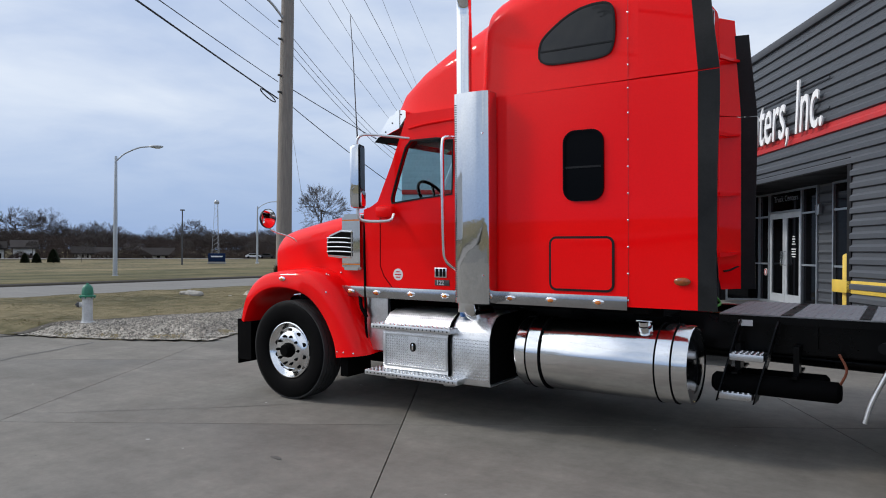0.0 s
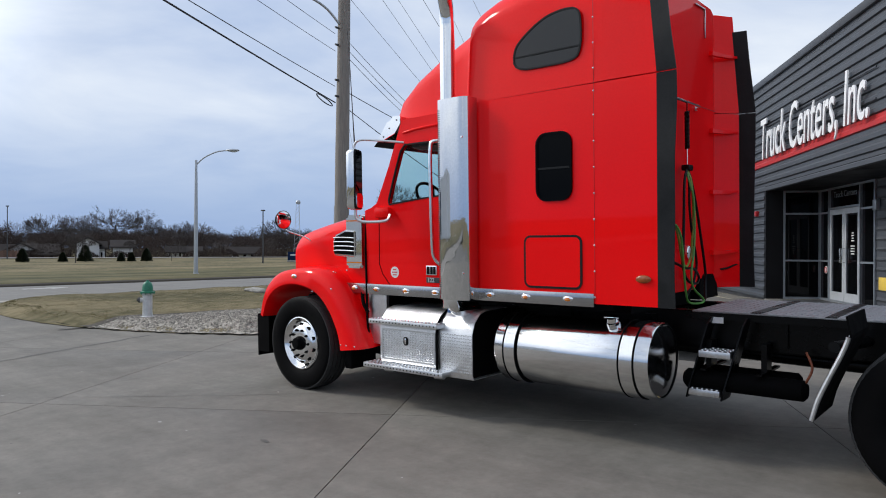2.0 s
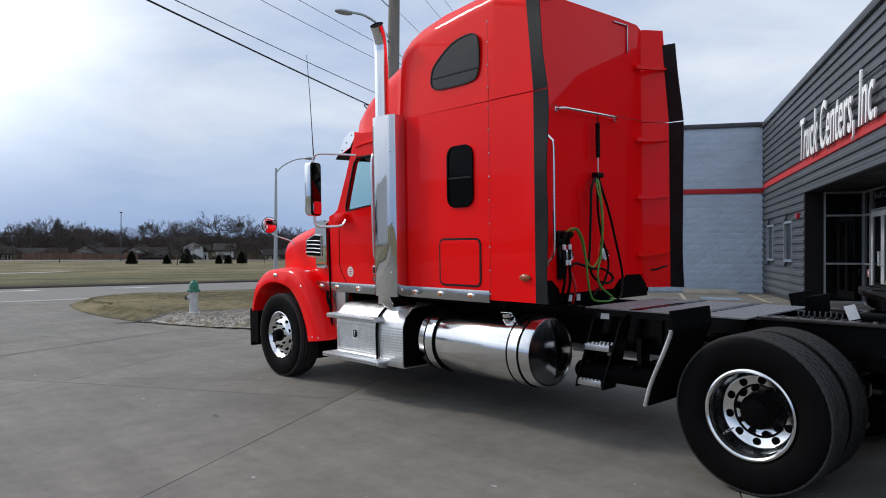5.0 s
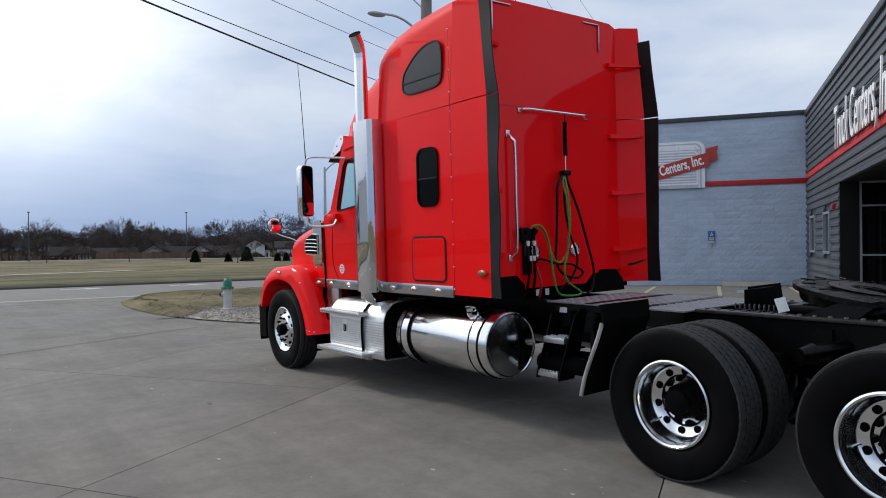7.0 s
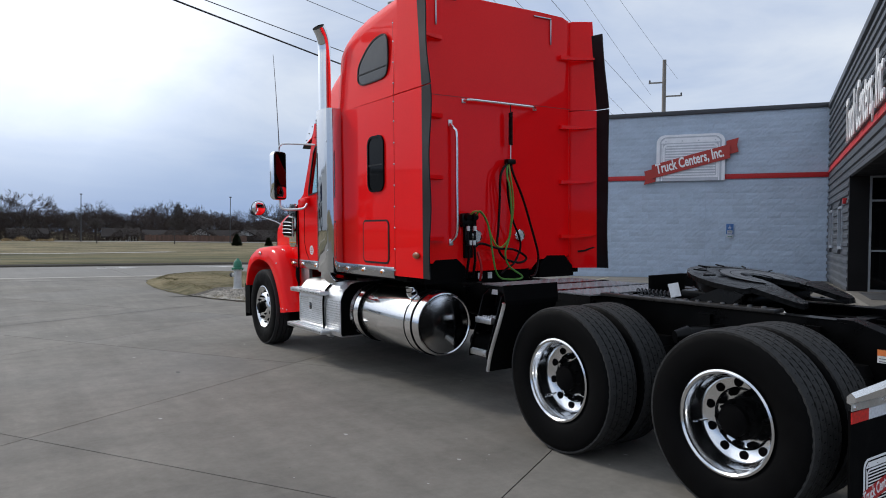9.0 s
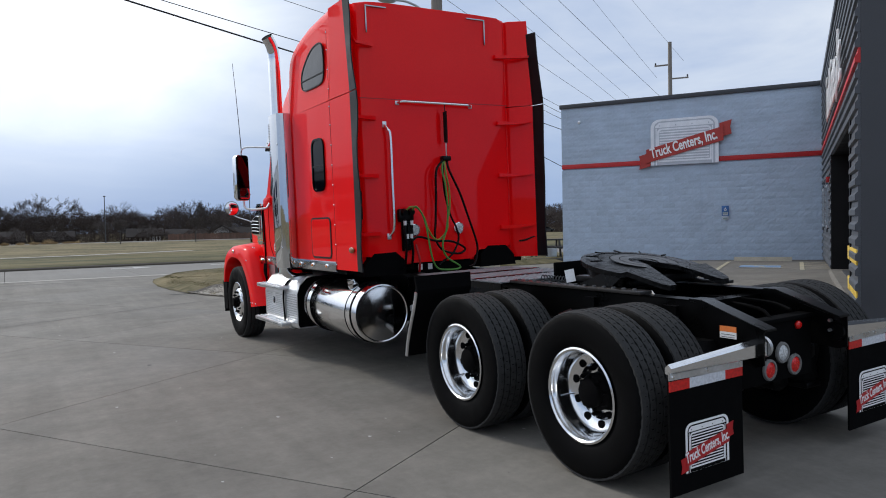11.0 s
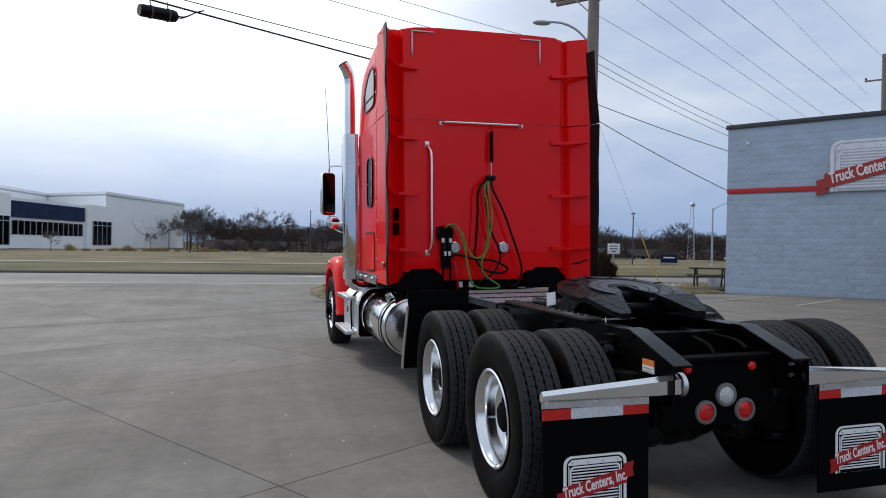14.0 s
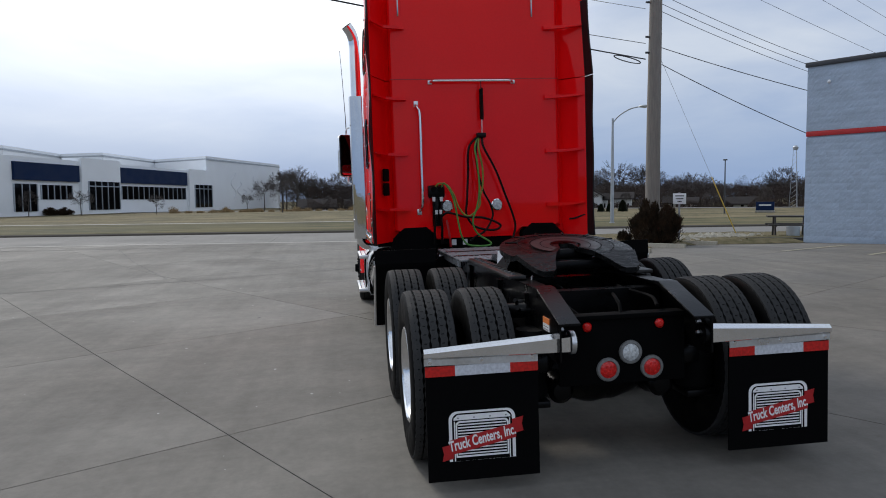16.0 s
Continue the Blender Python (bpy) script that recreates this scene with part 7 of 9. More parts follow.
def build_chassis_side():
    # access steps and air tanks behind the fuel tank
    ac = new("access_steps")
    ac.parent = truck
    for z, x0 in ((0.735, 4.085), (0.440, 4.005)):
        bm = B()
        box(bm, x0, x0 + 0.235, -0.66, -0.47, z - 0.05, z, 0.004)
        for i in range(6):
            for j in range(3):
                cyl(bm, (x0 + 0.025 + i * 0.037, -0.64 + j * 0.06, z), (x0 + 0.025 + i * 0.037, -0.64 + j * 0.06, z + 0.008), 0.013, 0.009, 8)
        part("step_plate", bm, ALU_DULL, ac, "gripped aluminium step")
    for x in (3.985, 4.245):
        bm = B()
        loft(bm, [[(x + dx, y0, z), (x + dx + 0.012, y0, z), (x + dx + 0.012, y1, z), (x + dx, y1, z)] for dx, z, y0, y1 in ((0.0, 0.37, -0.66, -0.48), (0.015, 0.43, -0.665, -0.46), (0.14, 0.93, -0.60, -0.46), (0.15, 0.98, -0.54, -0.46))])
        part("side_plate", bm, BLACK, ac, smooth=False)
    # round hole in the plate: bright ground beyond it painted as a pale disc
    bm = B()
    cyl(bm, (4.03, -0.575, 0.535), (4.046, -0.575, 0.535), 0.036, 0.034, 20)
    part("plate_hole", bm, HOLE_VIEW, ac, "pale disc standing in for bright ground seen through a hole")
    bm = B()
    box(bm, 4.12, 4.22, -0.512, -0.505, 0.93, 0.975)
    part("label_plate", bm, DECAL_WHITE, ac, "small white label", smooth=False)
    at = new("air_tanks")
    at.parent = truck
    for z, y, x0, x1 in ((0.50, -0.56, 3.96, 4.80), (0.50, -0.30, 4.0, 4.7)):
        bm = B()
        lathe(bm, [(0.0, x0 - 0.02), (0.05, x0 - 0.015), (0.075, x0 + 0.01), (0.075, x1 - 0.01), (0.05, x1 + 0.015), (0.0, x1 + 0.02)], 24, "x", (0, y, z))
        part("tank", bm, BLACK_MATT, at, "black air tank")
    for x in (4.12, 4.52):
        bm = B()
        box(bm, x - 0.02, x + 0.02, -0.54, -0.42, 0.56, 0.80)
        box(bm, x - 0.02, x + 0.02, -0.66, -0.2, 0.585, 0.60)
        part("hanger", bm, BLACK, at, smooth=False)
    bm = B()
    tube(bm, curve_pts([(4.80, -0.56, 0.55), (4.84, -0.54, 0.66), (4.79, -0.48, 0.76)], 5), 0.009, 8)
    part("hose", bm, RUST_HOSE, at, "rusty orange air hose")

    def quarter(s):
        q = new("quarter_fender")
        q.parent = truck
        path = curve_pts([(5.19, 0.985, 0), (5.182, 0.955, 0), (5.142, 0.855, 0), (5.078, 0.715, 0), (5.022, 0.58, 0), (4.988, 0.455, 0)], 4)
        bm = B()
        loft(bm, [[(p.x, s * 1.20, p.y), (p.x, s * 0.70, p.y), (p.x + 0.010, s * 0.70, p.y), (p.x + 0.010, s * 1.20, p.y)] for p in path])
        part("fender_sheet", bm, BLACK_MATT, q, "black quarter fender")
        bm = B()
        loft(bm, [[(x, s * y0, z), (x, s * y1, z), (x + 0.012, s * y1, z), (x + 0.012, s * y0, z)] for x, z, y0, y1 in ((5.186, 0.965, 1.19, 0.69), (5.192, 1.0, 1.20, 0.69), (5.172, 1.112, 1.205, 0.68))])
        part("top_flap", bm, BLACK_MATT, q, "stiff black rubber flap", smooth=False)
        bm = B()
        tube(bm, [(p.x - 0.004, s * 1.198, p.y) for p in path], 0.015, 8)
        part("edge_strip", bm, ALU_DULL, q, "bright edge strip")
        for i in range(4):
            bm = B()
            cyl(bm, (5.190, s * (0.78 + 0.12 * i), 0.985), (5.178, s * (0.78 + 0.12 * i), 0.985), 0.009, 0.008, 8)
            part("bolt", bm, ALU_DULL, q)
        bm = B()
        cyl(bm, (5.16, s * 0.42, 0.86), (5.08, s * 1.05, 0.90), 0.035, 0.035, 14)
        part("fender_bracket", bm, BLACK, q)
    both(quarter)
    # fairing on the underside between tank and wheels
    for x in (AX1 - 0.02, AX2 - 0.02):
        for s in (-1, 1):
            bm = B()
            box(bm, x - 0.48, x + 0.48, s * 0.44 - 0.06, s * 0.44 + 0.06, 0.56, 0.66, 0.02)
            arm = part("trailing_arm", bm, BLACK, truck, "black trailing arm")
            bm = B()
            lathe(bm, [(0.0, 0.55), (0.10, 0.55), (0.125, 0.60), (0.105, 0.66), (0.125, 0.72), (0.10, 0.78), (0.0, 0.78)], 18, "z", (x + 0.3, s * 0.42, 0))
            part("air_spring", bm, RUBBER, arm, "black rubber air spring")
    for x, z in ((6.42, 0.86), (7.06, 0.86)):
        bm = B()
        cyl(bm, (x, -0.40, z), (x - 0.10, -0.60, z - 0.02), 0.045, 0.05, 14)
        cyl(bm, (x - 0.1, -0.60, z - 0.02), (x - 0.14, -0.68, z - 0.03), 0.06, 0.04, 14)
        part("brake_chamber", bm, BLACK, truck)


build_chassis_side()


def build_fifth_wheel():
    fw = new("fifth_wheel")
    fw.parent = truck
    fw.location = (0.06, 0.0, 0.0)
    cy, cx, R = 0.06, 6.315, 0.455
    slope = 0.165

    def drop(u):
        """Height of the plate's top: a slight backward lean, then the ramps."""
        z = 1.262 - slope * (u + R)
        if u > 0.22:
            z -= 0.16 * (u - 0.22)
        return z
    # plate outline: round front, V slot, two chamfered ramps
    half = [(R * math.cos(radians(a)), R * math.sin(radians(a))) for a in range(180, 50, -10)]
    half += [(0.22, 0.41), (0.34, 0.375), (0.46, 0.335), (0.495, 0.305), (0.495, 0.235), (0.46, 0.21), (0.34, 0.178), (0.20, 0.125), (0.10, 0.072), (0.05, 0.058), (0.0, 0.052), (-0.03, 0.028)]
    poly = half + [(u, -v) for u, v in half[:0:-1]]
    bm = B()
    prism(bm, poly, "z", -0.034, 0.0)
    for u in (-0.3, -0.1, 0.05, 0.16, 0.18, 0.3, 0.4):
        bmesh.ops.bisect_plane(bm, geom=list(bm.verts) + list(bm.edges) + list(bm.faces), plane_co=(u, 0, 0), plane_no=(1, 0, 0))
    bmesh.ops.triangulate(bm, faces=[f for f in bm.faces if len(f.verts) > 4])
    for v in bm.verts:
        rim = max(0.0, math.hypot(v.co.x, v.co.y) - 0.42) * 0.6 if v.co.x < 0.2 else 0.0
        v.co = Vector((cx + v.co.x, cy + v.co.y, drop(v.co.x) + v.co.z - rim))
    part("top_plate", bm, GREASE, fw, "greasy black forked top plate", angle=12)

    def flat_arc(r0, r1, a0, a1, lift, n=40):
        bm = B()
        rings = []
        for k in range(n + 1):
            a = radians(a0 + (a1 - a0) * k / n)
            rings.append([bm.verts.new((cx + q * math.cos(a), cy + q * math.sin(a), drop(q * math.cos(a)) + lift)) for q in (r0, r1)])
        for p, q in zip(rings, rings[1:]):
            bm.faces.new((p[0], q[0], q[1], p[1]))
        return bm
    bm = B()
    rings = []
    for k in range(21):
        a = radians(82 + 196 * k / 20)
        zt_ = drop(0.41 * math.cos(a)) - 0.02
        rings.append([(cx + q * math.cos(a), cy + q * math.sin(a), zz) for q, zz in ((0.425, zt_), (0.41, zt_ - 0.10), (0.38, zt_ - 0.10), (0.39, zt_))])
    loft(bm, rings)
    part("plate_skirt", bm, BLACK, fw, "deep black skirt under the plate")
    part("wear_ring", flat_arc(0.105, 0.235, 42, 318, 0.0015), WORN, fw, "worn brownish steel ring", smooth=False)
    for rr, wd in ((0.10, 0.007), (0.17, 0.006), (0.24, 0.008), (0.325, 0.007)):
        part("grease_groove", flat_arc(rr, rr + wd, 46, 314, 0.003), RUBBER, fw, smooth=False)
    m = Matrix.Translation((cx, cy, drop(0) - 0.031)) @ pose(0, 0, 0, 0, math.degrees(math.atan(slope)), 0)
    for s in (-1, 1):
        for k in range(3):
            bm = B()
            a = radians(110 + 28 * k)
            p0, p1 = (0.33 * math.cos(a), s * 0.33 * math.sin(a)), (0.42 * math.cos(a), s * 0.42 * math.sin(a))
            tube(bm, [m @ Vector((*p0, 0.031)), m @ Vector((*p1, 0.026))], 0.006, 5)
            part("grease_groove", bm, BLACK, fw)
        bm = B()
        loft(bm, [[m @ Vector(p) for p in ((0.02, s * 0.44, -0.02), (0.20, s * 0.44, -0.02), (0.20, s * 0.36, -0.02), (0.02, s * 0.36, -0.02))], [Vector((6.08, cy + s * 0.45, 1.03)), Vector((6.42, cy + s * 0.45, 1.03)), Vector((6.42, cy + s * 0.34, 1.03)), Vector((6.08, cy + s * 0.34, 1.03))]])
        part("pivot_stand", bm, BLACK, fw)
        sr = new("slide_rail")
        sr.parent = fw
        bm = B()
        box(bm, 5.35, 6.75, s * 0.42 + 0.025 - 0.055, s * 0.42 + 0.025 + 0.055, 1.012, 1.035, 0.003)
        part("rail_plate", bm, WORN, sr)
        bm = B()
        for i in range(14):
            cyl(bm, (5.42 + i * 0.095, s * 0.42 + 0.02, 1.034), (5.42 + i * 0.095, s * 0.42 + 0.02, 1.045), 0.017, 0.013, 8)
        b = part("rail_bolts", bm, DARK_GREY, sr, smooth=False)
        b["kind"] = "stuff"
    bm = B()
    box(bm, 5.95, 6.5, cy - 0.34, cy + 0.34, 1.03, 1.09, 0.01)
    box(bm, 6.1, 6.35, cy - 0.2, cy + 0.2, 1.09, 1.16, 0.02)
    part("cradle", bm, BLACK, fw)
    bm = B()
    box(bm, 5.57, 5.60, -0.17, 0.22, 1.03, 1.165, 0.004)
    part("guard_plate", bm, BLACK_MATT, fw, "upright black guard plate")
    bm = B()
    box(bm, -0.005, 0.005, -0.035, 0.035, -0.05, 0.05, m=pose(5.915, -0.30, 1.085, 12, -22, -50))
    part("warning_label", bm, DECAL_WHITE, fw, "white warning label", smooth=False)
    bm = B()
    pts = [(5.56 + 0.0045 * k, -0.28 + 0.022 * math.cos(k * 0.8), 1.052 + 0.022 * math.sin(k * 0.8)) for k in range(76)]
    tube(bm, pts, 0.005, 5)
    part("coil_hose", bm, DARK_GREY, fw, "coiled black air line")
    for s, lab in ((-1, "white label on the plate"),):
        bm = B()
        box(bm, -0.05, 0.05, -0.003, 0.0, -0.012, 0.012, m=m @ Matrix.Translation((0.44, -0.362, -0.09)) @ pose(0, 0, 0, 0, 20, -22))
        part("plate_label", bm, DECAL_WHITE, fw, lab, smooth=False)


build_fifth_wheel()


def build_tail():
    X = 7.455
    for y, z, m, lab in ((-0.065, 0.572, RED_LENS, "round red tail lamp"), (0.187, 0.572, RED_LENS, "round red tail lamp"), (0.065, 0.661, CLEAR_LENS, "round clear reversing lamp")):
        bm = B()
        lathe(bm, [(0.066, 0.0), (0.066, 0.008), (0.062, 0.014), (0.050, 0.016), (0.046, 0.008)], 32, "x", (X, y, z))
        l = part("tail_lamp", bm, LAMP_RIM, truck, lab)
        bm = B()
        lathe(bm, [(0.0, 0.020), (0.03, 0.019), (0.047, 0.010)], 28, "x", (X, y, z))
        part("lens", bm, m, l)
        bm = B()
        for i in range(6):
            a = radians(60 * i)
            cyl(bm, (X + 0.017, y + 0.022 * math.cos(a), z + 0.022 * math.sin(a)), (X + 0.0205, y + 0.022 * math.cos(a), z + 0.022 * math.sin(a)), 0.009, 0.007, 8)
        part("diodes", bm, m, l)
    for y in (-0.18, 0.235):
        bm = B()
        lathe(bm, [(0.0, 0.024), (0.016, 0.022), (0.026, 0.010), (0.026, 0.0)], 20, "x", (7.452, y, 0.812))
        part("marker_lens", bm, RED_LENS, truck, "small red marker lamp")

    def flap(s):
        f = new("mud_flap")
        f.parent = truck
        f.location = (-0.118, 0.03, -0.012)
        yo, yi = s * 1.125 + 0.01, s * 0.535 + 0.01
        bm = B()
        box(bm, 7.685, 7.697, min(yo, yi), max(yo, yi), 0.088 + (0.03 if s > 0 else 0), 0.70)
        part("rubber_sheet", bm, BLACK_MATT, f, "black rubber sheet", smooth=False)
        # tapered hanger
        bm = B()
        ya, yb = s * 1.13 + 0.01, s * 0.385 + 0.025
        rings = []
        for t in (0, 1):
            y = ya + (yb - ya) * t
            zt_, zb_ = 0.785 + 0.045 * t, 0.735 - 0.012 * t
            d = 0.02 + 0.022 * t
            rings.append([(7.70 + d, y, zb_ + 0.01), (7.70 + d, y, zt_ - 0.02), (7.70, y, zt_), (7.70 - d, y, zt_ - 0.02), (7.70 - d, y, zb_), (7.70, y, zb_ - 0.005)])
        loft(bm, rings)
        part("hanger", bm, ALU, f, "tapered bright steel flap hanger", angle=30)
        bm = B()
        loft(bm, [[(7.700, ya, 0.70), (7.700, ya, 0.742), (7.704, ya, 0.742), (7.704, ya, 0.70)], [(7.700, yi, 0.688), (7.700, yi, 0.735), (7.704, yi, 0.735), (7.704, yi, 0.688)]])
        part("hanger_flange", bm, ALU_DULL, f, smooth=False)
        bm = B()
        cyl(bm, (7.70, yb - s * 0.005, 0.775), (7.70, yb - s * 0.03, 0.775), 0.062, 0.062, 24)
        part("hanger_collar", bm, ALU_DULL if s < 0 else BLACK, f)
        for k, (t0, t1, m) in enumerate(((0, 0.26, REFLECT_RED), (0.26, 0.75, REFLECT_WHITE), (0.75, 1.0, REFLECT_RED))):
            a, b = yo + (yi - yo) * t0, yo + (yi - yo) * t1
            bm = B()
            box(bm, 7.697, 7.702, min(a, b), max(a, b), 0.640, 0.693)
            part("reflector", bm, m, f, "red reflective strip" if m is REFLECT_RED else "white reflective strip", smooth=False)
        for y in (ya - s * 0.03, (ya + yi) / 2, yi + s * 0.03):
            bm = B()
            cyl(bm, (7.704, y, 0.715), (7.710, y, 0.715), 0.010, 0.009, 8)
            part("bolt", bm, ALU, f)
        cy = (yo + yi) / 2
        build_badge("flap_badge", 0.350, 0.262, (-0.172, 0.034), (0.178, 0.104), 0.076, pose(7.6985, cy - 0.008, 0.192 + (0.025 if s > 0 else 0), 0, 0, 90), (BLACK_MATT, BADGE_WHITE, DECAL_RED, BADGE_WHITE), "white grille mark with a red ribbon", 0.0018, f)
    both(flap)
    # decal on the frame rail
    bm = B()
    box(bm, 7.37, 7.48, -0.4005, -0.396, 0.84, 0.872)
    d = part("rail_decal", bm, ORANGE_DECAL, truck, "orange and white warning decal", smooth=False)
    bm = B()
    box(bm, 7.37, 7.48, -0.4005, -0.396, 0.802, 0.839)
    part("decal_text_field", bm, DECAL_WHITE, d, smooth=False)
    for k in range(2):
        bm = B()
        box(bm, 7.38, 7.47, -0.4018, -0.4, 0.808 + 0.015 * k, 0.811 + 0.015 * k)
        part("text_bar", bm, DARK_GREY, d, smooth=False)


build_tail()


for fx, fy, fz in ((0.506, -0.946, 1.268), (0.41, -1.049, 1.254), (0.525, -1.184, 1.09)):
    bm = B()
    bmesh.ops.create_uvsphere(bm, u_segments=10, v_segments=6, radius=0.011, matrix=Matrix.Translation((fx, fy, fz)))
    part("wing_bolt", bm, CHROME, truck, "bright bolt head")

# ---- around the yard ----
def build_hydrant():
    x, y = -6.66, 0.56
    h = thing("fire_hydrant", "weathered white fire hydrant with a green bonnet, standing in gravel", "fire hydrant", pose(x, y, island_z(x, y) - 0.01))
    bm = B()
    lathe(bm, [(0.0, 0.0), (0.125, 0.0), (0.125, 0.03), (0.092, 0.04), (0.086, 0.10), (0.084, 0.42), (0.108, 0.44), (0.108, 0.46), (0.0, 0.46)], 24, "z")
    part("barrel", bm, HYD_WHITE, h)
    bm = B()
    lathe(bm, [(0.0, 0.46), (0.128, 0.46), (0.134, 0.47), (0.134, 0.485), (0.096, 0.50), (0.093, 0.56), (0.086, 0.61), (0.068, 0.65), (0.042, 0.672), (0.026, 0.677), (0.024, 0.70), (0.0, 0.702)], 24, "z")
    part("bonnet", bm, HYD_GREEN, h, "green painted bonnet")
    for k in range(8):
        bm = B()
        c, d = math.cos(k * 0.785), math.sin(k * 0.785)
        cyl(bm, (0.119 * c, 0.119 * d, 0.44), (0.119 * c, 0.119 * d, 0.495), 0.010, 0.010, 6)
        part("bolt", bm, HYD_GREEN, h)
    for a, r in ((225, 0.044),):
        c, d = math.cos(radians(a)), math.sin(radians(a))
        bm = B()
        cyl(bm, (0.07 * c, 0.07 * d, 0.33), (0.125 * c, 0.125 * d, 0.33), r, r, 16)
        o = part("outlet", bm, HYD_WHITE, h)
        bm = B()
        cyl(bm, (0.125 * c, 0.125 * d, 0.33), (0.165 * c, 0.165 * d, 0.33), r * 1.2, r * 1.15, 8)
        cyl(bm, (0.16 * c, 0.16 * d, 0.33), (0.195 * c, 0.195 * d, 0.33), 0.016, 0.016, 5)
        part("outlet_cap", bm, DARK_GREY, o, "dark weathered outlet cap")


build_hydrant()


def street_lamp(x, y, z, height, arm, heading, label, group=""):
    l = thing("street_lamp", label, "street lamp", pose(x, y, z, 0, 0, heading), group)
    bm = B()
    tube(bm, [(0, 0, 0), (0, 0, height * 0.5), (0, 0, height)], [0.11, 0.09, 0.06], 14)
    cyl(bm, (0, 0, 0), (0, 0, 0.12), 0.17, 0.14, 14)
    part("pole", bm, GALV, l)
    bm = B()
    tube(bm, curve_pts([(0, 0, height - 0.25), (arm * 0.25, 0, height + 0.12), (arm * 0.65, 0, height + 0.42), (arm, 0, height + 0.50)], 4), 0.035, 8)
    part("arm", bm, GALV, l)
    bm = B()
    bmesh.ops.create_uvsphere(bm, u_segments=14, v_segments=8, radius=1, matrix=Matrix.Translation((arm + 0.28, 0, height + 0.50)) @ Matrix.Diagonal((0.36, 0.13, 0.075, 1)))
    part("lamp_head", bm, GALV, l)
    bm = B()
    bmesh.ops.create_uvsphere(bm, u_segments=12, v_segments=6, radius=1, matrix=Matrix.Translation((arm + 0.34, 0, height + 0.455)) @ Matrix.Diagonal((0.2, 0.1, 0.06, 1)))
    part("lens", bm, BULB, l)
    return l


street_lamp(-27.29, 13.81, 0.05, 5.92, 1.62, 38, "tall grey street lamp with a curved arm beside the street")
street_lamp(-47.1, 40.5, 0.13, 5.45, 1.7, 55, "grey street lamp farther along the street")


def build_utility_pole():
    px, py = -9.80, 8.13
    base = island_z(px, py) - 0.05
    p = thing("utility_pole", "weathered wooden utility pole carrying cables", "utility pole", pose(px, py, base))
    bm = B()
    tube(bm, [(0, 0, 0), (0.03, 0, 4), (0.07, 0.02, 8), (0.10, 0.03, 11.6), (0.13, 0.04, 16.8)], [0.225, 0.205, 0.18, 0.155, 0.125], 20)
    part("pole", bm, POLE_WOOD, p)
    for z, hd in ((9.36, 38), (10.7, 20)):
        for off in (0, 0.42):
            bm = B()
            box(bm, -1.3, 1.3, off - 0.06, off + 0.06, z - 0.065, z + 0.065, 0.01, m=pose(0.08, -0.2, 0, 0, 0, hd))
            part("crossarm", bm, POLE_WOOD, p)
        for u in (-1.0, -0.55, 0.55, 1.0):
            bm = B()
            lathe(bm, [(0.0, z + 0.06), (0.03, z + 0.06), (0.03, z + 0.12), (0.055, z + 0.13), (0.05, z + 0.17), (0.03, z + 0.18), (0.0, z + 0.19)], 12, "z", pose(0.08, -0.2, 0, 0, 0, hd) @ Vector((u, 0, 0)))
            part("insulator", bm, DARK_GREY, p)
        bm = B()
        m = pose(0.08, -0.14, 0, 0, 0, hd)
        tube(bm, [m @ Vector((0.6, 0.02, z)), m @ Vector((0.0, 0.12, z - 0.6))], 0.02, 6)
        tube(bm, [m @ Vector((-0.6, 0.02, z)), m @ Vector((0.0, 0.12, z - 0.6))], 0.02, 6)
        part("brace", bm, GALV, p)
    # lamp on a bracket
    bm = B()
    d = Vector((-0.31, -1.78, 0)).normalized()
    tube(bm, curve_pts([Vector((0.05, -0.15, 7.85)), d * 0.5 + Vector((0, 0, 8.22)), d * 0.95 + Vector((0, 0, 8.40)), d * 1.4 + Vector((0, 0, 8.42))], 5), 0.035, 8)
    part("lamp_arm", bm, GALV, p, "galvanised lamp arm")
    bm = B()
    bmesh.ops.create_uvsphere(bm, u_segments=14, v_segments=8, radius=1, matrix=Matrix.Translation(d * 1.62 + Vector((0, 0, 8.38))) @ pose(0, 0, 0, 0, 0, math.degrees(math.atan2(d.y, d.x))) @ Matrix.Diagonal((0.30, 0.13, 0.08, 1)))
    part("lamp_head", bm, GALV, p, "grey lamp head")
    for z in (5.72, 6.19, 7.22, 7.72):
        bm = B()
        cyl(bm, (0.05, -0.18, z), (0.05, -0.30, z), 0.035, 0.03, 10)
        part("cable_clamp", bm, DARK_GREY, p)
    bm = B()
    box(bm, -0.03, 0.03, 0.17, 0.23, 0.2, 5.0)
    part("conduit", bm, GALV, p, smooth=False)
    return Vector((px, py, base))


POLE = build_utility_pole()


def cable(name, a, b, sag, r, label, group):
    a, b = Vector(a), Vector(b)
    bm = B()
    n = 24
    tube(bm, [a.lerp(b, i / n) - Vector((0, 0, sag * 4 * (i / n) * (1 - i / n))) for i in range(n + 1)], r, 5)
    return tagged(part(name, bm, WIRE), label, "cable", group)


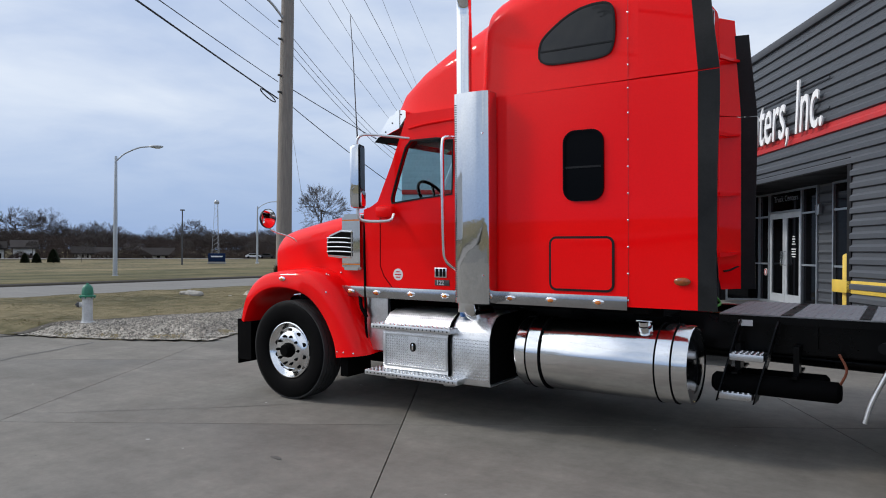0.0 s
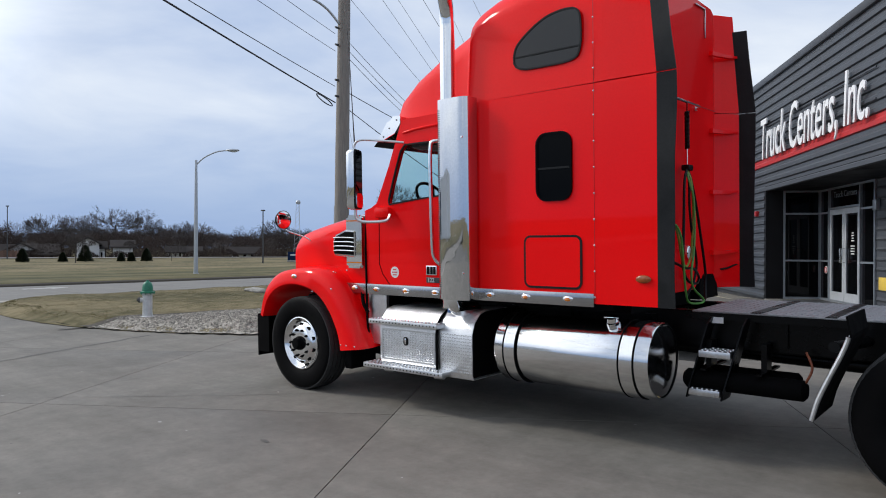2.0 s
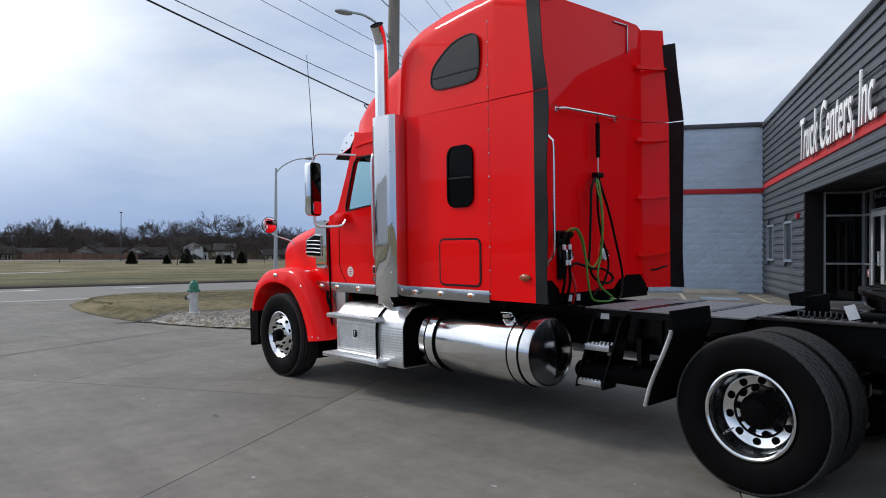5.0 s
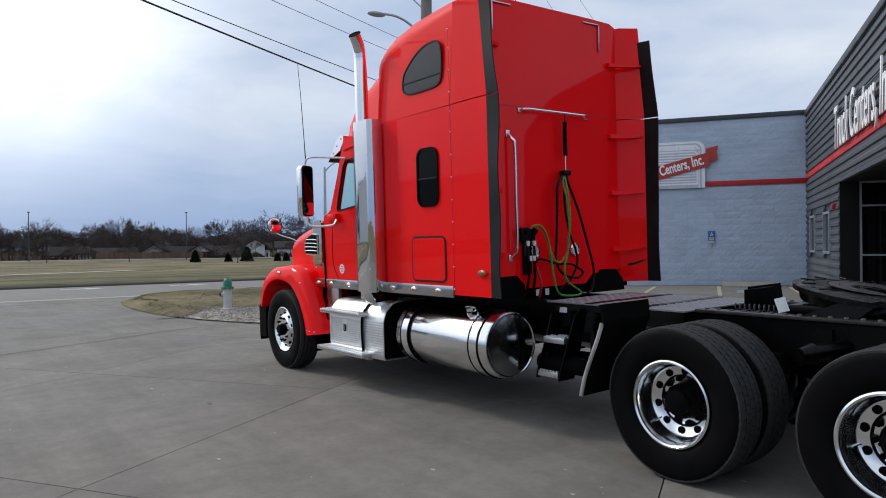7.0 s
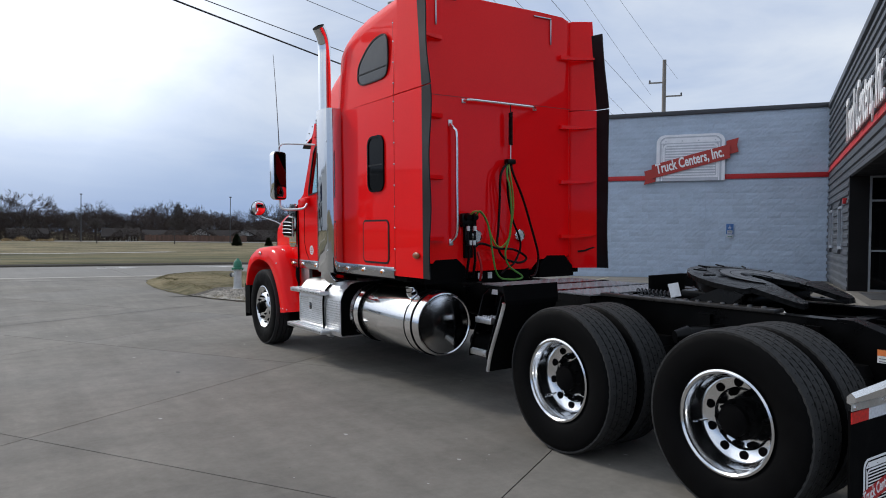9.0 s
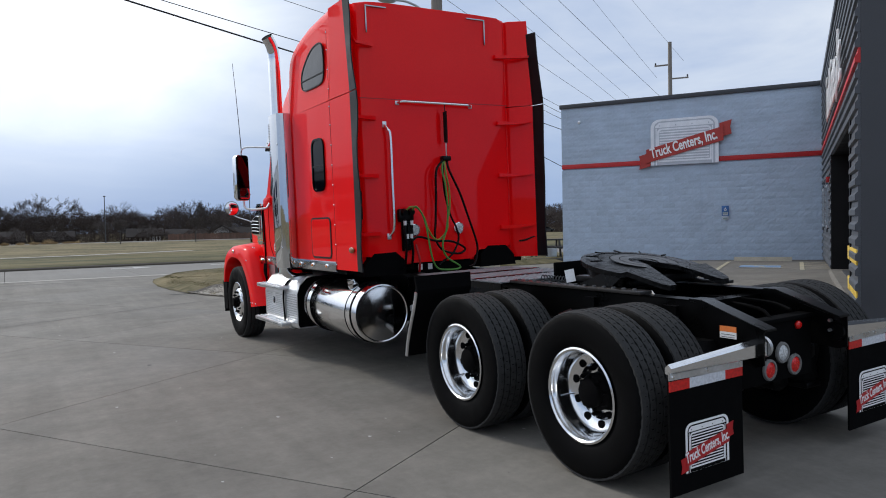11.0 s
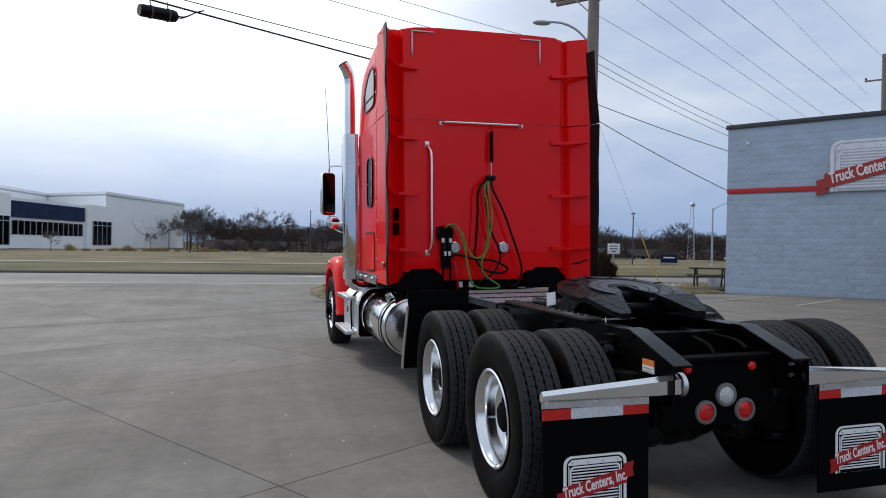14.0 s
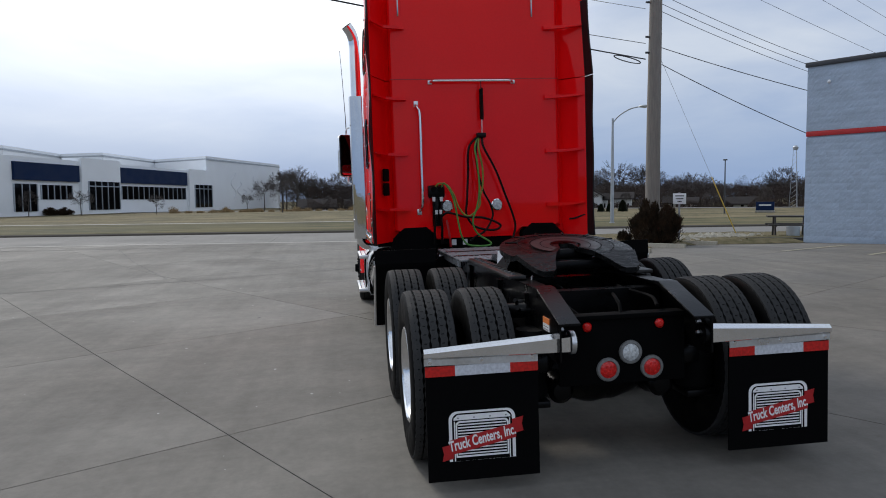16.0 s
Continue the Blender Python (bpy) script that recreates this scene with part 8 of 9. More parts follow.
def build_cables():
    g = "overhead cables"
    P0 = Vector((POLE.x + 0.05, POLE.y - 0.3, 0))
    dirn = Vector((0.485, -0.875, 0)).normalized()
    far = P0 + dirn * 46
    # towards the near side, over the yard
    for z, dz, sag, r, lab in ((5.72, 1.2, 0.32, 0.019, "thick black telephone cable slung over the yard"), (6.19, 0.74, 0.53, 0.010, "thin black cable slung over the yard"), (7.22, 0.43, 0.74, 0.007, "thin black cable slung over the yard"), (7.72, 0.2, 0.74, 0.007, "thin black cable slung over the yard")):
        cable("cable", (P0.x, P0.y, z), (far.x, far.y, z + dz), sag, r, lab, g)
    m = pose(POLE.x + 0.08, POLE.y - 0.2, POLE.z, 0, 0, 20)
    H = Vector((-19.5, 30.5, 0))
    for z in (9.75, 10.9):
        for u in (-1.0, -0.55, 0.55, 1.0):
            a = m @ Vector((u, 0, z))
            if z > 10:
                cable("cable", a, (far.x + u * 1.6, far.y + u * 0.6, z + 0.8), 1.2, 0.007, "thin power line high over the yard", g)
    for z0, z1, du in ((8.85, 5.75, 0.0), (10.2, 6.25, -0.1), (11.0, 6.7, 0.1), (12.45, 8.4, 0.0), (15.0, 10.15, -0.8), (16.3, 11.0, 0.8)):
        cable("cable", (POLE.x + 0.2, POLE.y + 0.1, z0), (H.x + du * 0.8, H.y + du * 0.55, z1), 0.12, 0.010 if z0 == 12.45 else 0.007, "thin power line to the next pole", g)
    # drops to the block wing
    c1, c2 = BUILD @ Vector((-0.2, -WING, 4.75)), BUILD @ Vector((-0.1, -WING + 0.05, 3.42))
    cable("cable", (POLE.x + .11, POLE.y + .2, 6.06), c1, 0.04, 0.012, "black service cable to the block wing", g)
    cable("cable", (POLE.x + .11, POLE.y + .2, 5.56), c2, 0.06, 0.012, "black service cable to the block wing", g)
    for z, dz in ((7.22, -1.8), (7.45, -1.75), (7.72, -1.8)):
        cable("cable", (POLE.x, POLE.y + .1, z), (H.x, H.y, z + dz), 0.65, 0.009, "black cable running on to the next pole", g)
    bm = B()
    tube(bm, [(POLE.x, POLE.y, 6.2), (-13.15, 12.95, 0.15)], 0.005, 5)
    gw = thing("guy_wire", "steel guy wire with a yellow guard tube", "guy wire")
    o = part("wire", bm, GALV, gw)
    bm = B()
    a, b = Vector((POLE.x, POLE.y, 6.2)), Vector((-13.15, 12.95, 0.15))
    tube(bm, [a.lerp(b, 0.66), a.lerp(b, 1.0)], 0.018, 8)
    part("guard", bm, YELLOW, gw, "yellow plastic guard")
    lp = thing("cable_loop", "slack loop of black cable tied beside the pole", "cable")
    bm = B()
    cc = P0 + dirn * 0.85 + Vector((0, 0, 5.62))
    tube(bm, [cc + dirn * (0.62 * math.cos(k * math.pi / 12)) + Vector((0, 0, 0.07 * math.sin(k * math.pi / 12) + 0.03 * math.cos(k * math.pi / 12))) for k in range(25)], 0.016, 6, caps=False)
    part("loop", bm, WIRE, lp)
    # splice closure hung under the telephone cable
    c = Vector((-3.17, -4.04, 5.60))
    s = thing("splice_closure", "black cable splice closure hung from the overhead cable", "splice closure", Matrix.Translation(c) @ pose(0, 0, 0, 0, 3, math.degrees(math.atan2(dirn.y, dirn.x))))
    bm = B()
    lathe(bm, [(0.0, -0.36), (0.07, -0.36), (0.10, -0.33), (0.112, -0.28), (0.112, 0.30), (0.10, 0.34), (0.0, 0.34)], 20, "x")
    part("body", bm, BLACK, s)
    for x in (-0.2, 0.12):
        bm = B()
        lathe(bm, [(0.113, x), (0.122, x), (0.122, x + 0.03), (0.113, x + 0.03)], 20, "x")
        part("band", bm, DARK_GREY, s)
        bm = B()
        tube(bm, [(x + 0.015, 0, 0.11), (x + 0.015, 0, 0.24)], 0.012, 6)
        part("hanger", bm, GALV, s)
    for k in (-0.05, 0.05):
        bm = B()
        tube(bm, curve_pts([(-0.34, k, 0.0), (-0.5, k, 0.02), (-0.75, 0, 0.16), (-0.9, 0, 0.22)], 4), 0.014, 6)
        part("lead", bm, WIRE, s)


build_cables()


def build_far_pole():
    p = thing("power_pole", "tall wooden power pole with crossarms behind the wing", "utility pole", pose(-19.5, 30.5, 0.0))
    bm = B()
    tube(bm, [(0, 0, 0), (0, 0, 12.2)], [0.15, 0.11], 12)
    part("pole", bm, POLE_WOOD, p)
    for z, sg, w in ((10.85, -1, 0.9), (10.0, 1, 1.05)):
        bm = B()
        m = pose(0, 0, 0, 0, 0, 35)
        box(bm, min(0, sg * w), max(0, sg * w), -0.04, 0.04, z - 0.04, z + 0.04, m=m)
        arm = part("crossarm", bm, POLE_WOOD, p, smooth=False)
        bm = B()
        q = m @ Vector((sg * (w - 0.06), 0, z))
        lathe(bm, [(0.0, 0.04), (0.03, 0.04), (0.05, 0.10), (0.05, 0.16), (0.0, 0.2)], 10, "z", q)
        part("insulator", bm, DARK_GREY, arm)


build_far_pole()


def build_rail():
    """Yellow pipe bollards carrying two flat rails by the shop door."""
    r = thing("guard_rail", "yellow painted steel guard rail on pipe posts", "guard rail", BUILD @ pose(0, 0, 0))
    for x, py in ((12.24, 0.10), (13.5, 0.10)):
        w = BUILD @ Vector((x, py, 0))
        z = zg(w.x, w.y)
        bm = B()
        lathe(bm, [(0.0, 1.475), (0.03, 1.470), (0.058, 1.455), (0.075, 1.43), (0.075, z - 0.1)], 20, "z", (x, py, 0))
        part("post", bm, YELLOW, r)
    for z in (0.42, 0.87):
        bm = B()
        box(bm, 12.0, 13.75, -0.03, 0.02, z - 0.02, z + 0.18, 0.008)
        part("rail", bm, YELLOW, r)


build_rail()


def bush(name, x, y, z, r, h, m, label, n, seed, upright=0.7, fleck=0.016):
    """Stems and thousands of small pointed sprays round an uneven outline."""
    rnd = random.Random(seed)
    b = thing(name, label, "shrub", pose(x, y, z))
    bm = B()
    heads = []
    for k in range(26):
        a, q = rnd.uniform(0, 6.28), rnd.random() ** 0.6
        tip = Vector((r * q * math.cos(a), r * q * math.sin(a), h * (1.0 - 0.45 * q * q) * rnd.uniform(0.75, 1.03)))
        heads.append(tip)
        tube(bm, [(0, 0, -0.05), (tip.x * 0.5, tip.y * 0.5, tip.z * 0.4), tip], [0.025, 0.014, 0.004], 5)
    part("stems", bm, BARK, b)
    verts, faces = [], []
    for k in range(n):
        tip = heads[rnd.randrange(26)]
        t = rnd.random() ** 0.75
        c = Vector((tip.x * (0.25 + 0.75 * t ** 0.6), tip.y * (0.25 + 0.75 * t ** 0.6), tip.z * t))
        spread = r * 0.30 * (1.15 - t * 0.85)
        c += Vector((rnd.gauss(0, spread * 0.7), rnd.gauss(0, spread * 0.7), rnd.gauss(0, 0.04)))
        if c.z < 0.02:
            c.z = 0.03
        d = Vector((c.x * 0.5 / r + rnd.uniform(-.5, .5), c.y * 0.5 / r + rnd.uniform(-.5, .5), upright + rnd.uniform(-0.2, 0.6))).normalized() * rnd.uniform(0.05, 0.15) * min(1, h)
        s = Matrix.Rotation(rnd.uniform(0, 6.28), 3, d.normalized()) @ (d.orthogonal().normalized() * fleck)
        o = len(verts)
        verts += [c - s, c + s, c + d]
        faces.append((o, o + 1, o + 2))
    me = bpy.data.meshes.new("foliage")
    me.from_pydata([tuple(v) for v in verts], [], faces)
    me.materials.append(m)
    ob = new("foliage", me)
    ob.parent = b
    return b


bush("shrub", -8.72, 7.72, 0.13, 0.66, 1.36, SHRUB, "large dark brown-green juniper shrub beside the pole", 42000, 1, 0.8, 0.011)
bush("shrub", -9.28, 7.0, 0.14, 0.24, 0.40, SHRUB, "small rounded brown shrub beside the kerb", 7000, 2, 0.4, 0.014)
bush("shrub", -8.25, 7.25, 0.14, 0.27, 0.46, SHRUB, "low rounded brown shrub before the large one", 7000, 3, 0.4, 0.012)


def build_corner_things():
    s = thing("notice_sign", "small white notice on a grey post", "sign", pose(-9.0, 8.62, 0.12, 0, 0, 75))
    bm = B()
    box(bm, -0.025, 0.025, 0.0, 0.04, 0.0, 1.55)
    part("post", bm, GALV, s, smooth=False)
    bm = B()
    box(bm, -0.19, 0.19, -0.012, 0.0, 1.20, 1.52, 0.003)
    part("plate", bm, SIGN_WHITE, s)
    for k, w in enumerate((0.26, 0.22, 0.12)):
        bm = B()
        box(bm, -w / 2, w / 2, -0.016, -0.012, 1.43 - k * 0.085, 1.46 - k * 0.085)
        part("text_bar", bm, DARK_GREY, s, smooth=False)
    t = thing("picnic_table", "weathered dark timber picnic table with fixed benches", "picnic table", pose(-11.05, 13.62, 0.16, 0, 0, 62))
    t.scale = (0.78, 0.78, 0.95)
    for k in range(5):
        bm = B()
        box(bm, -0.9, 0.9, -0.37 + k * 0.15, -0.235 + k * 0.15, 0.70, 0.755, 0.006)
        part("plank", bm, TABLE_WOOD, t)
    for y in (-0.72, 0.58):
        bm = B()
        box(bm, -0.9, 0.9, y, y + 0.14, 0.41, 0.465, 0.006)
        part("bench_plank", bm, TABLE_WOOD, t)
        bm = B()
        box(bm, -0.9, 0.9, y + 0.15 * (-1 if y < 0 else 1), y + 0.14 + 0.15 * (-1 if y < 0 else 1), 0.41, 0.465, 0.006)
        part("bench_plank", bm, TABLE_WOOD, t)
    for x in (-0.6, 0.6):
        for sgn in (-1, 1):
            bm = B()
            prism(bm, [(sgn * 0.20, 0.71), (sgn * 0.36, 0.71), (sgn * 0.74, -0.1), (sgn * 0.56, -0.1)], "x", x - 0.035, x + 0.035)
            part("leg", bm, TABLE_WOOD, t, smooth=False)
        bm = B()
        box(bm, x - 0.03, x + 0.03, -0.85, 0.85, 0.37, 0.42)
        part("cross_brace", bm, TABLE_WOOD, t, smooth=False)
    b = thing("bin", "grey metal bin beside the picnic table", "bin", pose(-10.3, 13.25, 0.14))
    bm = B()
    lathe(bm, [(0.0, 0.0), (0.19, 0.0), (0.22, 0.40), (0.20, 0.40), (0.18, 0.06), (0.0, 0.06)], 20, "z")
    part("drum", bm, GALV, b)
    # kerb stones along the yard's back edge
    for k, (x, y, a) in enumerate(((-7.7, 7.35, 48), (-9.6, 10.15, 52), (-8.9, 8.95, 50), (-6.3, 5.7, 48))):
        s = thing("kerb_stone", "pale concrete kerb stone along the planted bed", "kerb stone", pose(x, y, zg(x, y), 0, 0, a), "kerb stones")
        bm = B()
        prism(bm, [(-0.09, 0), (0.09, 0), (0.06, 0.13), (-0.06, 0.13)], "y", -0.75, 0.75)
        o = part("stone", bm, PALE_KERB, s)
        o.matrix_local = pose(0, 0, 0, 0, 0, 90)
    e = thing("bed_edging", "dark timber edging along the planted bed", "edging", pose(-9.75, 12.15, zg(-9.75, 12.15), 0, 0, 62))
    bm = B()
    box(bm, -0.9, 0.9, -0.08, 0.08, 0, 0.16, 0.01)
    part("timber", bm, TABLE_WOOD, e)


build_corner_things()


def build_stains():
    """Cracks, drips and chips on the paving."""
    rnd = random.Random(8)

    def crack(pts, w, jitter=0.03):
        out = []
        for (x0, y0), (x1, y1) in zip(pts, pts[1:]):
            n = max(2, int(math.hypot(x1 - x0, y1 - y0) / 0.18))
            for i in range(n):
                t = i / n
                out.append((x0 + (x1 - x0) * t + rnd.uniform(-jitter, jitter), y0 + (y1 - y0) * t + rnd.uniform(-jitter, jitter)))
        out.append(pts[-1])
        ws = [w * rnd.uniform(0.4, 1.5) for _ in out]
        strip("crack", out, ws, zg, JOINT, "", "", 0.004, kind="", parent=YARD)
    crack([(-3.0, -9.5), (-4.08, -4.07), (-5.0, -1.4), (-5.43, -0.05)], 0.045)
    crack([(-7.72, -6.41), (-7.85, -5.26), (-7.9, -4.0), (-7.85, -2.8)], 0.022)
    crack([(-13.3, -16.0), (-13.2, -11.0), (-13.5, -6.0), (-13.9, -2.0), (-13.8, -0.3)], 0.10, 0.02)
    crack([(-4.63, -5.14), (-9.0, -7.0), (-12.8, -8.41)], 0.025)
    crack([(-1.8, -3.05), (-0.3, -1.8), (1.0, -0.55)], 0.008, 0.015)
    bm = B()
    for k in range(46):
        x, y = rnd.uniform(-4, 9), rnd.uniform(-6.5, 0.5)
        if rnd.random() < 0.25:
            x, y = 6.2 + rnd.gauss(0, 1.0), -1.9 + rnd.gauss(0, 0.6)
        a, r = rnd.uniform(0, 6.28), rnd.uniform(0.004, 0.016)
        pts = []
        for i in range(6):
            q = a + i * 1.047
            rr = r * rnd.uniform(0.5, 1.3)
            pts.append(bm.verts.new((x + rr * math.cos(q) * 1.6, y + rr * math.sin(q), zg(x, y) + 0.003)))
        bm.faces.new(pts)
    o = part("paint_flecks", bm, FLECK, YARD, smooth=False)
    o["kind"] = "stuff"
    bm = B()
    for k in range(30):
        x, y = rnd.uniform(-3, 9), rnd.uniform(-6.0, 0.5)
        if k == 0:
            x, y, r = 1.331, -2.596, 0.05
        else:
            r = rnd.uniform(0.005, 0.012)
        pts = []
        for i in range(7):
            q = i * 0.898
            rr = r * rnd.uniform(0.6, 1.2)
            pts.append(bm.verts.new((x + rr * math.cos(q) * 1.5, y + rr * math.sin(q) * 0.6, zg(x, y) + 0.0035)))
        bm.faces.new(pts)
    o = part("oil_spots", bm, JOINT, YARD, smooth=False)
    o["kind"] = "stuff"


build_stains()


# ---- far side of the street ----
def tree_mesh(seed, wide, crown):
    """A leafless tree one metre high: limbs forking out to a rounded crown of fine twigs."""
    rnd = random.Random(seed)
    bm = B()
    verts, faces = [], []
    mid = Vector((0, 0, 1 - crown / 2))
    size = Vector((wide / 2, wide / 2, crown / 2))

    def shell(d, k):
        lump = 1 + 0.22 * noise.noise(d * 1.7 + Vector((seed * 3.1, 0, 0)))
        return mid + Vector((d.x * size.x, d.y * size.y, d.z * size.z)) * k * lump

    def turn(d, amount):
        return (d + Vector((rnd.uniform(-1, 1), rnd.uniform(-1, 1), rnd.uniform(-0.8, 1.0))) * amount).normalized()

    def limb(p, q, r0, r1, sides):
        bow = p.lerp(q, 0.5) + Vector((rnd.uniform(-.02, .02), rnd.uniform(-.02, .02), rnd.uniform(-.02, .035)))
        pts = [p, p.lerp(bow, 0.6).lerp(bow.lerp(q, 0.4), 0.4), bow.lerp(q, 0.5), q]
        tube(bm, pts, [r0, r0 * 0.66 + r1 * 0.34, r0 * 0.3 + r1 * 0.7, r1], sides, caps=False)
        return pts
    top = 1 - crown * 0.45
    stem = limb(Vector((0, 0, 0)), Vector((rnd.uniform(-.02, .02), rnd.uniform(-.02, .02), top)), 0.018, 0.009, 6)
    for k in range(8):
        a = k * 2.4 + rnd.uniform(-.3, .3)
        d = Vector((math.cos(a), math.sin(a), rnd.uniform(-0.35, 1.1))).normalized()
        base = stem[1].lerp(stem[3], rnd.uniform(0.1, 1.0))
        n1 = limb(base, shell(d, 0.5), 0.0062, 0.0032, 4)
        for j in range(5):
            d2 = turn(d, 0.55)
            n2 = limb(n1[1 + j % 3], shell(d2, 0.78), 0.0032, 0.0016, 3)
            for i in range(4):
                d3 = turn(d2, 0.42)
                n3 = limb(n2[1 + i % 3], shell(d3, rnd.uniform(0.82, 1.0)), 0.0016, 0.0007, 3)
                for q in range(6):
                    # slender shoots along the branch, each with twigs
                    p0 = n3[0].lerp(n3[3], 0.25 + 0.75 * rnd.random())
                    d4 = turn((d3 + Vector((0, 0, 0.35))).normalized(), 0.75)
                    reach = rnd.uniform(0.03, 0.075)
                    p1 = p0 + d4 * reach
                    w = d4.orthogonal().normalized() * 0.0015
                    o = len(verts)
                    verts.extend((tuple(p0 - w), tuple(p0 + w), tuple(p1)))
                    faces.append((o, o + 1, o + 2))
                    for _ in range(7):
                        st = p0.lerp(p1, rnd.uniform(0.15, 1.0))
                        e = turn(d4, 0.9)
                        w = e.orthogonal().normalized() * 0.0016
                        e = st + e * rnd.uniform(0.015, 0.038)
                        o = len(verts)
                        verts.extend((tuple(st - w), tuple(st + w), tuple(e)))
                        faces.append((o, o + 1, o + 2))
    bmesh.ops.recalc_face_normals(bm, faces=bm.faces)
    wood = bpy.data.meshes.new("trunk")
    bm.to_mesh(wood)
    bm.free()
    wood.materials.append(BARK)
    tw = bpy.data.meshes.new("twigs")
    tw.from_pydata(verts, [], faces)
    tw.materials.append(TWIG)
    return wood, tw


TREES = [tree_mesh(sd, wd, cr) for sd, wd, cr in ((1, 0.80, 0.72), (2, 0.95, 0.66), (3, 0.70, 0.75), (4, 1.05, 0.62), (5, 0.85, 0.78), (6, 0.62, 0.70))]


def tree(x, y, h, k, rot, group="bare trees", label="leafless winter tree with a fine twiggy crown"):
    t = thing("tree", label, "tree", pose(x, y, field_z(x, y) - 0.1, 0, 0, rot), group)
    t.scale = (h, h, h)
    for nm, me in zip(("trunk", "crown"), TREES[k % 6]):
        o = new(nm, me)
        o.parent = t
    return t


def build_treeline():
    rnd = random.Random(21)
    # round the far edge of the field, from south-west to north
    n = 220
    for i in range(n):
        deg = 184.0 - 72 * i / n + rnd.uniform(-0.5, 0.5)
        ang = radians(deg)
        d = rnd.uniform(124, 152)
        x, y = 8 + d * math.cos(ang), -3 + d * math.sin(ang)
        swell = 0.5 + 0.5 * noise.noise((deg * 0.22, 2.0, 0.0))
        top = (2.9 + 3.2 * swell) * rnd.uniform(0.8, 1.15) * d / 135
        if y < -10 and d < 138:
            continue
        tree(x, y, top + 2.2, i * 5 + i // 7, rnd.uniform(0, 360))
    # the tall ones that stand over the rest
    for i, (x, y, top) in enumerate(((-119.5, 41.6, 6.9), (-118.0, 44.6, 6.6), (-117.0, 47.6, 7.2), (-115.6, 51.0, 8.4), (-113.6, 54.4, 8.0), (-124.1, 25.0, 7.3), (-123.0, 28.5, 6.4), (-120.9, 37.1, 5.6),
                                     (-119.4, -0.6, 7.0), (-119.6, 2.6, 7.6), (-122.0, 13.0, 6.6), (-122.8, 20.8, 6.2), (-109.1, 59.6, 6.1), (-107.4, 61.5, 5.8), (-101.0, 73.4, 6.8), (-103.2, 70.1, 5.6), (-118.0, -8.5, 6.2), (-118.8, -5.0, 5.4))):
        tree(x, y, top + 2.2, i, 67 * i, "tall bare trees", "tall leafless winter tree with a broad rounded crown")
    for i in range(20):
        ang = radians(180 - 64 * i / 20 + rnd.uniform(-1.5, 1.5))
        d = rnd.uniform(105, 109)
        x, y = 8 + d * math.cos(ang), -3 + d * math.sin(ang)
        tree(x, y, rnd.uniform(2.2, 3.4), i * 5 + i // 6, rnd.uniform(0, 360))
    # undergrowth: one wide thicket behind the houses, with low scrub among them
    verts, faces = [], []

    def sliver(x, y, z, lo, hi, w0, w1):
        e = Vector((rnd.uniform(-1, 1), rnd.uniform(-1, 1), rnd.uniform(-0.1, 1.3))).normalized() * rnd.uniform(lo, hi)
        w = e.orthogonal().normalized() * rnd.uniform(w0, w1)
        o = len(verts)
        verts.extend(((x - w.x, y - w.y, z - w.z), (x + w.x, y + w.y, z + w.z), (x + e.x, y + e.y, z + e.z)))
        faces.append((o, o + 1, o + 2))
    for i in range(270000):
        deg = 184.0 - 71.4 * rnd.random()
        ang = radians(deg)
        d = 120.5 + (16 if deg > 181.6 else 0) + 13 * rnd.random() ** 1.2 + 2 * noise.noise((deg * 0.35, 7.0, 0.0))
        x, y = 8 + d * math.cos(ang), -3 + d * math.sin(ang)
        lump = 0.5 + 0.5 * noise.noise((deg * 0.55, d * 0.12, 1.0)) + 0.3 * noise.noise((deg * 2.1, d * 0.3, 4.0))
        crest = (2.9 if deg > 163 else 2.1) + 2.7 * lump * (0.75 + 0.25 * (d - 120) / 13)
        z = -2.2 + (crest + 2.2) * rnd.random() ** 0.62
        sliver(x, y, z, 0.2, 0.6, 0.010, 0.024)
    for i in range(100000):
        deg = 181.6 - 69 * rnd.random()
        k = noise.noise((deg * 0.6, 3.0, 2.0))
        k += 0.42 if deg > 160 else 0.22
        if k < 0.0:
            continue
        ang = radians(deg)
        d = rnd.uniform(109.0, 111.0)
        x, y = 8 + d * math.cos(ang), -3 + d * math.sin(ang)
        sliver(x, y, field_z(x, y) + (0.3 + 2.8 * k) * rnd.random(), 0.15, 0.4, 0.008, 0.02)
    me = bpy.data.meshes.new("thicket")
    me.from_pydata(verts, [], faces)
    me.materials.append(THICKET)
    tagged(new("thicket", me), "dense brown winter thicket along the far field edge", "thicket", kind="stuff")
    for x, y, h in ((-63.9, 18.5, 1.2), (-62.8, 21.5, 0.85), (-62.1, 23.2, 1.5), (-60.9, 26.0, 0.8), (-60.5, 26.8, 0.85), (-59.9, 28.0, 1.2), (-110.0, 36.6, 3.2)):
        conifer(x, y, h)
    for x, y, h, k in ((-75.2, 6.9, 3.0, 5), (-73.8, 14.6, 3.2, 5), (-57.7, 20.5, 2.6, 2), (-76.4, -8.0, 4.2, 0), (-101.9, 8.4, 3.4, 5), (-58.2, 29.6, 1.1, 3)):
        tree(x, y, h, k, x * 40, "young lawn trees", "slender young leafless tree on the lawn")


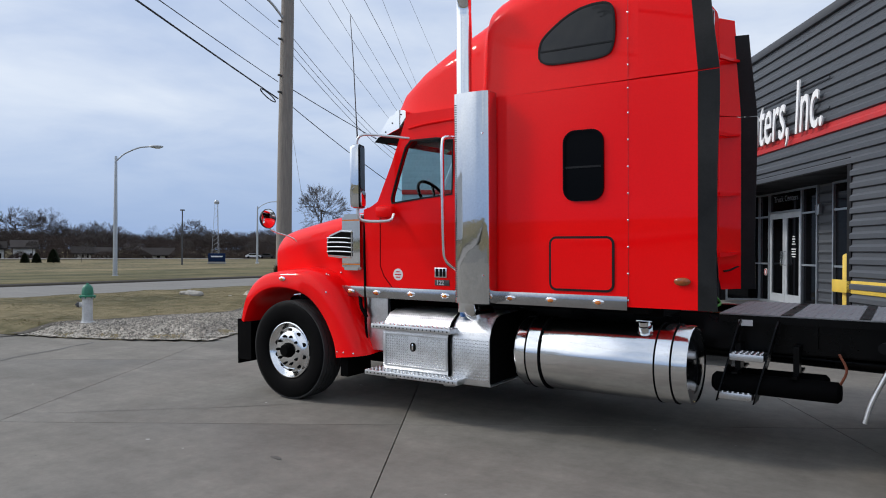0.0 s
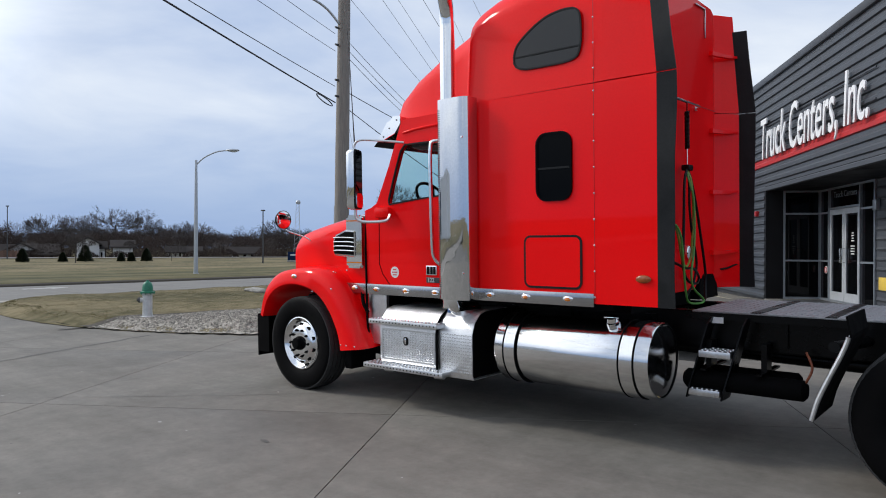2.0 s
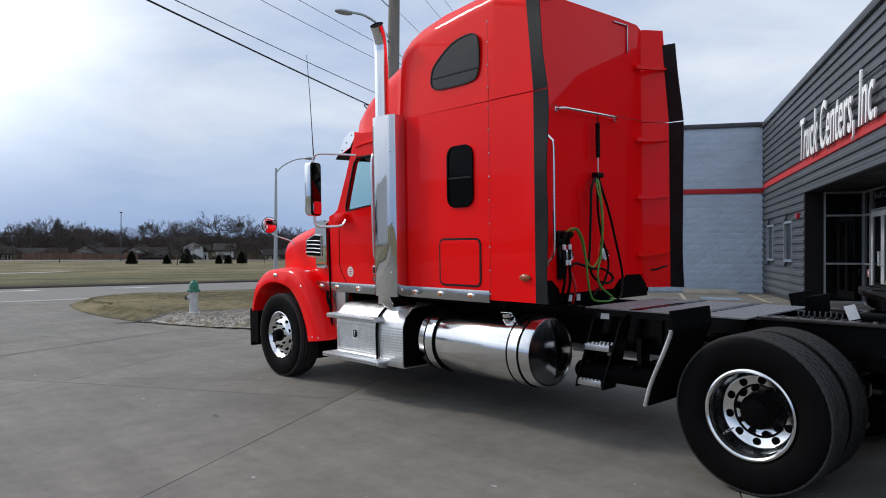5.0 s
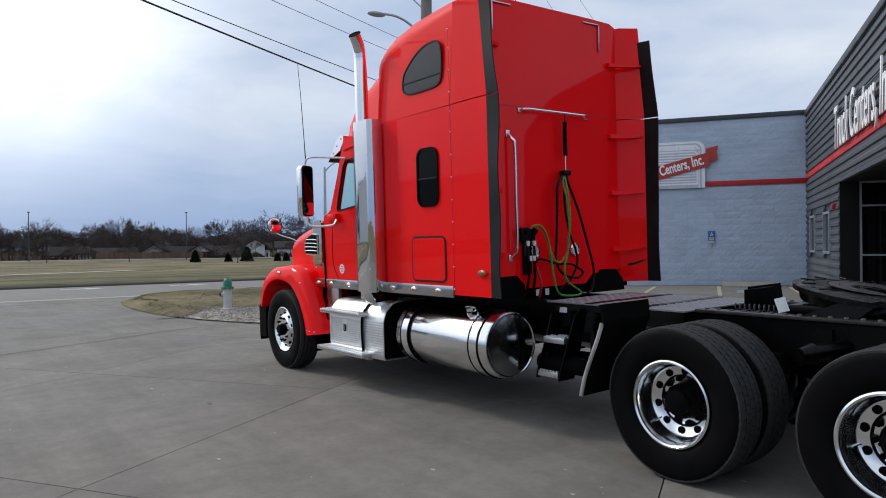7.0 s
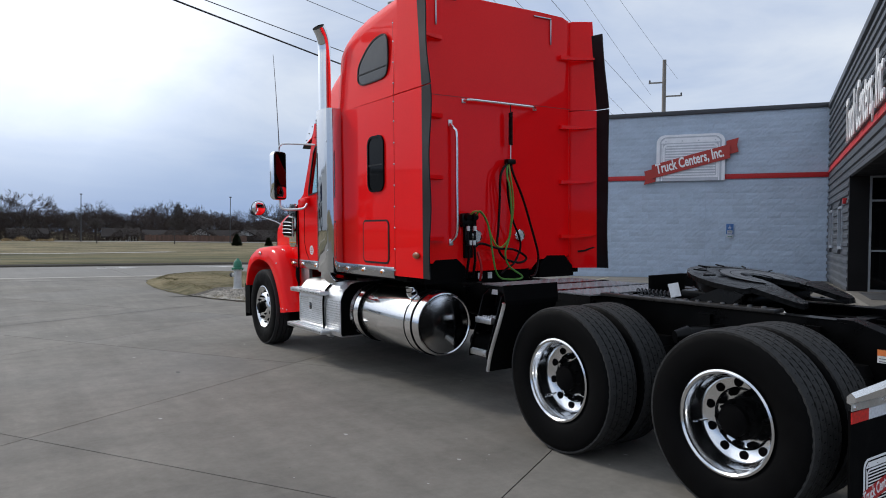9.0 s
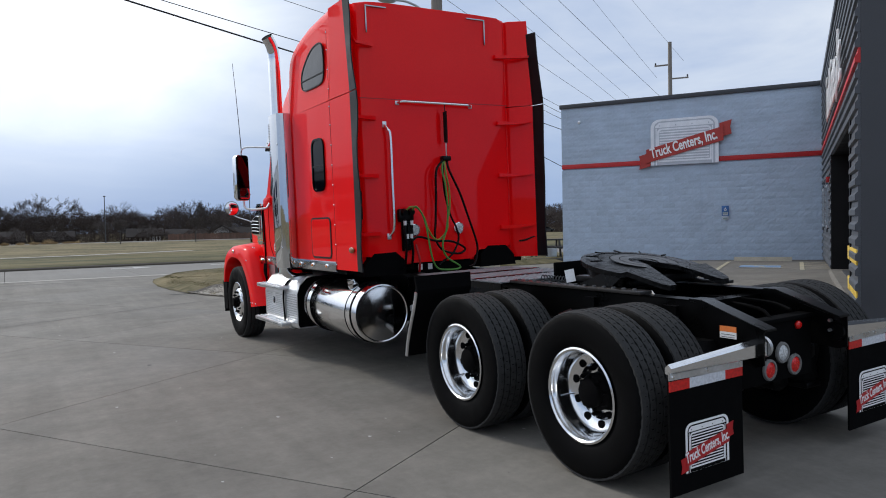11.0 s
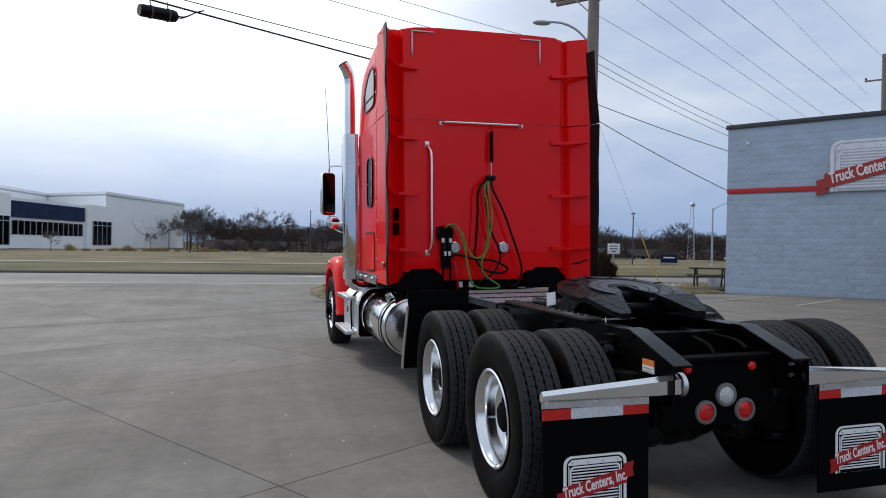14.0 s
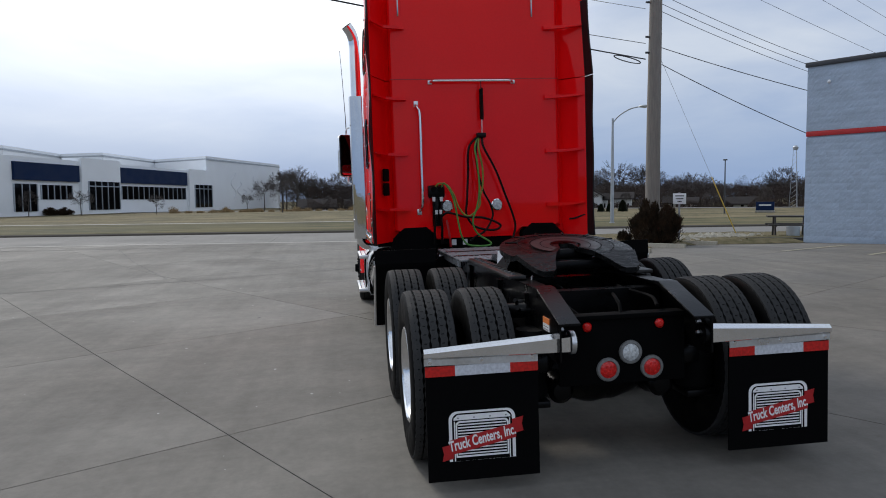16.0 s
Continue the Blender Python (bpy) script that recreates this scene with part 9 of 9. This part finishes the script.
def conifer(x, y, h):
    rnd = random.Random(int(x * 7 + y))
    t = thing("conifer", "small dark conical evergreen on the lawn", "tree", pose(x, y, field_z(x, y)), "small evergreens")
    bm = B()
    cyl(bm, (0, 0, 0), (0, 0, h * 0.9), 0.08, 0.02, 8)
    part("trunk", bm, BARK, t)
    verts, faces = [], []
    for k in range(9000):
        u = rnd.random() ** 1.35
        zz = h * (0.03 + 0.97 * u)
        rr = h * 0.44 * (1 - u) ** 0.55 * (0.35 + 0.65 * rnd.random() ** 0.5) * (1 + 0.08 * math.sin(17 * u + x))
        a = rnd.uniform(0, 6.28)
        c = Vector((rr * math.cos(a), rr * math.sin(a), zz))
        d = Vector((math.cos(a), math.sin(a), rnd.uniform(-0.2, 0.9))).normalized() * 0.10
        s = Vector((-math.sin(a), math.cos(a), 0.3)) * 0.022
        o = len(verts)
        verts += [tuple(c - s), tuple(c + s), tuple(c + d)]
        faces.append((o, o + 1, o + 2))
    me = bpy.data.meshes.new("needles")
    me.from_pydata(verts, [], faces)
    me.materials.append(CONIFER)
    o = new("needles", me)
    o.parent = t


build_treeline()
tree(-66.5, 70.0, 11.0, 2, 40)


def house(x, y, w, d, top, rot, wall, label):
    z0 = -0.9
    h = top - z0 - d * 0.26
    t = thing("house", label, "house", pose(x, y, z0, 0, 0, rot), "far houses")
    bm = B()
    prism(bm, [(-d / 2, 0), (d / 2, 0), (d / 2, h), (0, h + d * 0.26), (-d / 2, h)], "x", -w / 2, w / 2)
    part("wall", bm, wall, t, smooth=False)
    bm = B()
    e, ridge = d / 2 + 0.4, h + d * 0.26
    prism(bm, [(-e, h - 0.26), (0, ridge + 0.02), (e, h - 0.26), (e, h - 0.06), (0, ridge + 0.24), (-e, h - 0.06)], "x", -w / 2 - 0.4, w / 2 + 0.4)
    part("roof", bm, HOUSE_ROOF, t, smooth=False)
    rows = (0.95,) if h < 3.5 else (0.95, 2.75)
    for zz in rows:
        for k in (-0.34, 0.02, 0.3):
            for s in (-1, 1):
                bm = B()
                box(bm, k * w - 0.055 * w, k * w + 0.055 * w, s * d / 2 - 0.05, s * d / 2 + 0.05, zz, zz + 0.7)
                part("window", bm, STORE_GLASS, t, smooth=False)
        for s in (-1, 1):
            bm = B()
            box(bm, s * w / 2 - 0.05, s * w / 2 + 0.05, -0.3, 0.3, zz, zz + 0.7)
            part("window", bm, STORE_GLASS, t, smooth=False)


for hx, hy, hw, hd, ht, hr, hm, hl in (
        (-103.4, 25.2, 2.6, 3.2, 2.0, 164, HOUSE_WHITE, "small white gabled garage"),
        (-102.7, 28.2, 6.1, 4.6, 1.6, 73, HOUSE_TAN, "brown brick bungalow with a low roof"),
        (-100.3, 31.1, 2.2, 3.0, 1.9, 160, HOUSE_WHITE, "small white gabled garage"),
        (-100.0, 33.6, 3.7, 4.6, 1.7, 70, HOUSE_TAN, "tan bungalow with a brown roof"),
        (-96.7, 38.4, 2.3, 2.8, 2.7, 157, HOUSE_WHITE, "white two-storey house with a steep gable"),
        (-98.0, 40.2, 2.0, 2.4, 2.1, 67, HOUSE_WHITE, "white two-storey house wing"),
        (-97.0, 43.5, 2.6, 2.6, 2.3, 65, HOUSE_WHITE, "white house with a grey roof beside bare trees"),
        (-98.0, 52.3, 2.3, 2.6, 1.5, 61, HOUSE_WALL, "low pale bungalow behind bare trees"),
        (-96.9, 54.6, 2.3, 2.6, 1.4, 60, HOUSE_WALL, "low pale bungalow behind bare trees"),
        (-93.0, 61.5, 4.2, 3.0, 1.4, 55, HOUSE_WALL, "low pale bungalow behind bare trees"),
        (-104.5, -4.6, 5.4, 4.0, 1.6, 92, HOUSE_WALL, "grey hipped house half hidden by a thicket"),
        (-104.4, 2.1, 4.3, 3.6, 1.5, 90, HOUSE_WALL, "long grey building with a pale door"),
        (-106.0, 13.2, 2.4, 3.6, 1.7, 82, HOUSE_WALL, "grey house half hidden by a thicket"),
        (-105.6, 15.6, 1.6, 2.6, 1.7, 82, HOUSE_WHITE, "small white house half hidden by a thicket"),
        (-106.0, 20.4, 5.6, 4.0, 1.5, 80, HOUSE_WHITE, "long white bungalow half hidden by a thicket")):
    house(hx, hy, hw, hd, ht, hr, hm, hl)


def build_far_fence():
    f = thing("fence", "weathered reddish-brown board fence before the far houses", "fence", pose(0, 0, 0))
    a, b = Vector((-97.0, 15.9)), Vector((-93.0, 29.1))
    for k in range(46):
        p, q = a.lerp(b, k / 46), a.lerp(b, (k + 0.94) / 46)
        z = field_z(p.x, p.y) - 0.05
        bm = B()
        prism(bm, [(p.x, p.y), (q.x, q.y), (q.x - 0.03, q.y), (p.x - 0.03, p.y)], "z", z, z + 0.86 + 0.05 * (k % 3))
        part("board", bm, FENCE, f, smooth=False)


build_far_fence()


def build_white_hall():
    """Long white commercial hall with navy bands beyond the lawn."""
    m = pose(-116.15, -23.03, 0.60, 0, 0, -15.07)
    inv = m.inverted()
    t = thing("white_hall", "long white commercial building with navy panels and dark glazing", "building", m)
    rear = [inv @ Vector((x, y, 0)) for x, y in ((-146.3, -13.6), (-115.9, -23.5), (-126.9, -34.6), (-107.5, -37.5), (-110.8, -45.0), (-92.8, -45.7), (-80, -75), (-150, -80))]
    rear = [(p.x, p.y) for p in rear]
    bm = B()
    prism(bm, rear, "z", -1.0, 8.1)
    part("rear_wall", bm, WHITE_WALL, t, smooth=False)
    bm = B()
    prism(bm, shrink(rear, -0.12), "z", 8.1, 8.35)
    part("parapet_band", bm, GALV, t, "grey metal parapet band", smooth=False)
    bm = B()
    prism(bm, rear, "z", 8.35, 8.75)
    part("parapet", bm, WHITE_WALL, t, smooth=False)
    # lower front wing with windows, facing the street
    bm = B()
    box(bm, -0.1, 80.0, -9.0, 0.0, -1.0, 6.0)
    part("front_wall", bm, WHITE_WALL, t, smooth=False)
    for a, b, zt_ in ((-0.2, 8.3, 6.2), (27.9, 36.2, 6.4)):
        bm = B()
        box(bm, a, b, -2.0, 0.45, -1.0, zt_)
        part("entrance_block", bm, WHITE_WALL, t, smooth=False)

    def face(u0, u1, z0, z1, mt, name, y=0.0, label="", proud=0.06):
        bm = B()
        box(bm, u0, u1, y - 0.2, y + proud, z0, z1)
        return part(name, bm, mt, t, label, smooth=False)

    def glazing(u0, u1, z0, z1, n, y, rail=None):
        face(u0, u1, z0, z1, STORE_GLASS, "window", y, "dark window")
        for j in range(n + 1):
            u = u0 + (u1 - u0) * j / n
            face(u - 0.06, u + 0.06, z0, z1, STORE_FRAME, "mullion", y, proud=0.14)
        if rail:
            face(u0, u1, rail - 0.06, rail + 0.06, STORE_FRAME, "transom", y, proud=0.13)
    glazing(0.3, 6.6, 0.05, 3.75, 4, 0.45, 3.1)
    glazing(8.93, 27.1, 1.35, 3.15, 13, 0.0)
    glazing(28.3, 35.0, 0.05, 3.6, 5, 0.45, 3.0)
    glazing(37.6, 43.1, 1.35, 3.0, 5, 0.0)
    glazing(43.8, 47.4, 0.05, 3.05, 3, 0.0)
    face(8.74, 27.5, 3.55, 5.6, NAVY, "navy_panel", 0.0, "navy blue wall panel", 0.3)
    face(36.4, 47.5, 3.45, 5.4, NAVY, "navy_panel", 0.0, "navy blue wall panel", 0.3)
    # faded emblem on the end wall, as plain strokes
    a, b = Vector((*rear[1], 0)), Vector((*rear[0], 0))
    d = (b - a).normalized()
    nn = Vector((-d.y, d.x, 0))
    if nn.y < 0:
        nn = -nn
    rnd = random.Random(5)
    for k, (u, hgt) in enumerate(((10, 4.6), (12.4, 3.0), (14.6, 1.6), (17, 2.0), (19.4, 4.2), (22, 1.8))):
        bm = B()
        pts = [a + d * (u + 1.0 * math.sin(q * 1.3 + k)) + nn * 0.02 + Vector((0, 0, 1.6 + hgt * q / 6)) for q in range(7)]
        tube(bm, curve_pts(pts, 3), 0.10, 5)
        part("wall_stroke", bm, EMBLEM, t, "faded pale grey painted stroke")
    # planting before it
    for k, (x, y, h) in enumerate(((-68.5, -33.2, 2.9), (-72.6, -29.4, 2.9), (-75.8, -22.3, 2.4), (-88.1, -13.5, 2.6), (-96.0, -12.0, 4.6), (-60, -43, 3.0))):
        tree(x, y, h, k + 2, 50 * k, "young street trees", "slim young leafless tree on the lawn")
    for k, (x, y) in enumerate(((-74.5, -35.5), (-75.5, -33.8), (-76.4, -32.6))):
        bush("shrub", x, y, field_z(x, y), 1.1, 0.9, SHRUB, "low dark clipped shrub before the white hall", 2500, 20 + k, 0.3, 0.06)
    verts, faces = [], []
    for k in range(9000):
        y = rnd.uniform(-22, 4)
        x = -82 - (y + 22) * 0.30 + rnd.uniform(-1.2, 1.2)
        c = noise.noise((y * 0.8, 0, 3)) * 0.5 + 0.5
        if c < 0.45:
            continue
        h = rnd.uniform(0.4, 1.0) * (0.25 + 1.1 * (c - 0.45) * 2)
        w = 0.035
        o = len(verts)
        a = rnd.uniform(0, 3.14)
        z = field_z(x, y)
        verts += [(x - w * math.cos(a), y - w * math.sin(a), z), (x + w * math.cos(a), y + w * math.sin(a), z), (x + rnd.uniform(-.3, .3), y + rnd.uniform(-.3, .3), z + h)]
        faces.append((o, o + 1, o + 2))
    me = bpy.data.meshes.new("reeds")
    me.from_pydata(verts, [], faces)
    me.materials.append(REED)
    tagged(new("reeds", me), "band of dry tan ornamental grass", "reeds", kind="stuff")


build_white_hall()


def build_far_things():
    for x, y, h in ((-82.3, 23.4, 5.9), (-85.9, 6.6, 5.7), (-46.2, 31.5, 4.6)):
        l = thing("light_mast", "slender dark light mast on the far lawn", "light mast", pose(x, y, field_z(x, y)), "far light masts")
        bm = B()
        tube(bm, [(0, 0, 0), (0, 0, h)], [0.07, 0.045], 8)
        part("mast", bm, DARK_GREY, l)
        bm = B()
        box(bm, -0.16, 0.16, -0.12, 0.12, h - 0.05, h + 0.06)
        part("lamp_head", bm, DARK_GREY, l, smooth=False)
    t = thing("lattice_tower", "thin steel lattice tower with a dish platform", "tower", pose(-73.2, 56.7, 0))
    for k in range(3):
        a0 = radians(120 * k)
        bm = B()
        tube(bm, [(0.62 * math.cos(a0), 0.62 * math.sin(a0), 0), (0.25 * math.cos(a0), 0.25 * math.sin(a0), 7.6)], 0.022, 5)
        part("leg", bm, GALV, t)
    for i in range(12):
        z = 0.4 + i * 0.6
        r = 0.62 - 0.37 * z / 7.6
        bm = B()
        pts = [(r * math.cos(radians(120 * k)), r * math.sin(radians(120 * k)), z + (0.3 if k % 2 else -0.3)) for k in range(4)]
        tube(bm, pts, 0.012, 4)
        part("brace", bm, GALV, t)
    bm = B()
    lathe(bm, [(0.0, 7.5), (0.30, 7.55), (0.34, 7.85), (0.2, 8.05), (0.0, 8.1)], 14, "z")
    part("head", bm, GALV, t)
    s = thing("blue_sign", "dark blue monument sign on the far lawn", "sign", pose(-47.6, 36.2, 0.15, 0, 0, 50))
    bm = B()
    box(bm, -0.75, 0.75, -0.1, 0.1, 0.18, 0.95, 0.02)
    part("panel", bm, NAVY, s)
    bm = B()
    box(bm, -0.8, 0.8, -0.14, 0.14, 0.0, 0.18, 0.02)
    part("plinth", bm, KERB, s)
    bm = B()
    box(bm, -0.5, 0.5, -0.106, -0.101, 0.6, 0.72)
    part("text_bar", bm, DECAL_WHITE, s, smooth=False)
    strip("footpath", [(-36.4, -60), (-36.6, -6), (-36.9, -0.5), (-38.6, 3.0), (-40.3, 6.8)], 1.4, lambda x, y: field_z(x, y), KERB, "pale concrete footpath across the lawn", "footpath", 0.03)
    strip("far_road", [(-92, -120), (-90, -20), (-87, 20), (-72, 60), (-44, 110)], 5.0, lambda x, y: field_z(x, y), ASPHALT, "pale far road beyond the lawn", "road", 0.05)
    for x, y, rot, m, lab in ((-74.2, 64.0, 50, CAR_WHITE, "white car parked far off by the road"), (-73.0, 65.5, 46, CAR_DARK, "dark car parked far off by the road")):
        car(x, y, rot, m, lab)
    # strewn pale stones along the street side of the planted bed
    verts, faces = [], []
    rnd = random.Random(14)
    for k in range(420):
        t = rnd.random()
        x, y = -9.8 - 2.6 * t + rnd.gauss(0, 0.45), 7.6 + 5.2 * t + rnd.gauss(0, 0.5)
        r = rnd.uniform(0.03, 0.13)
        z = max(island_z(x, y), zg(x, y))
        o = len(verts)
        top = (x + rnd.uniform(-.3, .3) * r, y + rnd.uniform(-.3, .3) * r, z + r * rnd.uniform(0.4, 0.8))
        ring = [(x + r * rnd.uniform(0.7, 1.2) * math.cos(i * 1.047), y + r * rnd.uniform(0.7, 1.2) * math.sin(i * 1.047), z + (0.25 * r if i % 2 else -0.02)) for i in range(6)]
        verts += [top] + ring
        faces += [(o, o + 1 + i, o + 1 + (i + 1) % 6) for i in range(6)]
    me = bpy.data.meshes.new("rubble")
    me.from_pydata(verts, [], faces)
    me.materials.append(PALE_KERB)
    tagged(new("rubble", me), "strewn pale stones along the planted bed", "stones", kind="stuff")
    rk = thing("boulders", "low pile of pale rocks on the island", "rocks", pose(-11.5, 6.3, island_z(-11.5, 6.3)))
    rnd = random.Random(6)
    for k in range(6):
        bm = B()
        bmesh.ops.create_icosphere(bm, subdivisions=2, radius=rnd.uniform(0.08, 0.17), matrix=Matrix.Translation((rnd.uniform(-.45, .45), rnd.uniform(-.25, .25), 0.04)) @ Matrix.Diagonal((1.3, 1, 0.6, 1)))
        for v in bm.verts:
            v.co += Vector((noise.noise(v.co * 6), noise.noise(v.co * 6 + Vector((3, 1, 2))), noise.noise(v.co * 6 + Vector((7, 7, 7))))) * 0.05
        part("rock", bm, KERB, rk, smooth=False)


def car(x, y, rot, m, lab):
    c = thing("car", lab, "car", pose(x, y, field_z(x, y) + 0.05, 0, 0, rot), "far cars")
    c.scale = (0.5, 0.5, 0.5)
    bm = B()
    side = [(-2.2, 0.35), (2.2, 0.35), (2.25, 0.75), (1.3, 0.92), (0.7, 1.42), (-1.0, 1.45), (-1.7, 0.98), (-2.2, 0.9)]
    prism(bm, side, "y", -0.85, 0.85)
    bmesh.ops.bevel(bm, geom=list(bm.edges), offset=0.08, segments=2, affect="EDGES")
    part("body", bm, m, c)
    bm = B()
    prism(bm, [(-1.45, 1.0), (1.1, 0.96), (0.65, 1.36), (-0.95, 1.38)], "y", -0.87, 0.87)
    part("windows", bm, STORE_GLASS, c, smooth=False)
    for wx in (-1.35, 1.4):
        for wy in (-0.8, 0.8):
            bm = B()
            cyl(bm, (wx, wy - 0.1, 0.33), (wx, wy + 0.1, 0.33), 0.33, 0.33, 16)
            part("wheel", bm, RUBBER, c)


build_far_things()
